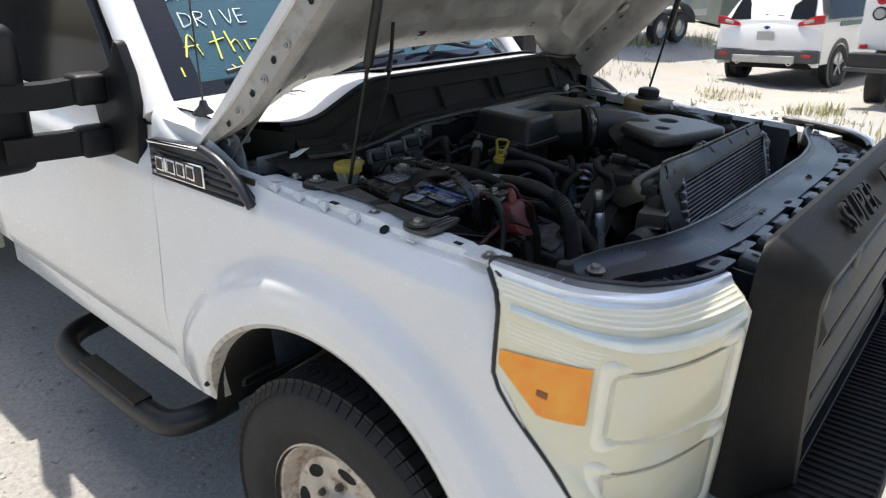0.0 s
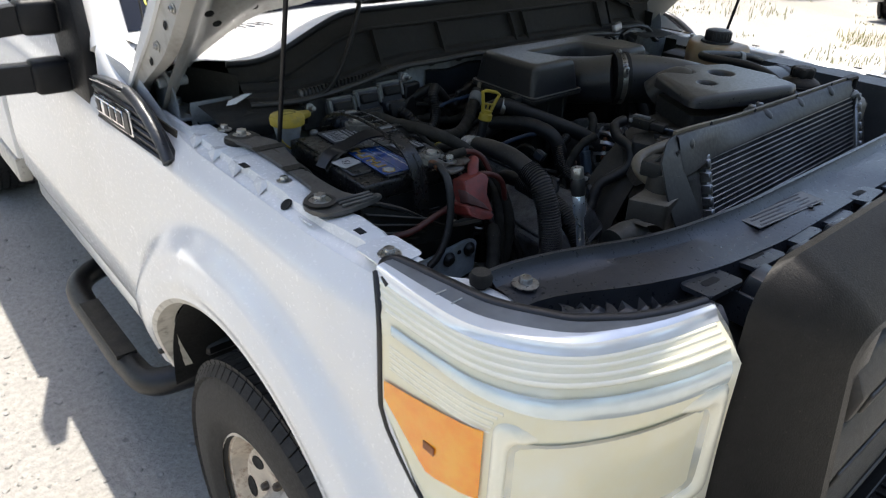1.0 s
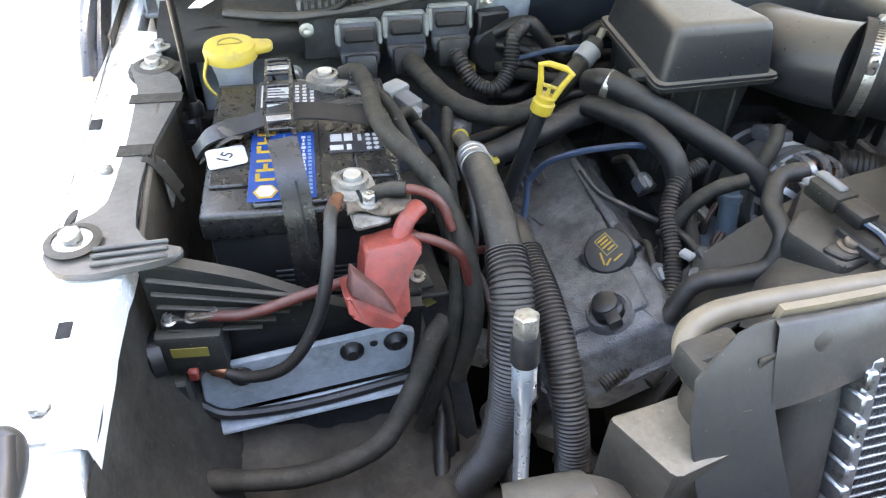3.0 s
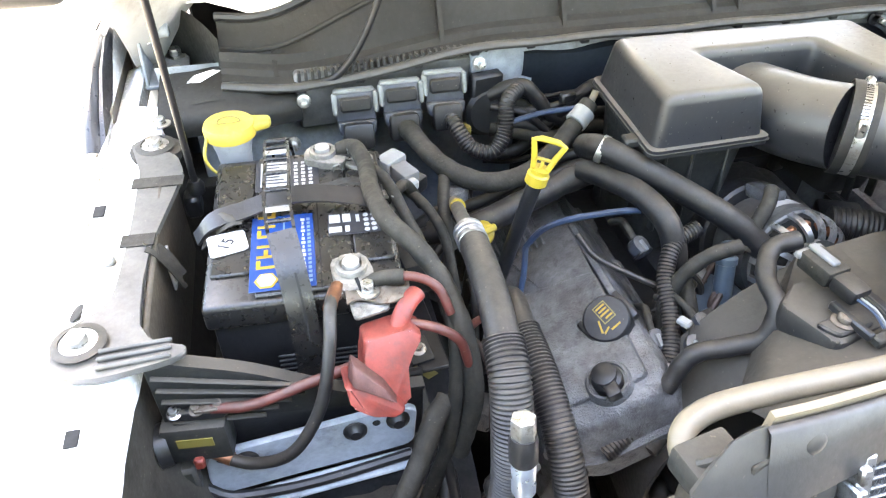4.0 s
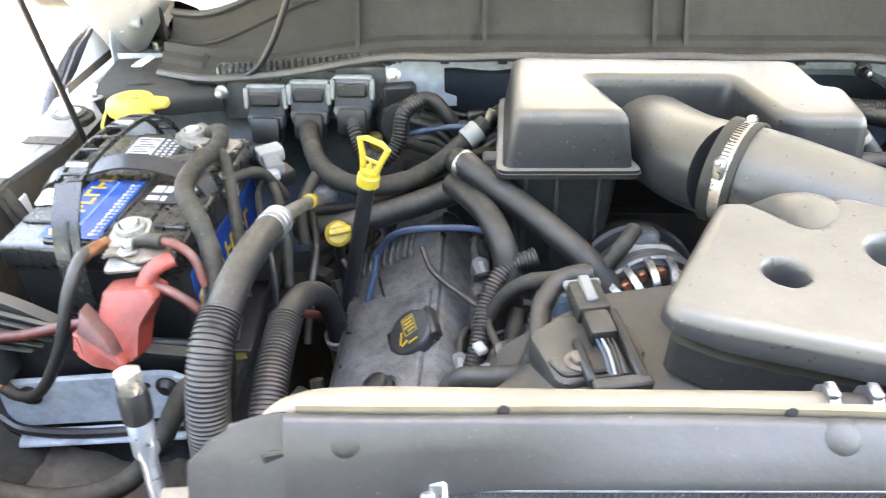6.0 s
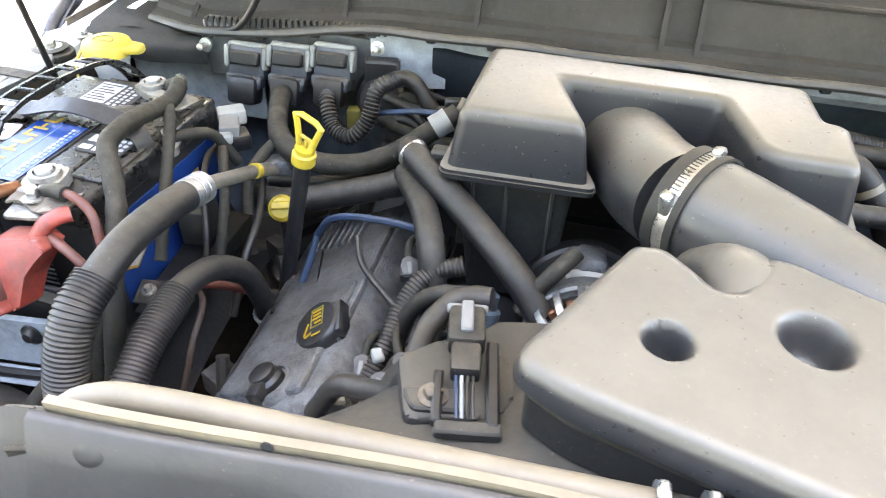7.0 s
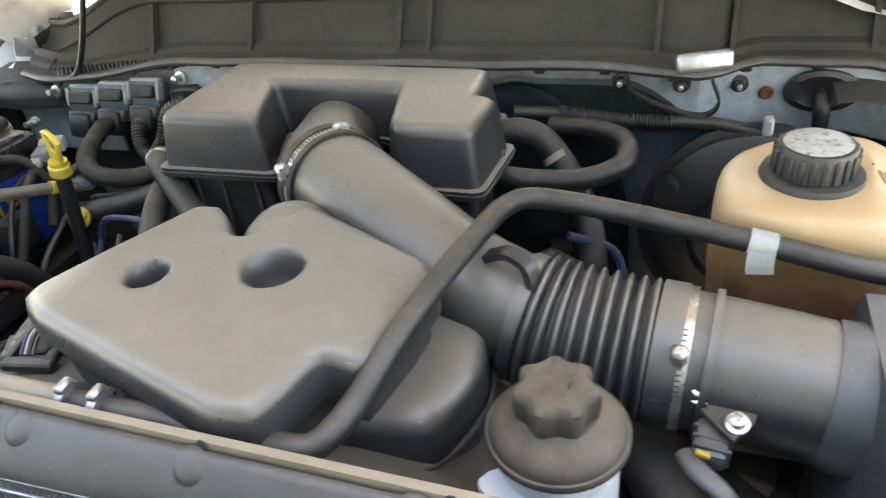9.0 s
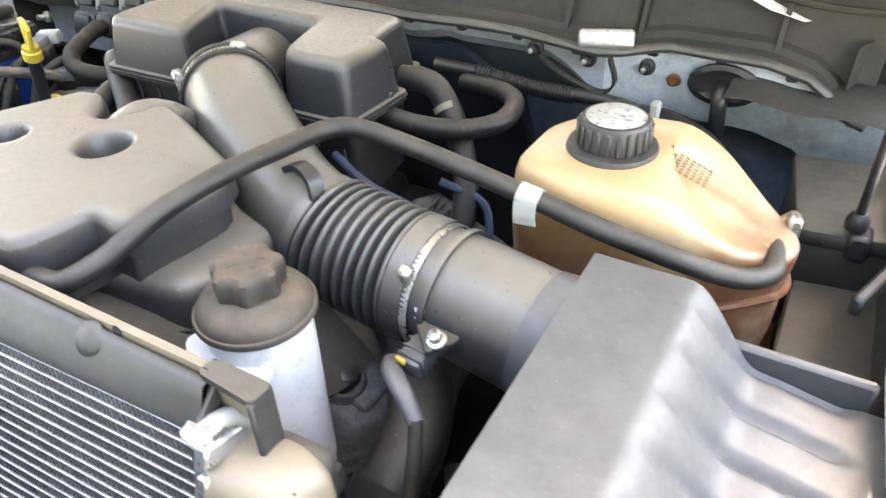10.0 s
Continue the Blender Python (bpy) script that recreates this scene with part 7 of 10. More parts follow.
part("arm_tab", box((0.028, 0.004, 0.040), at((-0.336, 0.080, 1.262), rz=16), 0.0015, 1), TAPEWRAP, duct2)
part("tab_hole", lathe([(0, 0.0006), (0.005, 0.0006), (0.0055, 0)], facing((-0.337, 0.0775, 1.288), (0.25, -1, 0)), 12), VOIDSHADE, duct2)
part("arm_hook", tube([(-0.374, 0.096, 1.284), (-0.364, 0.092, 1.292), (-0.350, 0.092, 1.289), (-0.340, 0.094, 1.296)], 0.004, 8), PLASTIC, duct2)
mount = thing("radiator_mount", (-0.48, 0.045, 1.19), "round dusty black radiator mount in a bolted clip", "mount")
part("round_mount", tube([(-0.518, 0.050, 1.206), (-0.496, 0.048, 1.211), (-0.465, 0.05, 1.206)], 0.023, 28), PLASTIC, mount)
part("mount_wing", grid_sheet([[(-0.488 + 0.062 * i / 8, 0.022 + 0.042 * j / 4, 1.236 - 0.010 * (j / 4) ** 2 - 0.034 * (i / 8) ** 2.2) for j in range(5)] for i in range(9)]), SHROUD, mount)
part("mount_bar", tube([(-0.522, 0.024, 1.190), (-0.502, 0.021, 1.208), (-0.468, 0.023, 1.217)], 0.007, 10, 8, 0.6), PLASTIC, mount)
part("mount_bolt", bolt(at((-0.508, 0.016, 1.207), rx=50), 0.007, 0.010, 0.010), STEEL, mount)
part("mount_stem", box((0.05, 0.04, 0.12), at((-0.50, 0.05, 1.08)), 0.006, 1), BLACK, mount)

# ---- fan shroud ----
shroud = thing("fan_shroud", (0.03, 0.25, 0.9), "large dusty grey-brown plastic fan shroud", "fan shroud")
rows = []
for i in range(37):
    row = []
    for j in range(15):
        k = j / 14
        y = 0.125 + 0.22 * k
        x0 = -0.245 + 0.95 * max(0.0, y - 0.204)
        x = x0 + (0.355 - x0) * i / 36
        arch = math.sqrt(max(0.0, 1 - ((x - 0.03) / 0.38) ** 2))
        drop = 0.022 * (1 - smooth((x - x0) / 0.012))
        z = 1.235 - 0.03 * k + 0.02 * k * arch - 0.26 * (1 - arch) * smooth(k / 0.8) - drop
        row.append((x, y, z))
    rows.append(row)
part("shroud_top", grid_sheet(rows), SHROUD, shroud, angle=50)
part("shroud_ring", lathe([(0.30, 0), (0.305, 0.10), (0.30, 0.10)], facing((0.03, 0.345, 0.93), (0, -1, 0)) , 48), SHROUD, shroud)
part("shroud_front", box((0.62, 0.01, 0.5), at((0.06, 0.128, 0.73)), 0.003, 1), SHROUD, shroud)
part("pad", prism(rounded([(-0.172, 0.274), (-0.133, 0.300), (-0.078, 0.290), (-0.070, 0.243), (-0.087, 0.226), (-0.149, 0.210)], 0.010, 3), 1.19, 1.224, None, 0.005, 2), SHROUD, shroud, "raised bolt pad")
part("pad_foot", prism(rounded([(-0.158, 0.238), (-0.110, 0.246), (-0.100, 0.226), (-0.145, 0.218)], 0.005, 2), 1.222, 1.229, None, 0.002, 1), SHROUD, shroud)
part("pad_bolt", bolt(at((-0.131, 0.233, 1.229), rz=10), 0.008, 0.006, 0.012), RUSTY, shroud, "rusty hexagon bolt")
for i in range(7):
    a = 2 * math.pi * i / 7
    part("fan_blade", box((0.07, 0.26, 0.004), Matrix.Translation((0.03, 0.30, 0.93)) @ pose(0, 0, 0, 0, math.degrees(a), 0) @ pose(0, 0, 0.14, 90, 0, 25), 0.001, 1), BLACK, shroud)

# ---- alternator ----
alt = thing("alternator", (-0.017, 0.43, 1.05), "dusty finned aluminium alternator with copper windings inside", "alternator")
axis = Vector((0.06, -0.95, 0.30)).normalized()
am = facing((-0.012, 0.415, 1.122), axis)
part("alternator_body", lathe([(0.060, -0.095), (0.066, -0.085), (0.067, -0.03), (0.064, -0.026), (0.064, -0.018), (0.050, -0.016)], am, 48), ALUDULL, alt)
part("rear_ring", lathe([(0.05, -0.135), (0.076, -0.13), (0.078, -0.10), (0.074, -0.096), (0.05, -0.094)], am, 40), BLACK, alt)
part("inner_dark", lathe([(0.056, -0.02), (0.050, 0.002), (0.035, 0.010), (0, 0.010)], am, 32), VOIDSHADE, alt)
for i in range(16):
    a = 2 * math.pi * (i + 0.5) / 16
    ca, sa = math.cos(a), math.sin(a)
    bar = ribbon([am @ Vector((r * ca, r * sa, z)) for r, z in ((0.0645, -0.022), (0.0640, -0.004), (0.059, 0.010), (0.048, 0.019), (0.036, 0.021))], 0.0075, 0.005, tuple(am.to_3x3() @ Vector((-sa, ca, 0))), 5)
    part("vent_bar", bar, ALU, alt)
    a2 = 2 * math.pi * i / 16
    part("copper_coil", box((0.012, 0.010, 0.010), am @ pose(0.052 * math.cos(a2), 0.052 * math.sin(a2), -0.004, 0, 0, math.degrees(a2)), 0.002, 1), COPPER, alt)
part("shell_ring", lathe([(0.040, 0.018), (0.040, 0.024), (0.026, 0.025), (0.024, 0.012)], am, 36), ALUDULL, alt)
part("shell_ring", lathe([(0.0665, -0.026), (0.0675, -0.024), (0.0672, -0.014), (0.064, -0.012)], am, 48), ALUDULL, alt)
part("hub", lathe([(0.022, 0.008), (0.020, 0.020), (0.008, 0.022), (0, 0.022)], am, 24), BLACK, alt)
rows = [[am @ Vector((0.0682 * math.cos(radians(t)), 0.0682 * math.sin(radians(t)), z)) for t in range(66, 118, 4)] for z in (-0.056, -0.036)]
sticker = part("maker_label", grid_sheet(rows), PAPER, alt, "white printed sticker")
part("mount_ear", box((0.03, 0.02, 0.05), am @ pose(0.0, 0.072, -0.10), 0.006, 2), CAST, alt)
plug = thing("harness_connector", (-0.115, 0.27, 1.22), "grey harness connector clipped to the fan shroud", "connector")
cm_ = Matrix.Translation((-0.118, 0.292, 1.236)) @ pose(0, 0, 0, 0, 0, 10)
part("shell", box((0.030, 0.040, 0.020), cm_, 0.004, 2), TAPEWRAP, plug)
part("shell", box((0.024, 0.030, 0.017), cm_ @ pose(0, -0.034, 0.001), 0.004, 2), HOSE, plug)
part("latch", box((0.010, 0.034, 0.005), cm_ @ pose(0, 0.004, 0.0195), 0.0015, 1), GREYPRINT, plug)
part("latch", box((0.034, 0.008, 0.008), cm_ @ pose(0, 0.020, 0.010), 0.002, 1), GREYPRINT, plug)
for k in range(4):
    part("wire", tube([cm_ @ Vector((-0.007 + 0.0045 * k, -0.046, 0.010)), cm_ @ Vector((-0.006 + 0.004 * k, -0.066, 0.010)), cm_ @ Vector((-0.005 + 0.004 * k, -0.082, 0.002))], 0.0014, 6), (BLUEWIRE, TAPE, TAPEWRAP, LOOM)[k], plug)
part("clip_rail", box((0.010, 0.085, 0.010), cm_ @ pose(0.022, -0.045, -0.008), 0.002, 1), BLACK, plug)
part("clip_rail", box((0.008, 0.050, 0.010), cm_ @ pose(-0.020, -0.060, -0.008), 0.002, 1), BLACK, plug)
part("clip_end", box((0.050, 0.012, 0.010), cm_ @ pose(0.004, -0.088, -0.009), 0.002, 1), PLASTIC, plug)


# ---- battery and its tray ----
bat = thing("car_battery", (-0.625, 0.49, 1.03), "black car battery with a blue and yellow label, strapped down", "battery")
bm0 = at((-0.622, 0.497, 1.045), rz=-3)
part("case", box((0.188, 0.248, 0.165), bm0 @ pose(0, 0.007, 0), 0.006, 2), BLACK, bat)
part("lid", box((0.199, 0.258, 0.032), bm0 @ pose(0, 0.007, 0.155), 0.006, 3), BATLID, bat, "smooth black lid")
part("lid_step", box((0.10, 0.246, 0.006), bm0 @ pose(0.002, 0.007, 0.186), 0.002, 1), BATLID, bat)
for x in (-0.072, 0.074):
    part("vent_strip", box((0.042, 0.20, 0.005), bm0 @ pose(x, 0.02, 0.186), 0.002, 1), BATLID, bat)
TOPZ = 0.1924
label = part("brand_label", box((0.066, 0.118, 0.0012), bm0 @ pose(-0.020, -0.053, TOPZ), 0.0004, 1), BLUE, bat, "blue label with yellow print")
for k in range(6):
    # six upright block shapes in a row along the label
    y = -0.078 + 0.0165 * k
    part("label_mark", box((0.019, 0.0042, 0.0008), bm0 @ pose(-0.037, y, TOPZ + 0.0010), 0.0003, 1), AMBERINK, label)
    part("label_mark", box((0.0045, 0.0115, 0.0008), bm0 @ pose(-0.0445 + 0.0075 * (k % 3), y + 0.0055, TOPZ + 0.0010), 0.0003, 1), AMBERINK, label)
part("label_emblem", prism([(0.012 * math.cos(math.pi / 3 * i), 0.012 * math.sin(math.pi / 3 * i)) for i in range(6)], 0, 0.0008, bm0 @ pose(-0.036, -0.098, TOPZ + 0.001), 0, 1), AMBERINK, label)
part("label_emblem", prism([(0.0095 * math.cos(math.pi / 3 * i), 0.0095 * math.sin(math.pi / 3 * i)) for i in range(6)], 0.0009, 0.0013, bm0 @ pose(-0.036, -0.098, TOPZ + 0.001), 0, 1), PAPER, label)
for k in range(16):
    part("label_line", box((0.0045 - 0.0012 * (k % 3), 0.0042, 0.0006), bm0 @ pose(0.0015, -0.104 + 0.0066 * k, TOPZ + 0.001), 0, 1), PAPER, label)
    part("label_line", box((0.0035, 0.0034 + 0.001 * (k % 2), 0.0006), bm0 @ pose(0.0075, -0.104 + 0.0066 * k, TOPZ + 0.001), 0, 1), PALEBLUE, label)
part("label_rule", box((0.0018, 0.110, 0.0006), bm0 @ pose(-0.0185, -0.053, TOPZ + 0.001), 0, 1), PALEBLUE, label)
sticker = part("notice_sticker", box((0.074, 0.064, 0.0012), bm0 @ pose(-0.014, 0.088, TOPZ), 0.0004, 1), INK, bat, "black sticker with white small print")
part("sticker_print", box((0.034, 0.050, 0.0006), bm0 @ pose(-0.028, 0.088, TOPZ + 0.001), 0, 1), PAPER, sticker)
for j in range(7):
    part("sticker_print", box((0.030 - 0.006 * (j % 3), 0.0022, 0.0004), bm0 @ pose(-0.028 - 0.002 * (j % 3), 0.069 + 0.0064 * j, TOPZ + 0.0016), 0, 1), INK, sticker)
    for i in range(3):
        part("sticker_print", box((0.0050 - 0.001 * ((i + j) % 2), 0.0044, 0.0006), bm0 @ pose(-0.004 + 0.0085 * i, 0.064 + 0.0074 * j, TOPZ + 0.001), 0, 1), PAPER, sticker)
tag = part("price_tag", prism(rounded([(-0.020, -0.018), (0.020, -0.018), (0.022, 0.016), (-0.018, 0.018)], 0.006), 0, 0.0012, bm0 @ pose(-0.078, -0.032, TOPZ, 0, 0, 15), 0, 1), PAPER, bat, "small white tag")
part("tag_number", text_mesh("15", 0.019, bm0 @ pose(-0.078, -0.034, TOPZ + 0.0016, 0, 0, 65), 0.0002), INK, tag)
code = part("warning_block", box((0.056, 0.036, 0.0012), bm0 @ pose(0.056, -0.020, TOPZ), 0.0003, 1), INK, bat)
for x, y, w, h in ((0.036, -0.010, 0.012, 0.014), (0.049, -0.010, 0.009, 0.014), (0.036, -0.029, 0.014, 0.009), (0.049, -0.029, 0.005, 0.010), (0.061, -0.012, 0.004, 0.012)):
    part("warning_print", box((w, h, 0.0006), bm0 @ pose(x, y, TOPZ + 0.001), 0, 1), PAPER, code)
for i in range(4):
    for j in range(2):
        part("warning_icon", lathe([(0, 0.0006), (0.0030, 0.0006), (0.0032, 0)], bm0 @ pose(0.070 + 0.008 * j, -0.033 + 0.0085 * i, TOPZ + 0.001), 8), PAPER, code)
part("lid_groove", box((0.0016, 0.244, 0.0012), bm0 @ pose(0.018, 0.007, TOPZ - 0.0004), 0, 1), VOIDSHADE, bat)
side = part("side_label", box((0.002, 0.215, 0.112), bm0 @ pose(0.0945, 0.012, 0.028), 0.0005, 1), BLUE, bat, "blue side label with a yellow emblem")
turn = Matrix(((0, 0, 1, 0), (1, 0, 0, 0), (0, 1, 0, 0), (0, 0, 0, 1)))
for r, d, mt in ((0.026, 0.0012, AMBERINK), (0.022, 0.0018, PAPER)):
    part("side_emblem", prism([(r * math.cos(math.pi / 3 * (i + 0.5)), r * math.sin(math.pi / 3 * (i + 0.5))) for i in range(6)], 0, d, bm0 @ pose(0.0955, -0.070, 0.092) @ turn, 0, 1), mt, side)
part("side_mark", box((0.0014, 0.034, 0.007), bm0 @ pose(0.0975, -0.070, 0.0885), 0, 1), BLUE, side)
for k in range(6):
    part("side_mark", box((0.0012, 0.0045, 0.026), bm0 @ pose(0.0958, -0.020 + 0.017 * k, 0.090), 0, 1), AMBERINK, side)
    part("side_mark", box((0.0012, 0.011, 0.005), bm0 @ pose(0.0958, -0.014 + 0.017 * k, 0.090 + 0.0105 * (k % 3)), 0, 1), AMBERINK, side)
part("side_mark", box((0.0012, 0.060, 0.004), bm0 @ pose(0.0958, 0.030, 0.078), 0, 1), PAPER, side)
for x, y, rz in ((0.048, -0.102, 12), (0.030, 0.112, 72)):
    q = bm0 @ pose(x, y, 0.181, 0, 0, rz)
    part("post", lathe([(0.0105, 0.0), (0.0092, 0.026), (0.0085, 0.030), (0, 0.0305)], q, 24), LEADBRIGHT, bat)
    clampp = part("terminal_clamp", prism(rounded([(-0.017, -0.030), (0.017, -0.030), (0.020, -0.004), (0.018, 0.016), (0.010, 0.022), (-0.010, 0.022), (-0.018, 0.016), (-0.020, -0.004)], 0.006, 3), 0.008, 0.021, q, 0.002, 2), LEAD, bat, "corroded lead terminal clamp")
    part("clamp_ring", lathe([(0.0105, 0.018), (0.0155, 0.018), (0.0165, 0.022), (0.0155, 0.0265), (0.0112, 0.0270)], q, 28), LEAD, clampp)
    part("clamp_slit", box((0.0035, 0.026, 0.0135), q @ pose(0, -0.022, 0.0085), 0.0005, 1), VOIDSHADE, clampp)
    part("clamp_bolt", lathe([(0.0065, -0.024), (0.0065, -0.019), (0.0042, -0.018), (0.0042, 0.020), (0.0060, 0.021), (0.0060, 0.025), (0, 0.026)], q @ pose(0, -0.024, 0.0145, 0, 90, 0), 6), STEEL, clampp)
    part("clamp_stud", bolt(q @ pose(0.006, -0.036, 0.018, -6, 0, 15), 0.0068, 0.010, 0.0115), STEEL, clampp)
    part("clamp_tail", prism(rounded([(-0.016, -0.060), (0.022, -0.056), (0.018, -0.026), (-0.014, -0.028)], 0.006, 3), 0.0125, 0.0175, q @ pose(0, 0, 0, 5, 3, 0), 0.001, 1), LEAD, clampp)
part("terminal_plate", grid_sheet([[bm0 @ Vector((0.040 + 0.062 * i / 10, -0.150 + 0.034 * j / 4 + 0.004 * math.sin(i * 0.7), 0.2000 + 0.0022 * math.sin(i * 0.9 + j))) for i in range(11)] for j in range(5)], 0.0025), RUSTY, bat, "bent steel terminal plate")
part("vent_plug", lathe([(0.013, 0.0), (0.0125, 0.0012), (0, 0.0012)], bm0 @ pose(0.062, 0.055, 0.187), 20), INK, bat)
part("white_strip", box((0.062, 0.012, 0.001), bm0 @ pose(0.045, 0.036, 0.1876, 0, 0, 8), 0.0004, 1), PAPER, bat)
for k in range(9):
    part("case_rib", box((0.08, 0.003, 0.003), bm0 @ pose(0.005, -0.1325, 0.118 - 0.007 * k), 0.001, 1), BLACK, bat)

hold = thing("battery_strap", (-0.63, 0.47, 1.23), "black rubber hold-down straps crossed over the battery", "strap")
path = [(-0.632, 0.652, 1.165), (-0.634, 0.645, 1.225), (-0.637, 0.615, 1.264), (-0.638, 0.575, 1.284), (-0.639, 0.515, 1.294), (-0.642, 0.455, 1.295), (-0.641, 0.412, 1.290), (-0.636, 0.378, 1.266), (-0.633, 0.360, 1.236), (-0.632, 0.352, 1.195), (-0.632, 0.350, 1.14)]
part("long_strap", ribbon(path[6:], 0.028, 0.0032, (1, 0.02, 0)), BATLID, hold)
part("strap_groove", ribbon([(x + 0.003, y - 0.0024, z + 0.001) for x, y, z in path[7:10]], 0.0022, 0.0012, (1, 0.02, 0)), VOIDSHADE, hold)
for dx in (-0.0125, 0.0125):
    part("ladder_rail", ribbon([(x + dx, y, z + 0.001) for x, y, z in path[:7]], 0.0034, 0.0050, (1, 0.02, 0)), BATLID, hold)
sp = spline([Vector(p) for p in path[:7]], 8)
for i in range(2, 48, 4):
    part("ladder_rung", box((0.024, 0.0040, 0.0036), Matrix.Translation(sp[i] + Vector((0, 0, 0.001))), 0.001, 1), BATLID, hold)
for i in (28, 43):
    part("bright_rung", box((0.023, 0.007, 0.0016), Matrix.Translation(sp[i] + Vector((0, 0, 0.003))) @ pose(0, 0, 0, 12), 0.0006, 1), ALU, hold)
part("cross_strap", ribbon([(-0.735, 0.496, 1.228), (-0.715, 0.500, 1.246), (-0.68, 0.505, 1.252), (-0.63, 0.508, 1.262), (-0.57, 0.503, 1.256), (-0.535, 0.492, 1.246), (-0.520, 0.485, 1.20)], 0.022, 0.003, (0.1, 1, 0.35)), BLACK, hold)
part("cross_strap", ribbon([(-0.730, 0.512, 1.232), (-0.700, 0.520, 1.248), (-0.655, 0.522, 1.246), (-0.60, 0.524, 1.254), (-0.56, 0.520, 1.262), (-0.538, 0.512, 1.256)], 0.018, 0.003, (0.1, 1, -0.25)), BLACK, hold)
rows = []
for i in range(13):
    f = i / 12
    rows.append([(-0.731 + 0.046 * f + 0.003 * math.sin(7 * g), 0.484 + 0.036 * g + 0.006 * f, 1.222 + 0.022 * smooth(f * 1.6) + 0.007 * math.sin(math.pi * g) + 0.0022 * math.sin(9 * f + 6 * g)) for g in [j / 6 for j in range(7)]])
part("strap_buckle", grid_sheet(rows, 0.002), SHROUD, hold, "creased grey strap end", angle=60)

TRAYGREY = surface("dusty_grey_tray", (0.076, 0.074, 0.070), 0.5, vary=0.25, big=14, bump=0.12, dust=0.5, patchy=0.5)
tray = thing("battery_tray", (-0.68, 0.48, 1.0), "dusty black battery tray with a bolted grey arm", "battery tray")
part("tray_base", box((0.27, 0.32, 0.03), at((-0.64, 0.49, 1.005)), 0.006, 2), PLASTIC, tray)
part("tray_wall", prism([(0.345, 1.02), (0.66, 1.02), (0.66, 1.225), (0.60, 1.245), (0.36, 1.236)], 0, 0.006, Matrix(((0, 0, 1, -0.778), (1, 0, 0, 0), (0, 1, 0, 0), (0, 0, 0, 1))), 0.002, 1), TANWALL, tray, "dusty brown side wall")
part("wall_window", box((0.003, 0.022, 0.05), at((-0.7705, 0.50, 1.165)), 0.001, 1), FLANGE, tray)
flange = [(-0.818, 0.690), (-0.800, 0.618), (-0.800, 0.520), (-0.801, 0.481), (-0.804, 0.429), (-0.808, 0.395), (-0.845, 0.368), (-0.853, 0.340), (-0.838, 0.310), (-0.804, 0.305), (-0.756, 0.312), (-0.735, 0.318), (-0.735, 0.330), (-0.757, 0.334), (-0.776, 0.352), (-0.779, 0.380), (-0.780, 0.425), (-0.777, 0.477), (-0.757, 0.575), (-0.750, 0.610), (-0.760, 0.650)]
part("side_flange", prism(rounded(flange, 0.010, 3), 1.2365, 1.2435, None, 0.0015, 1), TRAYGREY, tray, "flat dusty grey plastic flange reaching two bolts")
for y, x0, x1 in ((0.592, -0.803, -0.752), (0.487, -0.804, -0.776)):
    part("tape_band", box((x1 - x0 + 0.006, 0.020, 0.0016), at((0.5 * (x0 + x1), y, 1.2434), rz=-3), 0.0004, 1), TAPEWRAP, tray)
part("tape_tail", grid_sheet([[(-0.782 + 0.030 * f + 0.003 * math.sin(9 * g), 0.466 + 0.026 * g - 0.012 * f, 1.2448 - 0.045 * f ** 1.5 + 0.003 * math.sin(5 * g + 4 * f)) for g in [j / 5 for j in range(6)]] for f in [i / 8 for i in range(9)]], 0.0012), TAPEWRAP, tray, "loose creased end of the tape", angle=50)
for k in range(3):
    part("arm_bead", box((0.062, 0.0045, 0.0050), at((-0.778, 0.316 + 0.0095 * k, 1.2430), rz=3, ry=2), 0.0015, 1), TRAYGREY, tray)
part("brace", ribbon([(-0.768, 0.322, 1.240), (-0.742, 0.322, 1.229), (-0.688, 0.324, 1.202), (-0.630, 0.325, 1.164), (-0.586, 0.325, 1.143), (-0.522, 0.326, 1.134)], 0.014, 0.004, (0, 1, 0)), SHROUD, tray, "grey brace sloping down to the battery front")
part("arm_web", prism([(-0.775, 1.234), (-0.742, 1.226), (-0.688, 1.199), (-0.63, 1.161), (-0.60, 1.146), (-0.60, 1.128), (-0.775, 1.150)], 0, 0.006, Matrix(((1, 0, 0, 0), (0, 0, 1, 0.318), (0, 1, 0, 0), (0, 0, 0, 1))), 0.001, 1), PLASTIC, tray)
for k in range(5):
    part("arm_rib", box((0.15 - 0.016 * k, 0.006, 0.003), at((-0.700 - 0.006 * k, 0.314, 1.196 - 0.012 * k), ry=19 - 2.5 * k), 0.001, 1), SHROUD, tray)
for x, y, z in ((-0.826, 0.347, 1.244), (-0.787, 0.676, 1.240)):
    part("arm_collar", lathe([(0.0, 0.001), (0.022, 0.001), (0.024, 0.004), (0.017, 0.006), (0.016, 0.004), (0, 0.004)], at((x, y, z)), 28), PLASTIC, tray)
    part("arm_bolt", bolt(at((x, y, z + 0.003)), 0.0095, 0.009, 0.0165), STEEL, tray, "zinc flange bolt")
part("rear_arm", prism(rounded([(-0.822, 0.684), (-0.800, 0.706), (-0.765, 0.700), (-0.750, 0.672), (-0.768, 0.648), (-0.812, 0.650)], 0.016, 3), 1.230, 1.240, None, 0.003, 2), RUBBER, tray)
part("tray_front", box((0.25, 0.01, 0.11), at((-0.645, 0.340, 1.03)), 0.003, 1), BLACK, tray)

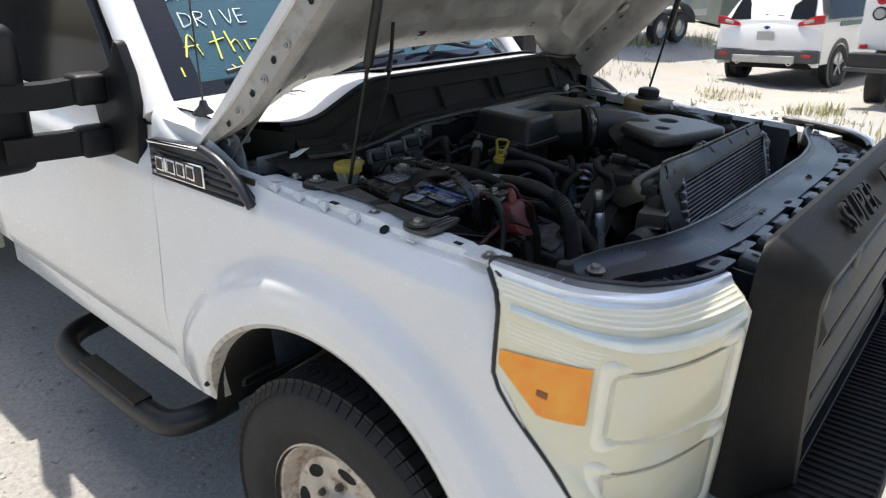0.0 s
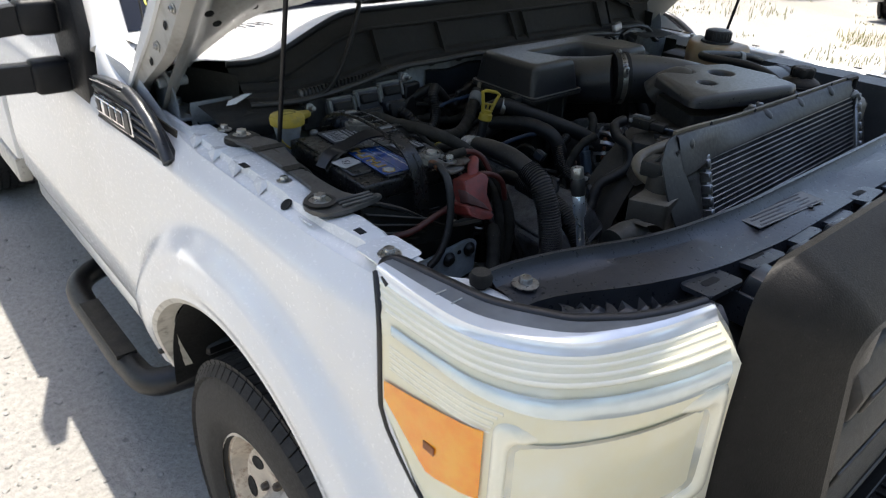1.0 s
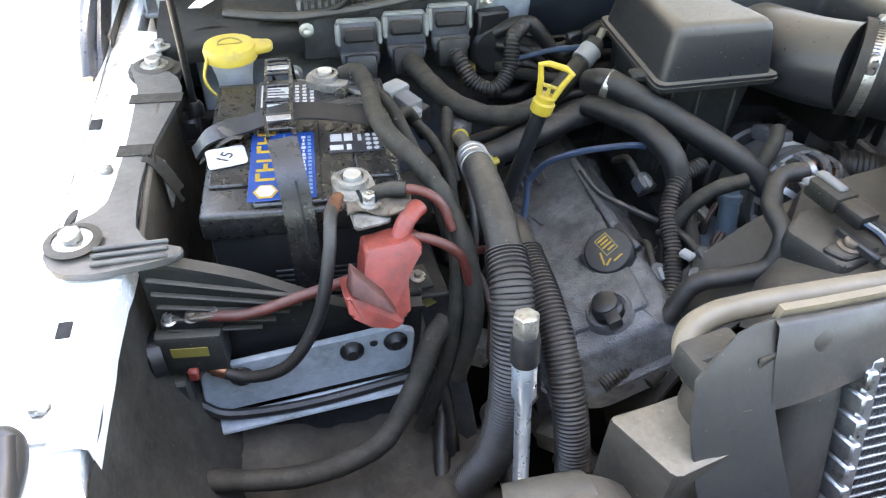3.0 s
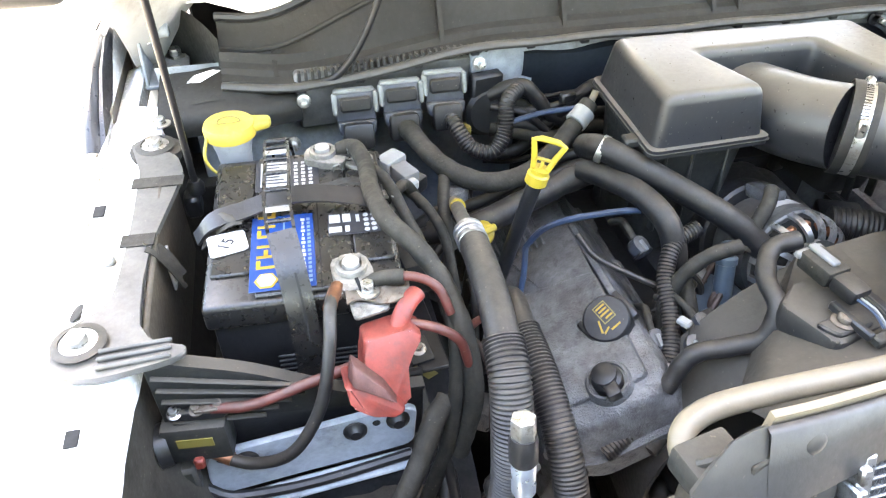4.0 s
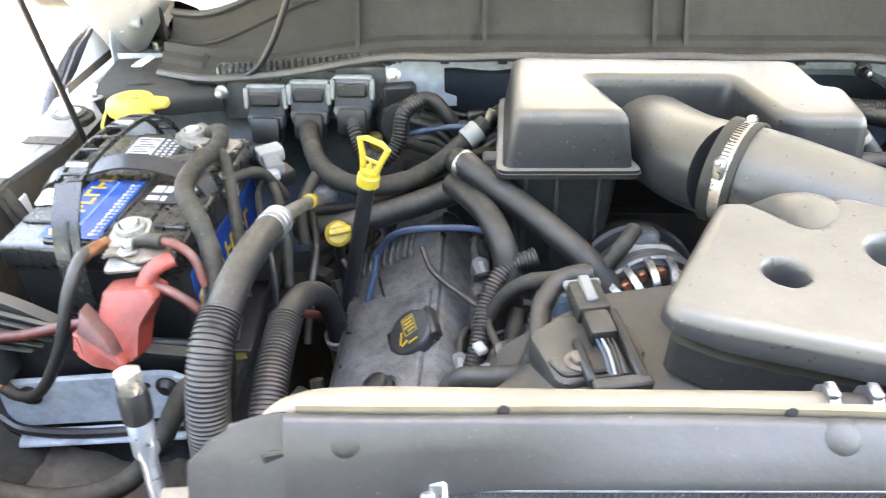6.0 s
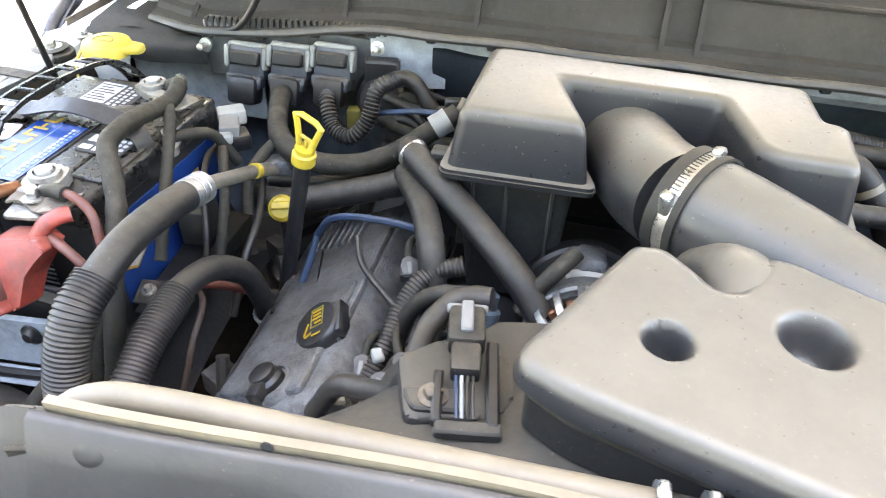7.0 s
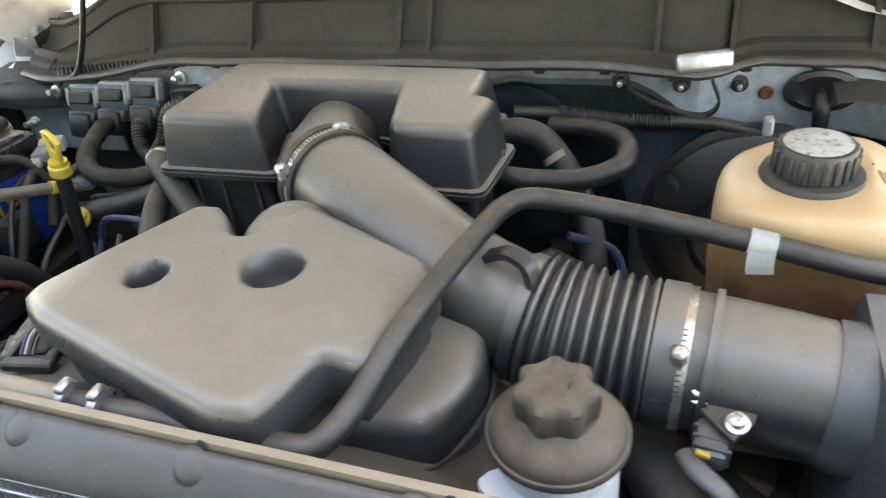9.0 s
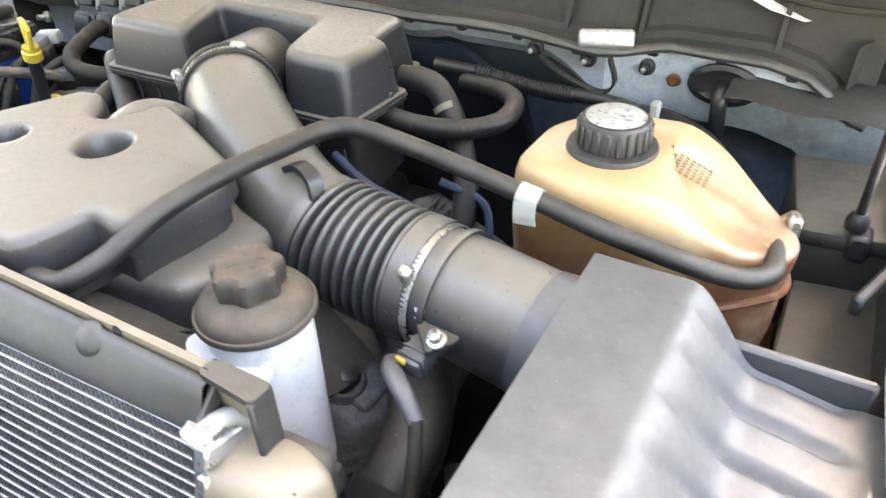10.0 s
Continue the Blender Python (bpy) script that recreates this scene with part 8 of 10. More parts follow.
# red boot, fuse block, cables
REDDUSTY = surface("dirty_red_plastic", (0.099, 0.027, 0.021), 0.65, vary=0.35, big=40, bump=0.2, dust=0.3)
boot = thing("terminal_boot", (-0.555, 0.32, 1.15), "faded red plastic terminal boot hanging off the cable", "terminal cover")
front = Matrix(((1, 0, 0, 0), (0, 0.32, -0.95, 0.342 - 0.32 * 1.247), (0, 0.46, 0.25, 1.228 - 0.46 * 1.247), (0, 0, 0, 1)))
shell = rounded([(-0.581, 1.238), (-0.585, 1.20), (-0.588, 1.160), (-0.582, 1.118), (-0.560, 1.106), (-0.543, 1.116), (-0.540, 1.170), (-0.532, 1.204), (-0.523, 1.228), (-0.534, 1.247), (-0.548, 1.243)], 0.006, 3)
part("boot_shell", prism(shell, 0, 0.030, front, 0.004, 3, 0.004), RED, boot, angle=40)
pocket = rounded([(-0.604, 1.176), (-0.603, 1.140), (-0.584, 1.117), (-0.560, 1.105), (-0.548, 1.116), (-0.556, 1.138), (-0.578, 1.166)], 0.006, 3)
part("boot_pocket", prism(pocket, 0.004, 0.042, front, 0.004, 3, 0.003), RED, boot, "lower pocket of the boot", angle=40)
part("boot_flap", prism([(-0.595, 1.218), (-0.600, 1.176), (-0.556, 1.132), (-0.566, 1.166)], 0.026, 0.046, front, 0.003, 2, 0.004), REDDUSTY, boot, "dirt-darkened open flap")
part("boot_neck", tube([(-0.547, 0.322, 1.222), (-0.539, 0.332, 1.236), (-0.530, 0.342, 1.241), (-0.522, 0.350, 1.241)], 0.0095, 14, 8, 0.8), RED, boot)
fuse = thing("fuse_link_block", (-0.745, 0.32, 1.1), "dark fuse link block with copper studs", "fuse block")
part("fuse_body", box((0.062, 0.030, 0.052), at((-0.748, 0.318, 1.102), rz=-6), 0.004, 2), PLASTIC, fuse)
part("fuse_head", box((0.056, 0.024, 0.014), at((-0.742, 0.322, 1.156), rz=-6), 0.003, 1), BLACK, fuse)
for k in range(3):
    part("fuse_stud", bolt(at((-0.762 + 0.020 * k, 0.314, 1.168), rx=10), 0.005, 0.007, 0.007), RUSTY if k else STEEL, fuse)
part("fuse_print", box((0.034, 0.001, 0.012), at((-0.750, 0.3025, 1.128), rz=-6), 0, 1), AMBERDULL, fuse)
part("fuse_side", lathe([(0.022, 0), (0.022, 0.012), (0.016, 0.014), (0, 0.014)], facing((-0.778, 0.315, 1.125), (-1, -0.3, 0)), 16), BLACK, fuse)
part("red_key", box((0.010, 0.008, 0.014), at((-0.752, 0.300, 1.098), rz=-6), 0.002, 1), RED, fuse)
part("fuse_leg", box((0.030, 0.02, 0.09), at((-0.775, 0.312, 1.0)), 0.004, 1), PLASTIC, fuse)
cab = thing("battery_cables", (-0.6, 0.33, 1.15), "red and black battery cables with taped ends", "cable")
part("black_cable", tube([(-0.600, 0.368, 1.243), (-0.606, 0.338, 1.250), (-0.612, 0.308, 1.228), (-0.628, 0.286, 1.175), (-0.660, 0.278, 1.125), (-0.700, 0.292, 1.098), (-0.735, 0.308, 1.098)], 0.0062, 12), LOOM, cab)
part("copper_end", tube([(-0.596, 0.372, 1.244), (-0.603, 0.350, 1.249), (-0.607, 0.338, 1.248)], 0.0068, 10), COPPER, cab)
part("copper_end", tube([(-0.722, 0.302, 1.098), (-0.74, 0.312, 1.103)], 0.0075, 10), COPPER, cab)
part("red_cable", tube([(-0.585, 0.318, 1.190), (-0.640, 0.312, 1.180), (-0.690, 0.306, 1.172), (-0.728, 0.312, 1.170)], 0.0055, 12), REDWIRE, cab)
part("cable_lug", box((0.022, 0.012, 0.004), at((-0.732, 0.312, 1.171)), 0.001, 1), RUSTY, cab)
part("red_cable", tube([(-0.570, 0.372, 1.240), (-0.548, 0.366, 1.252), (-0.520, 0.360, 1.252), (-0.500, 0.352, 1.240), (-0.490, 0.340, 1.215)], 0.0048, 12), REDWIRE, cab)
part("taped_cable", wrapped([(-0.572, 0.372, 1.238), (-0.552, 0.367, 1.251), (-0.532, 0.362, 1.2535)], 0.0078), TAPEWRAP, cab)
part("red_cable", tube([(-0.540, 0.330, 1.225), (-0.510, 0.318, 1.222), (-0.488, 0.312, 1.205), (-0.478, 0.310, 1.17)], 0.0050, 12), REDWIRE, cab)

part("ground_cable", wrapped([(-0.566, 0.612, 1.245), (-0.548, 0.602, 1.253), (-0.540, 0.560, 1.252), (-0.543, 0.50, 1.262), (-0.536, 0.442, 1.265), (-0.508, 0.402, 1.248), (-0.490, 0.370, 1.226), (-0.478, 0.330, 1.192), (-0.474, 0.300, 1.13), (-0.49, 0.29, 1.05)], 0.0105, 16), TAPEWRAP, cab)
part("split_cable", wrapped([(-0.54, 0.56, 1.25), (-0.522, 0.535, 1.248), (-0.505, 0.49, 1.222), (-0.488, 0.44, 1.19), (-0.478, 0.40, 1.15)], 0.007), TAPEWRAP, cab)
part("low_harness", wrapped([(-0.80, 0.245, 1.02), (-0.74, 0.232, 1.02), (-0.66, 0.225, 1.015), (-0.585, 0.235, 1.03), (-0.545, 0.262, 1.07), (-0.52, 0.29, 1.11), (-0.50, 0.31, 1.12)], 0.0115, 14), TAPEWRAP, cab)
part("grey_tail", tube([(-0.51, 0.30, 1.08), (-0.505, 0.285, 1.04), (-0.50, 0.27, 1.0), (-0.50, 0.26, 0.95)], 0.006, 10), HOSE, cab)
part("loom_branch", wrapped([(-0.490, 0.372, 1.222), (-0.486, 0.335, 1.19), (-0.492, 0.305, 1.13), (-0.505, 0.29, 1.06), (-0.53, 0.28, 0.98)], 0.0085, 14), TAPEWRAP, cab)

plate = thing("front_cross_bracket", (-0.64, 0.31, 1.0), "pale blue-grey painted cross bracket with black plugs", "bracket")
part("bracket_face", prism(rounded([(-0.758, 1.012), (-0.535, 1.040), (-0.530, 1.104), (-0.555, 1.108), (-0.752, 1.086)], 0.012, 3), 0, 0.008, Matrix(((1, 0, 0, 0), (0, 0, 1, 0.318), (0, 1, 0, 0), (0, 0, 0, 1))), 0.002, 1), PLATEPAINT, plate)
part("bracket_shelf", box((0.215, 0.022, 0.005), at((-0.645, 0.308, 1.016), ry=-7, rx=20), 0.002, 1), PLATEPAINT, plate)
part("bracket_edge", tube([(-0.76, 0.312, 1.040), (-0.73, 0.306, 1.024), (-0.65, 0.304, 1.024), (-0.54, 0.306, 1.040)], 0.006, 8), BLACK, plate)
for x, z in ((-0.712, 1.072), (-0.598, 1.086), (-0.552, 1.092)):
    part("black_plug", lathe([(0, 0.008), (0.006, 0.008), (0.009, 0.004), (0.0125, 0.002), (0.013, 0)], facing((x, 0.316, z), (0, -1, 0.1)), 16), BLACK, plate)
part("tiny_hole", lathe([(0, 0.001), (0.004, 0.001), (0.0045, 0)], facing((-0.575, 0.316, 1.093), (0, -1, 0)), 10), VOIDSHADE, plate)

apron = thing("splash_apron", (-0.63, 0.17, 0.97), "dusty brown-black plastic splash apron below the bracket", "panel")
part("apron_sheet", grid_sheet([[(-0.80 + 0.34 * i / 24, 0.02 + 0.30 * j / 16, 0.985 - 0.05 * (i / 24) + 0.010 * math.sin(0.65 * i) * math.cos(0.55 * j) + 0.004 * math.sin(1.9 * i + 1.3 * j)) for i in range(25)] for j in range(17)]), APRON, apron)
part("apron_fold", tube([(-0.79, 0.20, 0.992), (-0.70, 0.19, 0.985), (-0.60, 0.195, 0.968), (-0.50, 0.19, 0.955)], 0.006, 8), APRON, apron)
for x, y in ((-0.755, 0.135), (-0.63, 0.120), (-0.54, 0.15)):
    part("apron_clip", lathe([(0.011, 0), (0.010, 0.004), (0.004, 0.006), (0, 0.006)], at((x, y, 0.995 - 0.147 * (x + 0.80))), 14), BLACK, apron)

# washer filler
wash = thing("washer_filler", (-0.685, 0.67, 1.1), "milky washer fluid filler neck with a yellow flip cap", "washer bottle")
wm = at((-0.695, 0.676, 1.140)) @ Matrix.Diagonal((0.82, 0.82, 1.0, 1))
part("neck", lathe([(0.022, 0.0), (0.023, 0.05), (0.027, 0.085), (0.033, 0.105), (0.034, 0.112), (0, 0.112)], wm, 28), MILK, wash)
part("flip_cap", lathe([(0.034, 0.106), (0.039, 0.108), (0.040, 0.118), (0.037, 0.124), (0.025, 0.128), (0, 0.129)], wm, 36), PALEYELLOW, wash, "yellow flip cap")
part("cap_tab", prism(rounded([(0.020, -0.022), (0.062, -0.012), (0.064, 0.008), (0.020, 0.022)], 0.008, 3), 0.112, 0.122, wm @ pose(0, 0, 0, 0, 0, 8), 0.002, 1), PALEYELLOW, wash)
part("cap_mark", tube([(-0.708, 0.666, 1.2685), (-0.706, 0.676, 1.2690), (-0.695, 0.682, 1.2692), (-0.684, 0.677, 1.2690), (-0.681, 0.668, 1.2685), (-0.708, 0.666, 1.2685)], 0.0009, 6, 4), AMBERDULL, wash)
part("cap_strap", tube([(-0.722, 0.660, 1.256), (-0.728, 0.645, 1.235), (-0.715, 0.636, 1.216), (-0.690, 0.635, 1.205), (-0.672, 0.642, 1.205)], 0.002, 8), PALEYELLOW, wash)

# ECM with three plugs
ecm = thing("engine_control_module", (-0.465, 0.78, 1.2), "finned alloy engine control module with three grey plugs", "control unit")
part("module_case", box((0.285, 0.022, 0.085), at((-0.465, 0.790, 1.185), rz=2), 0.004, 1), ALUDULL, ecm)
for k in range(30):
    part("module_fin", box((0.0045, 0.010, 0.016), at((-0.600 + 0.0092 * k, 0.778, 1.257 + 0.0007 * k), rz=2), 0.001, 1), SHROUD, ecm)
for i, (x, y, z) in enumerate(((-0.529, 0.752, 1.225), (-0.464, 0.752, 1.232), (-0.401, 0.756, 1.238))):
    m = at((x, y, z), rx=-18)
    part("plug_shell", box((0.056, 0.030, 0.044), m @ pose(0, 0.004, -0.022), 0.005, 2), PLUGGREY, ecm, "blue-grey connector plug")
    part("plug_brow", box((0.058, 0.016, 0.008), m @ pose(0, -0.002, 0.019), 0.003, 1), BAILGREY, ecm)
    for sx in (-1, 1):
        part("plug_cheek", box((0.007, 0.014, 0.030), m @ pose(sx * 0.0285, -0.008, -0.008), 0.002, 1), BAILGREY, ecm)
    part("plug_skirt", box((0.050, 0.022, 0.020), m @ pose(0, -0.010, -0.036), 0.003, 1, (1.1, 1.0)), PLUGGREY, ecm)
    part("plug_face", box((0.044, 0.010, 0.020), m @ pose(0, -0.014, -0.004), 0.003, 1), HOSE, ecm)
    part("plug_boot", box((0.044, 0.034, 0.040), m @ pose(0, -0.012, -0.058), 0.008, 2), BLACK if i == 0 else HOSE, ecm)
for x, y, z in ((-0.598, 0.749, 1.237), (-0.343, 0.762, 1.260), (-0.62, 0.70, 1.20)):
    part("module_stud", lathe([(0.010, 0), (0.010, 0.006), (0.005, 0.007), (0.005, 0.022), (0, 0.023)], facing((x, y + 0.015, z), (0, -1, 0.2)), 12), STEEL, ecm)
part("side_bracket", box((0.05, 0.02, 0.06), at((-0.335, 0.765, 1.19), rz=10), 0.004, 1), BLACK, ecm)
part("back_panel", box((0.22, 0.006, 0.14), at((-0.645, 0.803, 1.105)), 0.002, 1), GREYPAINT, ecm, "grey painted panel behind the module")
part("corner_flag", prism([(-0.355, 0.775), (-0.30, 0.79), (-0.25, 0.797), (-0.30, 0.80), (-0.355, 0.80)], 1.20, 1.28, None, 0.002, 1), GREYPAINT, ecm)

har = thing("engine_harness", (-0.35, 0.6, 1.15), "taped black engine wiring harness", "wiring")
part("trunk", wrapped([(-0.464, 0.735, 1.195), (-0.460, 0.700, 1.205), (-0.446, 0.655, 1.200), (-0.425, 0.615, 1.193), (-0.385, 0.590, 1.185), (-0.335, 0.600, 1.178), (-0.285, 0.625, 1.185), (-0.240, 0.655, 1.210), (-0.208, 0.678, 1.232)], 0.0135, 16), TAPEWRAP, har)
part("gold_tip", tube([(-0.208, 0.676, 1.232), (-0.200, 0.680, 1.250)], 0.005, 10), GOLD, har)
part("foil_wrap", wrapped([(-0.235, 0.658, 1.215), (-0.218, 0.668, 1.226)], 0.0155), TAPE, har)
part("loop", corrugated([(-0.401, 0.735, 1.205), (-0.395, 0.705, 1.205), (-0.378, 0.680, 1.182), (-0.350, 0.668, 1.178), (-0.330, 0.680, 1.20), (-0.322, 0.70, 1.235), (-0.30, 0.72, 1.245)], 0.011, 0.005, 0.0012, 14), LOOM, har)
part("branch", wrapped([(-0.43, 0.62, 1.19), (-0.44, 0.585, 1.18), (-0.445, 0.555, 1.165), (-0.44, 0.53, 1.13)], 0.008), TAPEWRAP, har)
part("low_loom", wrapped([(-0.46, 0.58, 1.12), (-0.40, 0.565, 1.135), (-0.32, 0.585, 1.15), (-0.25, 0.59, 1.175), (-0.215, 0.57, 1.20)], 0.017, 16), HOSE, har)
part("plug", box((0.036, 0.026, 0.020), at((-0.500, 0.632, 1.196), rz=35), 0.004, 2), TAPE, har, "grey square connector")
part("plug", box((0.030, 0.03, 0.022), at((-0.478, 0.600, 1.18), rz=40), 0.004, 2), HOSE, har)
part("stud", lathe([(0.010, 0), (0.010, 0.010), (0.004, 0.011), (0.004, 0.026), (0, 0.027)], at((-0.515, 0.512, 1.215)), 12), LEAD, har)
part("ribbed_branch", corrugated([(-0.150, 0.452, 1.175), (-0.185, 0.440, 1.165), (-0.206, 0.410, 1.14), (-0.214, 0.370, 1.115), (-0.232, 0.325, 1.085), (-0.275, 0.285, 1.055), (-0.33, 0.262, 1.03)], 0.0105, 0.0045, 0.0011, 14), LOOM, har)
part("outer_branch", wrapped([(-0.170, 0.420, 1.12), (-0.178, 0.380, 1.10), (-0.190, 0.335, 1.085), (-0.225, 0.290, 1.06), (-0.28, 0.255, 1.03)], 0.010, 12), TAPEWRAP, har)
part("white_clip", box((0.022, 0.026, 0.005), at((-0.258, 0.298, 1.078), rz=32, rx=20), 0.003, 1), PAPER, har, "square white plastic clip")
part("cylinder_wire", wrapped([(-0.105, 0.345, 1.235), (-0.135, 0.345, 1.228), (-0.155, 0.318, 1.215), (-0.160, 0.283, 1.205), (-0.172, 0.272, 1.175), (-0.20, 0.283, 1.155), (-0.235, 0.292, 1.14), (-0.26, 0.285, 1.10)], 0.0105, 14), HOSE, har)
part("brown_cable", tube([(-0.455, 0.40, 1.12), (-0.43, 0.43, 1.10), (-0.40, 0.455, 1.07), (-0.37, 0.47, 1.03)], 0.005, 10), REDWIRE, har)
part("cover_wire", wrapped([(-0.13, 0.394, 1.19), (-0.17, 0.396, 1.178), (-0.198, 0.398, 1.140), (-0.212, 0.388, 1.085), (-0.228, 0.355, 1.055), (-0.26, 0.30, 1.04)], 0.009), TAPEWRAP, har)
part("blue_wire", tube([(-0.345, 0.52, 1.125), (-0.325, 0.515, 1.155), (-0.292, 0.503, 1.175), (-0.238, 0.491, 1.186), (-0.21, 0.49, 1.183)], 0.0042, 8), BLUEWIRE, har)
part("blue_wire", tube([(-0.345, 0.52, 1.125), (-0.352, 0.50, 1.09), (-0.37, 0.47, 1.03), (-0.39, 0.45, 0.98)], 0.0042, 8), BLUEWIRE, har)
part("blue_wire", tube([(-0.33, 0.70, 1.20), (-0.27, 0.695, 1.215), (-0.22, 0.69, 1.22)], 0.004, 8), BLUEWIRE, har)
part("thin_wire", tube([(-0.285, 0.50, 1.15), (-0.27, 0.47, 1.135), (-0.235, 0.44, 1.125), (-0.21, 0.42, 1.12)], 0.004, 8), LOOM, har)
for x, y, z, rz in ((-0.215, 0.47, 1.135, 20), (-0.205, 0.33, 1.100, -15), (-0.19, 0.35, 1.112, 35), (-0.235, 0.36, 1.085, 5)):
    q = at((x, y, z), rz=rz, rx=25)
    shell = part("coil_plug", prism(rounded([(-0.009, -0.012), (0.009, -0.012), (0.010, 0.004), (0.006, 0.013), (-0.006, 0.013), (-0.010, 0.004)], 0.003, 3), 0, 0.017, q, 0.002, 2), PLUGGREY, har)
    part("plug_latch", box((0.006, 0.016, 0.003), q @ pose(0, -0.002, 0.017), 0.001, 1), GREYPRINT, shell)
    part("plug_collar", box((0.022, 0.004, 0.019), q @ pose(0, -0.009, -0.001), 0.0015, 1), BLACK, shell)
    part("plug_lead", wrapped([q @ Vector((0, 0.012, 0.009)), q @ Vector((0.002, 0.030, 0.010)), q @ Vector((0.010, 0.045, -0.002)), q @ Vector((0.012, 0.055, -0.025))], 0.0045), TAPEWRAP, shell)
part("yellow_clip", box((0.012, 0.016, 0.008), at((-0.213, 0.345, 1.128), rz=30), 0.002, 1), TAPE, har)
part("yellow_clip", box((0.018, 0.016, 0.006), at((-0.245, 0.305, 1.10), rz=30, ry=20), 0.002, 1), TAPE, har)
coil = lathe([(0.012, 0), (0.012, 0.055), (0.0135, 0.056), (0.0135, 0.064), (0.009, 0.066), (0.009, 0.082), (0.006, 0.084), (0, 0.084)], at((-0.121, 0.402, 1.085), rx=-20, ry=4), 18)
part("idler_bolt", coil, CASTBLUE, har, "blue-grey stud")
# cables and canister against the firewall
fire = thing("firewall_wiring", (-0.28, 0.78, 1.15), "black canister and loose cables against the firewall", "wiring")
part("canister", lathe([(0, 0.03), (0.030, 0.03), (0.036, 0.024), (0.038, 0.0), (0.044, -0.002), (0.044, -0.03), (0, -0.03)], facing((-0.335, 0.775, 1.188), (0.1, -1, 0.2)), 32), BLACK, fire, "round black canister")
part("canister_clip", box((0.020, 0.020, 0.030), at((-0.372, 0.745, 1.150), rz=10), 0.004, 2), AMBERDULL, fire)
rnd = random.Random(5)
for k in range(11):
    z0, z1 = rnd.uniform(1.09, 1.235), rnd.uniform(1.08, 1.23)
    y0 = rnd.uniform(0.725, 0.80)
    part("cable", wrapped([(-0.33, y0 + 0.02, z0), (-0.285, y0, z0 + rnd.uniform(-0.01, 0.02)), (-0.235, y0 - 0.01, 0.5 * (z0 + z1) + rnd.uniform(-0.02, 0.02)), (-0.175, y0, z1), (-0.11, y0 + 0.01, z1 - 0.02)], rnd.choice((0.004, 0.006, 0.008, 0.011)), 10), rnd.choice((TAPEWRAP, LOOM, HOSE)), fire)
part("cable_clip", box((0.026, 0.012, 0.016), at((-0.222, 0.722, 1.212), rz=15), 0.003, 1), BLACK, fire)
part("long_cable", wrapped([(-0.47, 0.60, 1.10), (-0.40, 0.60, 1.115), (-0.33, 0.62, 1.13), (-0.26, 0.625, 1.16), (-0.20, 0.61, 1.18)], 0.011, 12), LOOM, fire)
part("long_cable", wrapped([(-0.45, 0.62, 1.12), (-0.38, 0.615, 1.135), (-0.31, 0.635, 1.15), (-0.25, 0.64, 1.175), (-0.19, 0.62, 1.19)], 0.008, 12), LOOM, fire)
# accessories in front of the engine
acc = thing("accessory_bracket", (-0.13, 0.40, 1.05), "grey accessory bracket with pulleys and small leads", "bracket")
part("cast_arm", prism(rounded([(-0.175, 0.36), (-0.10, 0.35), (-0.075, 0.42), (-0.11, 0.47), (-0.17, 0.44)], 0.015, 3), 1.055, 1.085, None, 0.005, 2), CASTBLUE, acc)
part("pulley", lathe([(0.008, 0.012), (0.030, 0.012), (0.036, 0.010), (0.036, 0.004), (0.031, 0.0), (0.036, -0.004), (0.036, -0.012), (0, -0.012)], facing((-0.145, 0.345, 1.045), (0, -1, 0.1)), 28), SHROUD, acc)
part("side_cylinder", corrugated([(0.045, 0.452, 1.150), (0.075, 0.436, 1.152), (0.110, 0.420, 1.150)], 0.021, 0.006, 0.0016, 18), LOOM, acc)
for k in range(9):
    x, y = rnd.uniform(-0.20, -0.06), rnd.uniform(0.33, 0.47)
    if k % 3:
        part("small_lead", tube([(x, y, 1.05), (x + rnd.uniform(-0.02, 0.02), y + 0.015, 1.09), (x + rnd.uniform(-0.04, 0.04), y + rnd.uniform(-0.02, 0.03), 1.11), (x - 0.05, y - 0.02, 1.06)], rnd.choice((0.003, 0.0045, 0.006)), 8), rnd.choice((LOOM, TAPEWRAP, BROWNWIRE)), acc)
    else:
        part("small_plug", box((0.018, 0.026, 0.018), at((x, y, 1.085), rz=rnd.uniform(0, 90), rx=15), 0.003, 2), rnd.choice((BLACK, GREYPRINT, PLASTIC)), acc)
# relay, leads and tabs beside the battery
rel = thing("relay_bracket", (-0.497, 0.47, 1.1), "dark relay and terminals with brown leads beside the battery", "relay")
part("relay_body", box((0.034, 0.050, 0.050), at((-0.497, 0.512, 1.100), rz=8), 0.004, 2), PLASTIC, rel)
part("relay_plate", box((0.036, 0.150, 0.005), at((-0.502, 0.455, 1.080), rz=4), 0.0015, 1), BLACK, rel)
part("relay_tab", box((0.028, 0.034, 0.004), at((-0.511, 0.407, 1.088), rz=10, rx=10), 0.001, 1), PLASTIC, rel)
part("tab_bolt", bolt(at((-0.511, 0.407, 1.092), rx=10), 0.005, 0.006, 0.009), STEEL, rel)
part("paper_tag", box((0.018, 0.026, 0.001), at((-0.505, 0.398, 1.062), rz=35, ry=15), 0.0003, 1), AMBERDULL, rel)
part("stud_ring", lathe([(0.006, 0), (0.014, 0), (0.015, 0.004), (0.006, 0.005)], at((-0.524, 0.526, 1.219), rx=12), 18), LEAD, rel)
part("stud", bolt(at((-0.524, 0.526, 1.223), rx=12), 0.0055, 0.014, 0.008), STEEL, rel)
part("white_plug", box((0.024, 0.034, 0.020), at((-0.487, 0.601, 1.195), rz=25), 0.003, 2), GREYPRINT, rel)
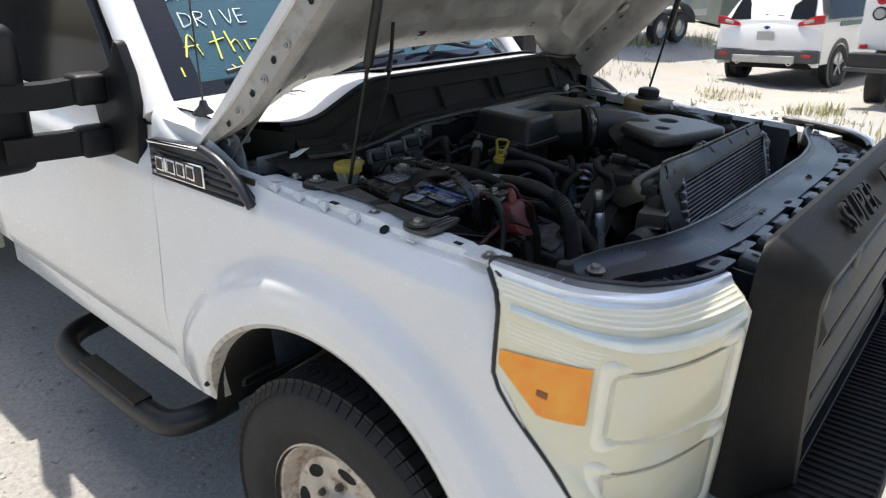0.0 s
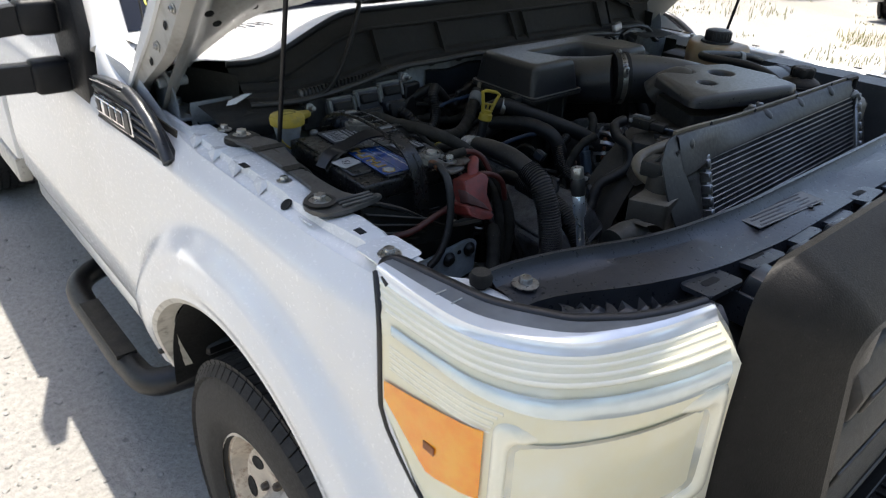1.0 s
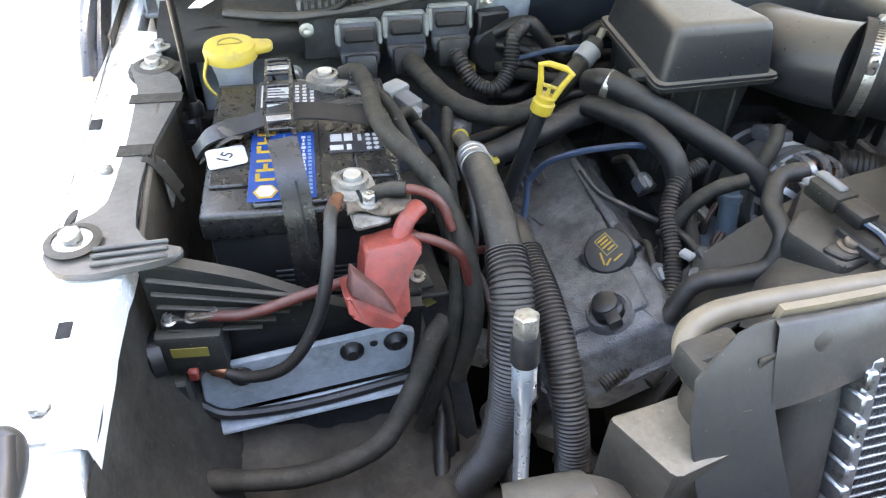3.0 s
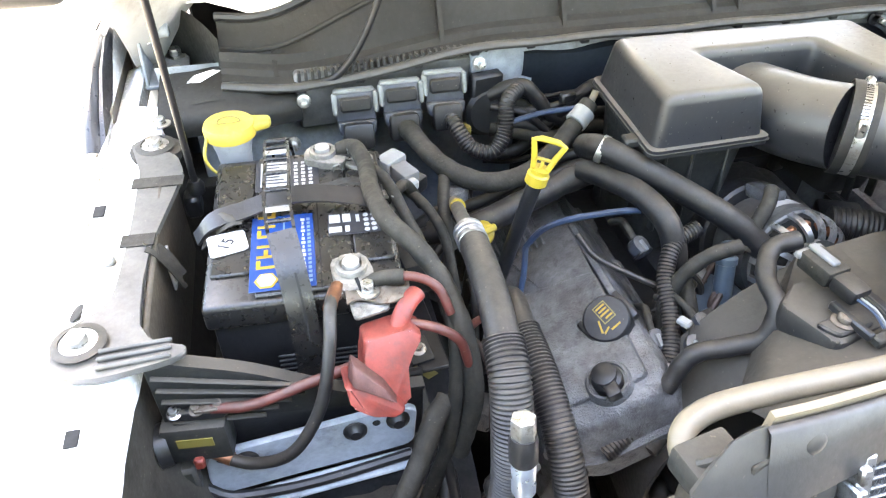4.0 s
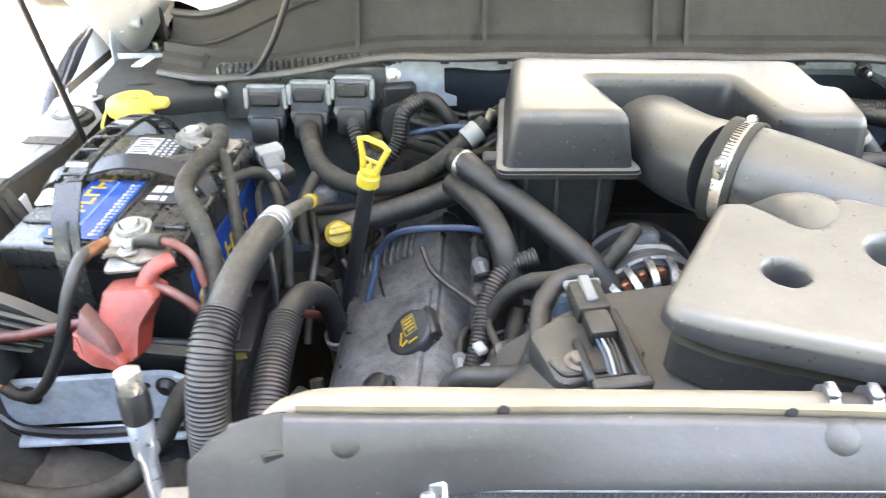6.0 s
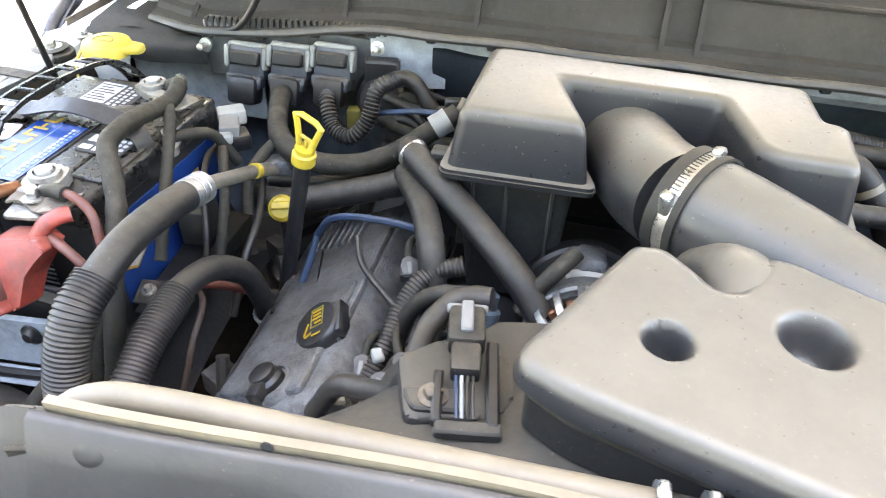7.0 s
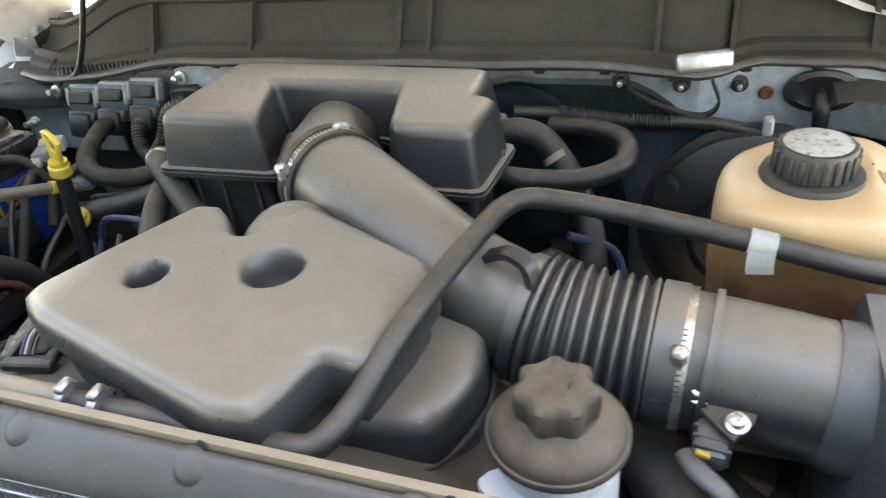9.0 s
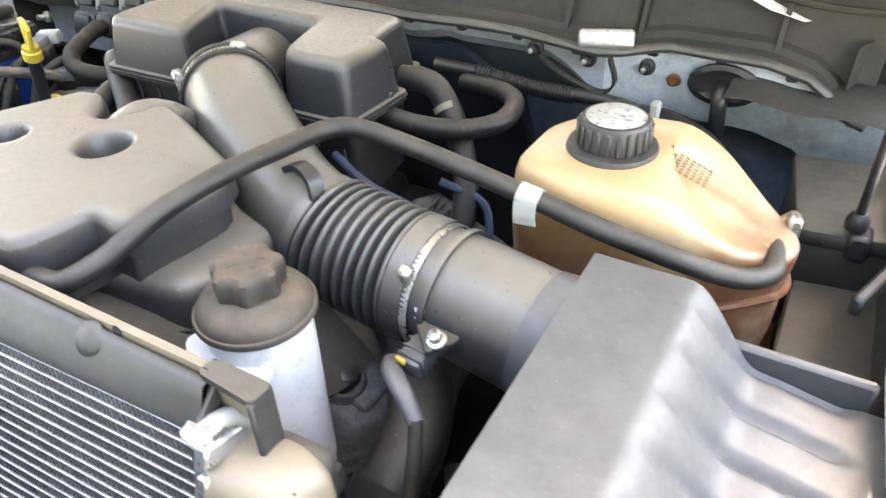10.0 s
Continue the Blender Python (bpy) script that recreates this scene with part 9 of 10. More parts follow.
part("white_plug", box((0.018, 0.014, 0.014), at((-0.483, 0.580, 1.196), rz=25), 0.003, 1), TAPE, rel)
for k, (pts, r, mat) in enumerate((
        ([(-0.490, 0.585, 1.195), (-0.470, 0.545, 1.190), (-0.455, 0.51, 1.165), (-0.45, 0.47, 1.11)], 0.0065, TAPEWRAP),
        ([(-0.525, 0.520, 1.225), (-0.505, 0.545, 1.225), (-0.490, 0.57, 1.21), (-0.47, 0.58, 1.17)], 0.007, TAPEWRAP),
        ([(-0.505, 0.60, 1.18), (-0.500, 0.56, 1.185), (-0.487, 0.52, 1.17), (-0.47, 0.48, 1.13), (-0.465, 0.45, 1.07)], 0.004, LOOM),
        ([(-0.44, 0.58, 1.15), (-0.425, 0.53, 1.13), (-0.425, 0.48, 1.10), (-0.43, 0.44, 1.04)], 0.005, LOOM),
        ([(-0.46, 0.43, 1.08), (-0.44, 0.40, 1.09), (-0.435, 0.36, 1.07), (-0.44, 0.33, 1.02)], 0.004, BROWNWIRE),
        ([(-0.41, 0.56, 1.10), (-0.385, 0.53, 1.08), (-0.375, 0.49, 1.04)], 0.004, BROWNWIRE))):
    part("lead", tube(pts, r, 10), mat, rel)
# fittings seen through gaps
rnd = random.Random(21)
clutter = thing("engine_fittings", (-0.3, 0.4, 0.95), "dark dusty brackets and fittings deep in the bay", "engine parts")
for i in range(46):
    x, y, z = rnd.uniform(-0.52, -0.05), rnd.uniform(0.18, 0.78), rnd.uniform(0.86, 0.99)
    if rnd.random() < 0.5:
        part("bracket_piece", box((rnd.uniform(0.02, 0.06), rnd.uniform(0.02, 0.06), rnd.uniform(0.02, 0.05)), at((x, y, z), rz=rnd.uniform(0, 90), rx=rnd.uniform(-30, 30)), 0.005, 2), rnd.choice((PLASTIC, BLACK, CAST, SHROUD)), clutter)
    else:
        part("pipe_piece", tube([(x, y, z), (x + rnd.uniform(-0.05, 0.05), y + rnd.uniform(-0.05, 0.05), z + rnd.uniform(0, 0.04)), (x + rnd.uniform(-0.1, 0.1), y + rnd.uniform(-0.1, 0.1), z - 0.03)], rnd.uniform(0.006, 0.016), 10), rnd.choice((HOSE, LOOM, RUBBER)), clutter)
for i in range(30):
    x, y, z = rnd.uniform(0.05, 0.72), rnd.uniform(0.12, 0.82), rnd.uniform(0.92, 1.05)
    part("bracket_piece", box((rnd.uniform(0.02, 0.07), rnd.uniform(0.02, 0.07), rnd.uniform(0.02, 0.06)), at((x, y, z), rz=rnd.uniform(0, 90), rx=rnd.uniform(-30, 30)), 0.005, 2), rnd.choice((PLASTIC, BLACK, CAST, SHROUD)), clutter)
for i in range(14):
    x, y = rnd.uniform(-0.42, -0.36), rnd.uniform(0.2, 0.75)
    part("pipe_piece", tube([(x, y, 0.9), (x + 0.02, y + 0.02, 1.0), (x + rnd.uniform(0, 0.06), y + 0.05, 1.06)], 0.008, 8), LOOM, clutter)
# added black sheet painting the dark depth under the engine bay
part("bay_depth_shade", box((1.5, 0.9, 0.02), at((0, 0.45, 0.55)), 0.004, 1), VOIDSHADE, clutter)

# dipsticks
dip = thing("oil_dipstick", (-0.35, 0.51, 1.1), "yellow oil dipstick handle on a black tube", "dipstick")
top, low = Vector((-0.3465, 0.507, 1.238)), Vector((-0.386, 0.512, 1.06))
part("stick_tube", add_sweep(bmesh.new(), [low + (low - top) * 0.6, low, top], 0.0095, 16), BLACK, dip)
dm = Matrix.Translation(top) @ (top - low).to_track_quat("Z", "Y").to_matrix().to_4x4() @ pose(0, 0, 0, 0, 0, 75)
part("handle_collar", lathe([(0.011, -0.004), (0.0135, -0.002), (0.0135, 0.010), (0.011, 0.012), (0.0115, 0.018), (0, 0.018)], dm, 20), YELLOW, dip)
part("handle_ring", add_sweep(bmesh.new(), [dm @ Vector(p) for p in ((-0.0085, 0, 0.016), (-0.0125, 0, 0.034), (-0.0185, 0, 0.052), (-0.010, 0, 0.0555), (0.010, 0, 0.0555), (0.0185, 0, 0.052), (0.0125, 0, 0.034), (0.0085, 0, 0.016))], 0.0036, 10), YELLOW, dip)
part("handle_spine", box((0.004, 0.004, 0.012), dm @ pose(0, 0, 0.016), 0.001, 1), YELLOW, dip)
part("handle_web", box((0.020, 0.004, 0.004), dm @ pose(0, 0, 0.028), 0.001, 1), YELLOW, dip)
dip2 = thing("transmission_dipstick", (-0.4, 0.57, 1.08), "small round yellow dipstick cap", "dipstick")
part("cap", lathe([(0.016, 0), (0.017, 0.006), (0.013, 0.010), (0, 0.011)], at((-0.399, 0.544, 1.137), rx=48, ry=20), 24), YELLOW, dip2)
part("pull", box((0.030, 0.010, 0.006), at((-0.395, 0.538, 1.146), rz=20, rx=48), 0.002, 1), YELLOW, dip2)
part("stem", tube([(-0.399, 0.545, 1.139), (-0.402, 0.552, 1.06), (-0.40, 0.53, 0.98)], 0.007, 10), BLACK, dip2)

# hoses
ac = thing("air_conditioning_hose", (-0.45, 0.35, 1.2), "dusty hose in corrugated black loom with an alloy crimp", "hose")
part("alloy_line", tube([(-0.425, 0.585, 1.165), (-0.430, 0.560, 1.178), (-0.437, 0.50, 1.203), (-0.442, 0.455, 1.221)], 0.0085, 14), GOLDALU, ac, "thin alloy line")
part("yellow_band", add_sweep(bmesh.new(), [Vector((-0.430, 0.552, 1.182)), Vector((-0.431, 0.544, 1.186))], 0.0098, 14), YELLOW, ac)
part("crimp", lathe([(0.0125, 0), (0.0175, 0.002), (0.0175, 0.010), (0.0165, 0.011), (0.0175, 0.012), (0.0175, 0.020), (0.0165, 0.021), (0.0175, 0.022), (0.0175, 0.032), (0.014, 0.033)], facing((-0.4425, 0.455, 1.220), (-0.06, -0.96, 0.22)), 28), ALU, ac, "ribbed alloy crimp")
part("rubber_hose", tube([(-0.443, 0.440, 1.224), (-0.447, 0.385, 1.234), (-0.451, 0.325, 1.236), (-0.455, 0.265, 1.222)], 0.0165, 22), HOSE, ac)
part("loom", corrugated([(-0.454, 0.285, 1.229), (-0.457, 0.250, 1.212), (-0.460, 0.222, 1.165), (-0.462, 0.208, 1.10), (-0.470, 0.205, 1.03), (-0.49, 0.21, 0.97)], 0.0195, 0.0042, 0.0013, 22), LOOM, ac, "corrugated black loom")
part("fitting", box((0.034, 0.024, 0.020), at((-0.424, 0.592, 1.158), rz=30), 0.004, 2), CAST, ac)
sec = thing("second_loom_hose", (-0.41, 0.35, 1.15), "second hose in corrugated loom bending down to a fitting", "hose")
part("rubber_hose", tube([(-0.414, 0.300, 1.172), (-0.412, 0.345, 1.178), (-0.405, 0.390, 1.165), (-0.396, 0.430, 1.125), (-0.394, 0.455, 1.06), (-0.400, 0.480, 0.98), (-0.402, 0.495, 0.93)], 0.0135, 18), HOSE, sec)
part("loom", corrugated([(-0.413, 0.335, 1.178), (-0.412, 0.275, 1.170), (-0.410, 0.225, 1.148), (-0.408, 0.185, 1.105), (-0.405, 0.16, 1.04), (-0.405, 0.15, 0.97)], 0.0165, 0.0040, 0.0012, 20), LOOM, sec)
part("crimp", lathe([(0.014, 0), (0.0155, 0.002), (0.0155, 0.008), (0.0145, 0.009), (0.0155, 0.010), (0.0155, 0.020), (0.012, 0.022)], facing((-0.397, 0.466, 1.02), (0, -0.4, 0.9)), 20), ALU, sec)
heat = thing("heater_hoses", (-0.18, 0.48, 1.15), "two dusty black heater hoses beside the plenum", "hose")
part("upper_hose", tube([(-0.245, 0.600, 1.215), (-0.240, 0.572, 1.230), (-0.222, 0.552, 1.228), (-0.154, 0.505, 1.198), (-0.095, 0.458, 1.170), (-0.06, 0.43, 1.14)], 0.0165, 20), HOSE, heat)
part("lower_hose", tube([(-0.250, 0.585, 1.19), (-0.232, 0.550, 1.197), (-0.205, 0.500, 1.198), (-0.186, 0.455, 1.178), (-0.178, 0.432, 1.12), (-0.178, 0.425, 1.05)], 0.0155, 20), HOSE, heat)
part("small_hose", wrapped([(-0.085, 0.435, 1.14), (-0.070, 0.448, 1.165), (-0.050, 0.462, 1.188), (-0.036, 0.480, 1.196)], 0.0095, 14), TAPEWRAP, heat)
for pp in ((-0.236, 0.566, 1.230), (-0.181, 0.440, 1.14)):
    part("spring_clip", lathe([(0.017, -0.005), (0.0185, -0.004), (0.0185, 0.004), (0.017, 0.005)], facing(pp, (0.7, -0.6, -0.2)), 20), STEEL, heat)
rear = thing("rear_hoses", (0.28, 0.68, 1.2), "dusty vent hoses looping behind the plenum", "hose")
part("loop_hose", tube([(0.20, 0.60, 1.225), (0.255, 0.595, 1.222), (0.315, 0.605, 1.222), (0.352, 0.640, 1.225), (0.348, 0.690, 1.228), (0.310, 0.725, 1.225), (0.25, 0.74, 1.22)], 0.0125, 16), HOSE, rear)
part("valve", tube([(0.205, 0.655, 1.250), (0.235, 0.658, 1.250), (0.262, 0.655, 1.238), (0.300, 0.632, 1.195), (0.325, 0.600, 1.14), (0.33, 0.56, 1.08), (0.31, 0.50, 1.03)], 0.016, 18), HOSE, rear)
part("paint_mark", add_sweep(bmesh.new(), [Vector((0.272, 0.648, 1.227)), Vector((0.277, 0.645, 1.221))], 0.0168, 16), GOLD, rear)
part("brake_hose", tube([(0.20, 0.745, 1.235), (0.27, 0.765, 1.225), (0.34, 0.77, 1.215), (0.45, 0.765, 1.218), (0.54, 0.755, 1.20), (0.60, 0.74, 1.175), (0.625, 0.72, 1.15), (0.62, 0.70, 1.10)], 0.0092, 16), LOOM, rear)
part("hose_sleeve", corrugated([(0.255, 0.761, 1.2275), (0.30, 0.769, 1.220), (0.345, 0.7705, 1.2150), (0.40, 0.768, 1.2165)], 0.0108), LOOM, rear)
part("ratchet_clip", box((0.012, 0.016, 0.05), at((0.508, 0.755, 1.185)), 0.003, 1), TAPE, rear)
for pts in ([(0.19, 0.52, 1.20), (0.25, 0.50, 1.185), (0.31, 0.505, 1.165), (0.34, 0.52, 1.13)], [(0.22, 0.44, 1.16), (0.28, 0.43, 1.15), (0.34, 0.45, 1.13), (0.37, 0.47, 1.10)], [(0.30, 0.58, 1.16), (0.35, 0.60, 1.13), (0.37, 0.58, 1.08)]):
    part("spark_lead", tube(pts, 0.0055, 8), BLUEWIRE, rear)
part("lower_pipe", tube([(0.33, 0.42, 1.085), (0.375, 0.378, 1.10), (0.418, 0.330, 1.105), (0.444, 0.280, 1.098), (0.446, 0.235, 1.078), (0.434, 0.195, 1.03), (0.415, 0.165, 0.96)], 0.031, 28), HOSE, rear, "dusty lower pipe with a black cuff")
part("pipe_cuff", lathe([(0.031, -0.002), (0.035, 0.0), (0.035, 0.028), (0.038, 0.030), (0.038, 0.036), (0.033, 0.038)], facing((0.4462, 0.238, 1.080), (-0.15, -0.66, -0.74)), 32), BLACK, rear)
boo = thing("brake_booster", (0.50, 0.76, 1.1), "black round brake booster on the firewall", "brake booster")
part("drum", lathe([(0, 0.0), (0.10, 0.0), (0.128, -0.012), (0.134, -0.03), (0.134, -0.05), (0.13, -0.06), (0, -0.06)], facing((0.505, 0.715, 1.09), (0, -1, 0.15)), 48), BLACK, boo)
part("drum_rim", lathe([(0.128, -0.02), (0.140, -0.022), (0.140, -0.03), (0.13, -0.032)], facing((0.505, 0.715, 1.09), (0, -1, 0.15)), 48), BLACK, boo)
part("drum_step", lathe([(0.075, 0.012), (0.078, 0.0), (0.0, 0.012)], facing((0.505, 0.715, 1.09), (0, -1, 0.15)), 36), BLACK, boo)
part("port", tube([(0.40, 0.71, 1.16), (0.40, 0.68, 1.165)], 0.014, 14), BLACK, boo)
blk = thing("fuse_box", (0.72, 0.72, 1.1), "dark fuse box by the firewall corner", "fuse box")
part("fuse_case", box((0.10, 0.16, 0.10), at((0.735, 0.70, 1.08), rz=8), 0.008, 2), PLASTIC, blk)
part("fuse_lid", box((0.106, 0.166, 0.02), at((0.735, 0.70, 1.175), rz=8), 0.006, 2), PLASTIC, blk)
part("fuse_rail", box((0.01, 0.14, 0.02), at((0.775, 0.55, 1.20), rz=-20), 0.003, 1), BLACK, blk)
part("side_shelf", box((0.09, 0.22, 0.01), at((0.75, 0.52, 1.12), rz=0), 0.003, 1), SHROUD, blk)

# socket extension left standing in the bay
sock = thing("socket_extension", (-0.478, 0.165, 0.95), "chrome socket extension bar standing in the bay", "tool")
sm = at((-0.472, 0.090, 0.93), rx=-12, ry=-1) @ Matrix.Diagonal((0.80, 0.80, 1.052, 1))
part("bar", lathe([(0.008, 0), (0.0085, 0.02), (0.0085, 0.26), (0.0125, 0.266), (0.0125, 0.300), (0.011, 0.302)], sm, 24), SATIN, sock)
part("grip", lathe([(0.0130, 0.296), (0.0144, 0.298), (0.0146, 0.316), (0.0132, 0.322), (0, 0.322)], sm, 24), BLACK, sock)
hexa = [(0.0132 * math.cos(math.pi / 3 * i), 0.0132 * math.sin(math.pi / 3 * i)) for i in range(6)]
part("drive", prism(hexa, 0.321, 0.339, sm, 0.0022, 2), STEEL, sock)


# struts and washer line
for s in (-1, 1):
    strut = thing("gas_strut", (s * 0.742, 0.62, 1.2), "black gas strut holding up the hood", "strut", "hood struts")
    a, b = Vector((s * 0.744, 0.624, 1.215)), Vector((s * 0.7265, 0.526, 1.752))
    part("rod", add_sweep(bmesh.new(), [a, a.lerp(b, 0.55)], 0.0042, 12), LOOM, strut)
    part("cylinder", add_sweep(bmesh.new(), [a.lerp(b, 0.525), b], 0.0105, 16), BLACK, strut)
    part("end_ball", lathe([(0, 0), (0.010, 0.002), (0.011, 0.012), (0.007, 0.02), (0, 0.021)], at((s * 0.744, 0.624, 1.200)), 14), BLACK, strut)
    part("strut_foot", box((0.02, 0.03, 0.03), at((s * 0.752, 0.626, 1.17)), 0.004, 1), BLACK, strut)
line = thing("washer_line", (-0.55, 0.79, 1.26), "thin black washer line hanging from the hood", "hose")
part("line", tube([(-0.60, 0.775, 1.255), (-0.55, 0.770, 1.265), (-0.51, 0.768, 1.315), (-0.47, 0.775, 1.40), (-0.435, 0.795, 1.48), (-0.425, 0.80, 1.545)], 0.0048, 10), LOOM, line)
part("line_sleeve", tube([(-0.460, 0.780, 1.43), (-0.448, 0.787, 1.455)], 0.0075, 8), BLACK, line)
mast = thing("radio_antenna", (-0.79, 1.09, 1.3), "thin black radio antenna on the cowl corner", "antenna")
part("foot", lathe([(0.028, 0), (0.024, 0.008), (0.012, 0.02), (0.008, 0.035), (0, 0.036)], at((-0.79, 1.09, 1.315)), 20), BLACK, mast)
part("rod", tube([(-0.79, 1.09, 1.34), (-0.795, 1.11, 1.7), (-0.80, 1.13, 2.1)], 0.0025, 8), BLACK, mast)


# ---- the yard behind ----
def build_suv():
    """Small white hatchback, tail towards the truck."""
    m = Matrix.Translation((11.555, 3.161, -0.261)) @ pose(0, 0, 0, -5.5, 0, 0) @ pose(0, 0, 0, 0, 0, -99.7)
    suv = new("parked_suv")
    suv.location = (11.555, 3.161, -0.261)
    tagged(suv, "white compact suv parked with its tail lamps in view", "car")

    def p(name, bm, material, parent=None, label=""):
        bmesh.ops.transform(bm, matrix=m, verts=bm.verts)
        return part(name, bm, material, parent or suv, label)

    prof = [(0.0, 0.42), (-0.03, 0.62), (0.0, 0.95), (0.06, 1.08), (0.34, 1.58), (0.55, 1.655), (1.6, 1.67), (2.4, 1.60), (3.1, 1.15), (4.2, 0.98), (4.45, 0.7), (4.42, 0.42)]
    half = [0.80, 0.86, 0.90, 0.90, 0.66, 0.62, 0.62, 0.62, 0.74, 0.80, 0.78, 0.76]
    rows = []
    for (y, z), h in zip(prof, half):
        rows.append([(-h, y, 0.36), (-h * 1.0 - 0.015, y, min(z, 0.9)), (-h, y, z - 0.04), (-h * 0.93, y, z), (0, y - (0.05 if y < 0.5 else 0), z + 0.012), (h * 0.93, y, z), (h, y, z - 0.04), (h + 0.015, y, min(z, 0.9)), (h, y, 0.36)])
    p("body", grid_sheet(rows), WHITE)
    p("side_panel", grid_sheet([[(-0.915, y, z) for y in (0.05, 1.2, 2.4, 4.2)] for z in (0.40, 0.7, 1.08)]), WHITE)
    p("side_panel", grid_sheet([[(0.915, y, z) for y in (0.05, 1.2, 2.4, 4.2)] for z in (0.40, 0.7, 1.08)]), WHITE)
    p("tailgate", grid_sheet([[(x, -0.045 + 0.04 * abs(x) + 0.06 * smooth((z - 0.85) / 0.3), z) for x in (-0.9, -0.6, -0.3, 0, 0.3, 0.6, 0.9)] for z in (0.60, 0.75, 0.9, 1.02, 1.12)]), WHITE)
    p("rear_window", grid_sheet([[(x * k, y, z) for x in (-0.70, -0.35, 0, 0.35, 0.70)] for k, y, z in ((1.05, 0.055, 1.13), (0.98, 0.19, 1.36), (0.90, 0.33, 1.57))]), DARKGLASS, None, "dark rear window")
    p("spoiler", box((1.26, 0.20, 0.05), at((0, 0.40, 1.60)), 0.02, 2), WHITE)
    p("brake_light", box((0.30, 0.01, 0.03), at((0, 0.294, 1.605)), 0.004, 1), REDLENS)
    p("wiper", box((0.34, 0.02, 0.035), at((0.05, 0.085, 1.17), ry=4), 0.008, 1), BLACK)
    for s in (-1, 1):
        p("tail_lamp", prism([(0.50, 1.02), (0.93, 1.06), (0.93, 1.20), (0.80, 1.19), (0.52, 1.08)], -0.0, 0.05, Matrix(((s, 0, 0, 0), (0, 0, 1, -0.035), (0, 1, 0, 0), (0, 0, 0, 1))), 0.01, 2), REDLENS, None, "red tail lamp")
        p("tail_lamp_clear", box((0.16, 0.02, 0.05), at((s * 0.70, -0.04, 1.07), ry=s * -12), 0.006, 1), PAPER)
        p("reflector", box((0.16, 0.02, 0.05), at((s * 0.74, -0.085, 0.52)), 0.006, 1), REDLENS)
        p("exhaust_tip", lathe([(0.035, 0), (0.045, 0.0), (0.045, -0.08)], facing((s * 0.46, -0.08, 0.42), (0, -1, 0)), 16), CHROME)
        p("side_window", grid_sheet([[(s * 0.885, y, 1.12), (s * 0.70, y2, 1.55)] for y, y2 in ((0.25, 0.6), (1.2, 1.3), (2.2, 2.1), (2.9, 2.35))]), DARKGLASS)
        p("stripe", box((0.01, 0.9, 0.08), at((s * 0.925, 1.1, 1.0)), 0.002, 1), TEAL, None, "dark green side stripe")
        p("arch_trim", lathe([(0.36, -0.02), (0.43, -0.02), (0.44, 0.02), (0.36, 0.02)], facing((s * 0.905, 0.80, 0.36), (s, 0, 0)), 36), BLACK)
        for y in (0.80, 3.45):
            p("wheel", lathe([(0.20, -0.09), (0.33, -0.10), (0.355, -0.06), (0.355, 0.06), (0.33, 0.10), (0.23, 0.105), (0.20, 0.09)], facing((s * 0.83, y, 0.355), (s, 0, 0)), 36), TYRE, None, "black tyre on an alloy rim")
            p("rim", lathe([(0.225, 0.10), (0.215, 0.085), (0.06, 0.06), (0.03, 0.075), (0, 0.075)], facing((s * 0.83, y, 0.355), (s, 0, 0)), 30), BLACK)
            for i in range(5):
                q = facing((s * 0.83, y, 0.355), (s, 0, 0)) @ pose(0, 0, 0, 0, 0, 72 * i)
                p("spoke", box((0.05, 0.20, 0.02), q @ pose(0, 0.11, 0.085), 0.008, 1), ALU)
    p("bumper", box((1.84, 0.16, 0.22), at((0, 0.0, 0.42)), 0.04, 3), DARKTRIM, None, "dark grey lower bumper")
    p("skid_plate", box((1.10, 0.05, 0.13), at((0, -0.085, 0.41)), 0.02, 2), SILVER)
    p("underside", box((1.5, 4.0, 0.1), at((0, 2.2, 0.30)), 0.02, 1), VOIDSHADE)
    p("number_plate", box((0.30, 0.012, 0.15), at((0, -0.075, 0.79)), 0.004, 1), PAPER, None, "pale number plate")
    p("plate_bar", box((0.22, 0.006, 0.04), at((0, -0.083, 0.845)), 0, 1), SILVER)
    p("badge", lathe([(0, 0.008), (0.045, 0.006), (0.055, 0)], facing((0, -0.045, 1.0), (0, -1, 0)) @ Matrix.Diagonal((1, 0.5, 1, 1)), 20), BLUE)
    p("trim_mark", box((0.16, 0.006, 0.022), at((-0.55, -0.01, 0.90)), 0, 1), SILVER)
    p("trim_mark", box((0.12, 0.006, 0.022), at((0.55, -0.01, 0.88)), 0, 1), SILVER)


DARKTRIM = surface("dark_grey_trim", (0.06, 0.062, 0.066), 0.6, vary=0.15, big=6, bump=0.1)
build_suv()


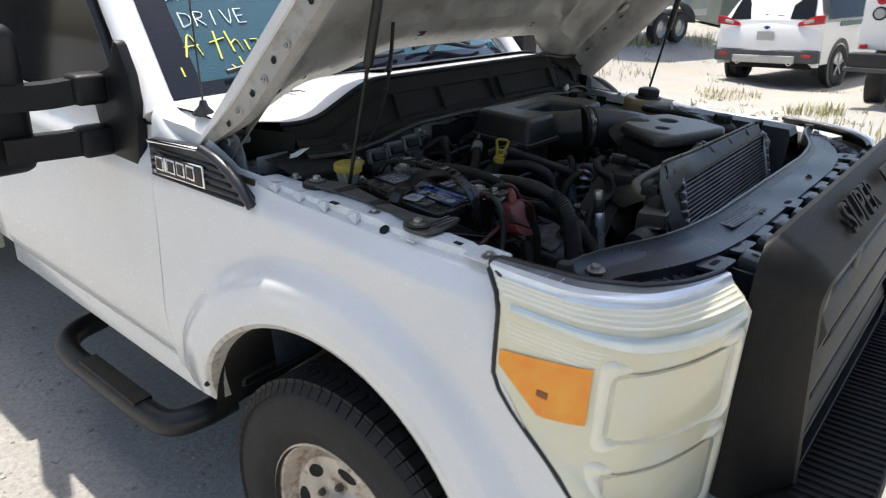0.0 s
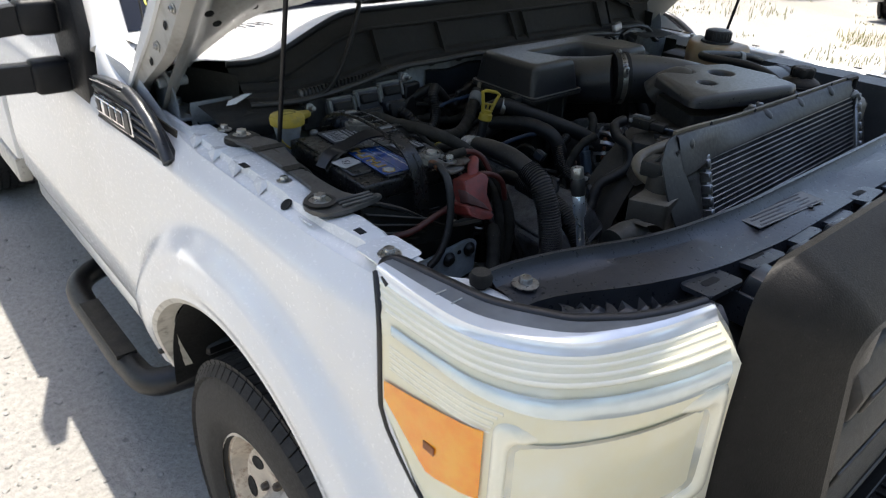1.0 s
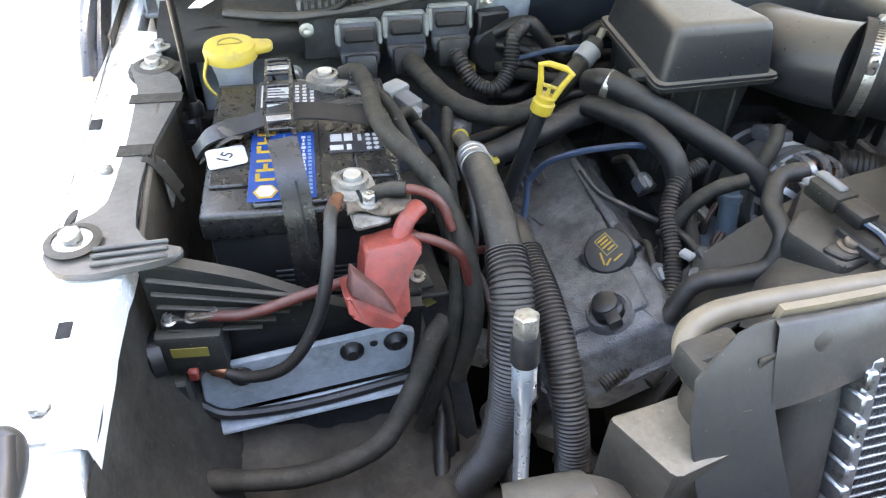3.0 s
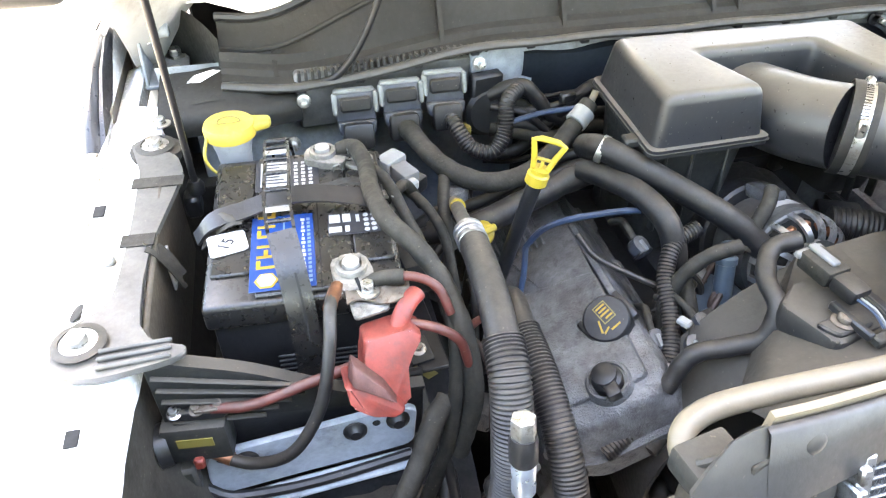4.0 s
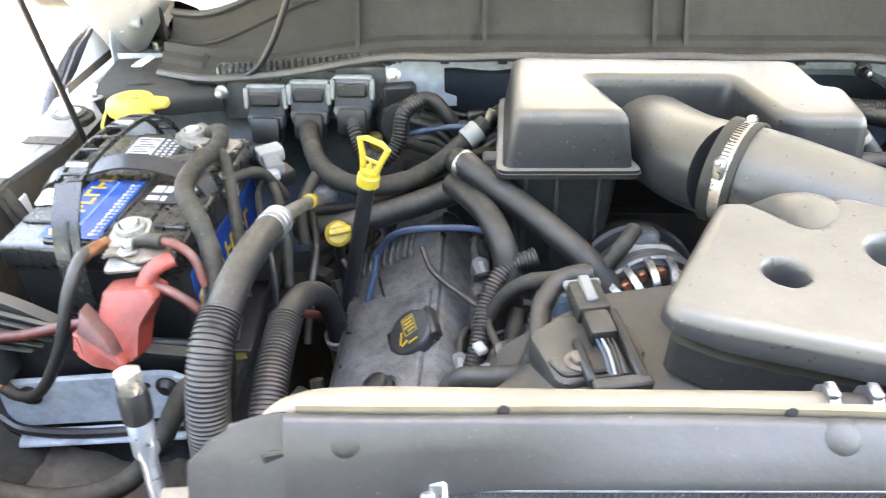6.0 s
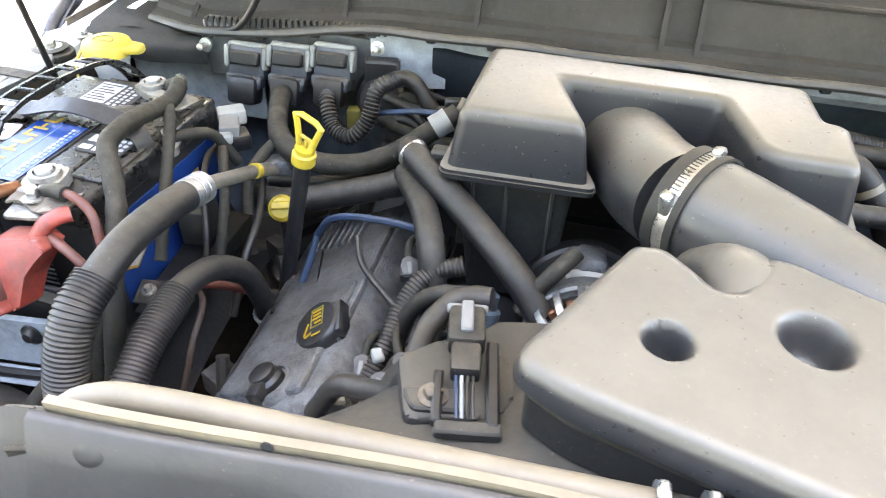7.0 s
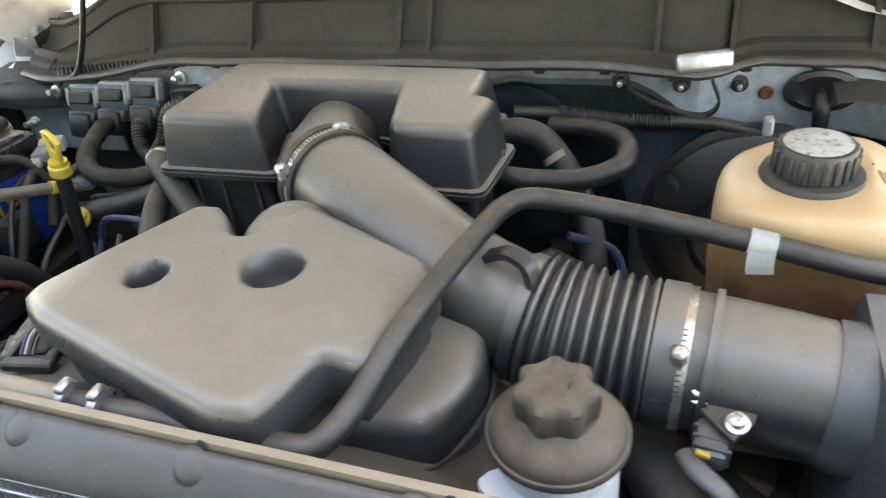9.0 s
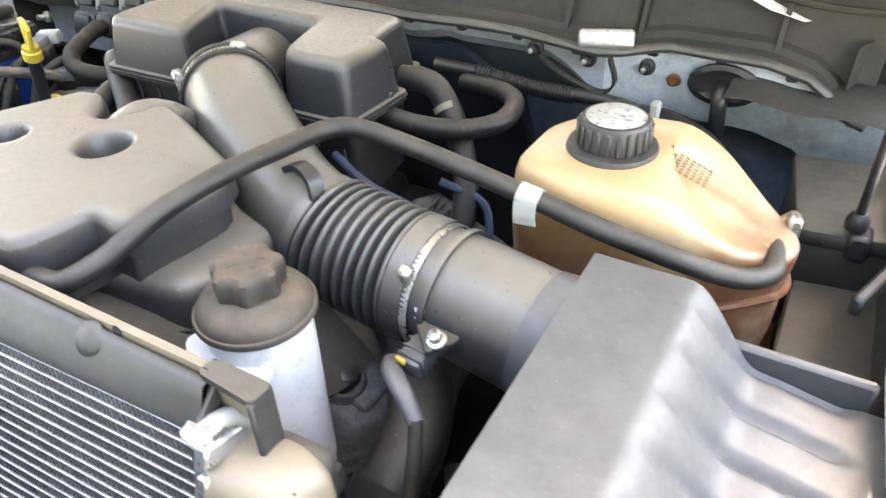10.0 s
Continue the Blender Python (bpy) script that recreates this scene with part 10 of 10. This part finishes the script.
def build_van():
    """Tail of a white service truck at the picture's edge."""
    m = Matrix.Translation((9.39, 0.41, -0.06)) @ pose(0, 0, 0, -4, 0, 0) @ pose(0, 0, 0, 0, 0, -92)
    van = new("service_truck")
    van.location = (9.39, 0.41, -0.06)
    tagged(van, "white service truck with a black step bumper", "truck")

    def p(name, bm, material, label=""):
        bmesh.ops.transform(bm, matrix=m, verts=bm.verts)
        return part(name, bm, material, van, label)

    p("body", box((2.0, 4.5, 1.6), at((0, 2.25, 0.85)), 0.03, 2), WHITE)
    p("step_bumper", box((2.1, 0.25, 0.20), at((0, -0.08, 0.62)), 0.02, 2), BLACK)
    p("bumper_edge", box((2.14, 0.28, 0.06), at((0, -0.09, 0.58)), 0.01, 1), DARKTRIM)
    for s in (-1, 1):
        p("marker", box((0.10, 0.03, 0.05), at((s * 0.92, -0.01, 0.87)), 0.008, 1), REDLENS)
        p("lamp", lathe([(0, 0.03), (0.06, 0.025), (0.07, 0)], facing((s * 0.80, 0, 1.32), (0, -1, 0)), 20), PAPER)
        p("lamp", lathe([(0, 0.03), (0.06, 0.025), (0.07, 0)], facing((s * 0.80, 0, 1.50), (0, -1, 0)), 20), REDLENS)
        p("lamp_rim", lathe([(0.065, 0.0), (0.08, 0.012), (0.09, 0)], facing((s * 0.80, 0, 1.32), (0, -1, 0)), 20), BLACK)
        p("mud_wheel", lathe([(0, 0.10), (0.25, 0.11), (0.38, 0.12), (0.40, 0.08), (0.40, -0.1), (0.2, -0.12)], facing((s * 0.80, 0.9, 0.40), (s, 0, 0)), 32), TYRE)


build_van()


def build_boat():
    m = Matrix.Translation((14.6, 7.0, 0)) @ pose(0, 0, 0, 0, 0, 82)
    boat = new("boat_on_trailer")
    boat.location = (14.6, 7.0, 0)
    tagged(boat, "white motor boat with a dark stripe on a twin-axle trailer", "boat")

    def p(name, bm, material, label=""):
        bmesh.ops.transform(bm, matrix=m, verts=bm.verts)
        return part(name, bm, material, boat, label)

    rows = []
    for i in range(17):
        y = -1.4 + 6.2 * i / 16
        k = max(0.05, 1 - smooth((y - 2.4) / 2.6))
        h = 1.1 * k + 0.02
        r = 0.35 * (1 - k)
        rows.append([(0, y, 0.85 + r), (h * 0.75, y, 1.0 + r), (h * 0.95, y, 1.35 + r), (h * 1.05, y, 1.95 + r * 0.8), (h, y, 2.05 + r * 0.8), (0, y, 2.0 + r * 0.8), (-h, y, 2.05 + r * 0.8), (-h * 1.05, y, 1.95 + r * 0.8), (-h * 0.95, y, 1.35 + r), (-h * 0.75, y, 1.0 + r)])
    bm = grid_sheet(rows, closed=True)
    p("hull", bm, WHITE)
    p("transom", box((2.1, 0.06, 1.05), at((0, -1.4, 0.98)), 0.02, 1), WHITE)
    for s in (-1, 1):
        p("stripe", grid_sheet([[(s * (1.165 * max(0.05, 1 - smooth((y - 2.4) / 2.6)) + 0.03), y, z + 0.28 * (1 - max(0.05, 1 - smooth((y - 2.4) / 2.6)))) for y in [-1.4 + 0.4 * i for i in range(14)]] for z in (1.78, 1.84)]), STRIPE, "dark blue stripe")
        p("maker_bar", box((0.01, 0.7, 0.07), at((s * 1.16, -0.7, 1.64)), 0, 1), INK)
        p("frame_rail", box((0.10, 5.6, 0.16), at((s * 0.85, 1.4, 0.55)), 0.01, 1), ALU)
        p("mudguard", grid_sheet([[(s * x, 0.5 + 0.9 * math.cos(a), 0.42 + 0.47 * math.sin(a)) for x in (0.88, 1.18)] for a in [math.pi * i / 12 for i in range(13)]]), ALU, "alloy mudguard")
        for y in (0.12, 0.90):
            p("wheel", lathe([(0.19, 0.09), (0.30, 0.10), (0.335, 0.07), (0.335, -0.07), (0.30, -0.1)], facing((s * 1.03, y, 0.335), (s, 0, 0)), 28), TYRE)
            p("rim", lathe([(0, 0.06), (0.08, 0.06), (0.16, 0.045), (0.19, 0.09)], facing((s * 1.03, y, 0.335), (s, 0, 0)), 24), ALU)
    p("console", box((0.9, 1.0, 0.7), at((0, 1.0, 2.0)), 0.08, 3), WHITE)
    p("engine_cowl", box((0.45, 0.6, 0.8), at((0, -1.75, 1.4)), 0.1, 3), BLACK)


STRIPE = surface("navy_stripe", (0.02, 0.025, 0.06), 0.3, vary=0.1, bump=0)
build_boat()

dump = thing("steel_skip", (20.0, 6.9, 0), "green-grey steel waste skip behind the boat", "skip")
part("skip_box", box((2.2, 3.0, 2.1), at((21.5, 6.6, 0.05), rz=44), 0.03, 1), GREENBIN, dump)
for k in range(4):
    part("skip_rib", box((0.08, 0.12, 2.0), at((20.6 + 0.42 * k, 5.15 + 0.40 * k, 0.1), rz=44), 0.02, 1), GREENBIN, dump)
shed = thing("metal_building", (30, 14, 0), "long pale ribbed-metal building across the yard", "building")
wall_bm = bmesh.new()
sm_ = Matrix.Translation((27, 15, 0)) @ pose(0, 0, 0, 0, 0, -46)
pts = []
for i in range(280):
    x = -28 + 0.2 * i
    pts += [(x, 0.0), (x + 0.12, 0.0), (x + 0.14, -0.03), (x + 0.18, -0.03)]
lo = [wall_bm.verts.new((x, y, 0)) for x, y in pts]
hi = [wall_bm.verts.new((x, y, 4.2)) for x, y in pts]
for i in range(len(lo) - 1):
    wall_bm.faces.new((lo[i], lo[i + 1], hi[i + 1], hi[i]))
bmesh.ops.transform(wall_bm, matrix=sm_, verts=wall_bm.verts)
part("wall", wall_bm, SIDING, shed)
part("roof", box((56, 12, 0.25), sm_ @ pose(0, 5.9, 4.2), 0.05, 1), SIDING, shed)
for k in range(3):
    part("roller_door", box((3.2, 0.06, 3.0), sm_ @ pose(-8 + 7 * k, -0.06, 0), 0.01, 1), GREENBIN, shed)

for (x, y), name, lab, size in (((8.6, 10.2), "dark_pickup", "dark parked pickup seen under the hood", (1.9, 4.8, 1.0)),):
    car = new(name)
    car.location = (x, y, 0)
    tagged(car, lab, "truck")
    part("lower_body", box(size, at((x, y, 0.45), rz=20), 0.12, 3), DARKTRIM, car)
    part("cab", box((1.6, 2.0, 0.75), at((x, y, 1.4), rz=20), 0.15, 3, (0.85, 0.8)), DARKGLASS, car)
    for sx in (-0.85, 0.85):
        for sy in (-1.5, 1.5):
            q = at((x, y, 0.38), rz=20) @ pose(sx, sy, 0, 0, 90, 0)
            part("wheel", lathe([(0, 0.1), (0.2, 0.1), (0.36, 0.1), (0.38, 0.06), (0.38, -0.06), (0.36, -0.1)], q, 28), TYRE, car)

# weeds and dry grass
def grass_clump(bm, x, y, n, h, spread, rnd):
    for _ in range(n):
        a = rnd.uniform(0, 6.283)
        r = spread * math.sqrt(rnd.random())
        px, py = x + r * math.cos(a), y + r * math.sin(a)
        z = ground_height(px, py)
        b = rnd.uniform(0, 6.283)
        hh = h * rnd.uniform(0.4, 1.2)
        lean = rnd.uniform(0.1, 0.7) * hh
        w = 0.006
        p0 = Vector((px, py, z))
        side = Vector((-math.sin(b), math.cos(b), 0)) * w
        mid = p0 + Vector((math.cos(b) * lean * 0.35, math.sin(b) * lean * 0.35, hh * 0.6))
        tip = p0 + Vector((math.cos(b) * lean, math.sin(b) * lean, hh))
        v = [bm.verts.new(q) for q in (p0 - side, p0 + side, mid + side * 0.7, mid - side * 0.7, tip)]
        bm.faces.new(v[:4])
        bm.faces.new((v[3], v[2], v[4]))


rnd = random.Random(8)
bm = bmesh.new()
for x, y, n, h, s in ((8.6, 1.6, 160, 0.16, 0.35), (9.6, 0.7, 120, 0.16, 0.3), (7.4, 0.3, 160, 0.14, 0.4), (9.9, 3.2, 150, 0.12, 0.5), (8.2, 3.0, 80, 0.08, 0.5), (13.2, 6.8, 300, 0.3, 1.0), (12.0, 7.8, 260, 0.25, 1.0), (7.0, 1.4, 60, 0.3, 0.8), (7.8, -0.4, 160, 0.15, 0.4), (15.6, 5.4, 260, 0.3, 0.8), (10.2, 5.6, 160, 0.12, 1.0), (17.0, 4.2, 260, 0.3, 0.8)):
    grass_clump(bm, x, y, n, h, s, rnd)
for _ in range(260):
    grass_clump(bm, rnd.uniform(4, 20), rnd.uniform(-4, 14), 16, 0.05, 0.15, rnd)
single("dry_grass", bm, GRASS, "tufts of dry green-brown grass on the yard", "grass", kind="stuff")


# ---- trees round the yard: some mirrored in the windows, a front row added to cut sky light ----
LEAF = surface("tree_leaf", (0.055, 0.085, 0.025), 0.6, vary=0.5, big=3, bump=0)
BARK = surface("grey_bark", (0.14, 0.12, 0.1), 0.9, vary=0.4, big=5, bump=0.5)


def build_tree(x, y, h, seed):
    rnd = random.Random(seed)
    tree = thing("tree", (x, y, 0), "leafy green tree out of view at the yard's edge", "tree", "trees round the yard")
    bm = bmesh.new()
    add_sweep(bm, spline([(x, y, -0.1), (x + 0.1, y, h * 0.25), (x - 0.05, y + 0.1, h * 0.5), (x, y, h * 0.8)], 5), lambda s: 0.28 - 0.22 * min(1, s / h), 10)
    tips = []
    for k in range(9):
        a = k * 2.4
        z0 = h * rnd.uniform(0.3, 0.65)
        r = h * rnd.uniform(0.2, 0.34)
        tip = Vector((x + r * math.cos(a), y + r * math.sin(a), z0 + h * rnd.uniform(0.12, 0.3)))
        add_sweep(bm, spline([(x, y, z0), (x + 0.4 * r * math.cos(a), y + 0.4 * r * math.sin(a), z0 + h * 0.06), tip], 4), lambda s: 0.09 - 0.06 * min(1, s / (r + 0.1)), 7)
        tips.append(tip)
    part("trunk", bm, BARK, tree)
    tips.append(Vector((x, y, h * 0.85)))
    vs, fs = [], []
    for tip in tips:
        for _ in range(420):
            d = Vector((rnd.gauss(0, 1), rnd.gauss(0, 1), rnd.gauss(0, 0.7))) * h * 0.085
            c = tip + d
            n = Vector((rnd.gauss(0, 1), rnd.gauss(0, 1), rnd.gauss(0, 1))).normalized()
            u = n.orthogonal().normalized() * rnd.uniform(0.06, 0.13)
            w = n.cross(u) * 0.6
            i = len(vs)
            vs += [tuple(c - u), tuple(c + w), tuple(c + u), tuple(c - w)]
            fs.append((i, i + 1, i + 2, i + 3))
    me = bpy.data.meshes.new("crown")
    me.from_pydata(vs, [], fs)
    me.materials.append(LEAF)
    crown = new("crown", me)
    crown.parent = tree
    crown.matrix_parent_inverse = Matrix.Translation(tree.location).inverted()


# the rows ahead of the truck are unseen, added to darken the bay
for i, (x, y, h) in enumerate(((-14, 9, 9), (-16, 3, 8), (-13, -6, 10), (-9, -14, 9), (2, -17, 10), (-12, 16, 10), (12, -16, 9), (-17, -1, 9), (-6, -10, 9), (-2.5, -9, 10), (1.5, -9.5, 9), (5, -9, 10), (8.5, -10, 9), (-9.5, -8, 10), (0, -13, 11), (4, -13.5, 11), (-4.5, -13, 11), (-4.5, 11, 9), (-3.6, 9.6, 7), (-5.6, 9, 8), (-6.6, 12, 10), (-4, 13.5, 10))):
    build_tree(x, y, h, 40 + i)
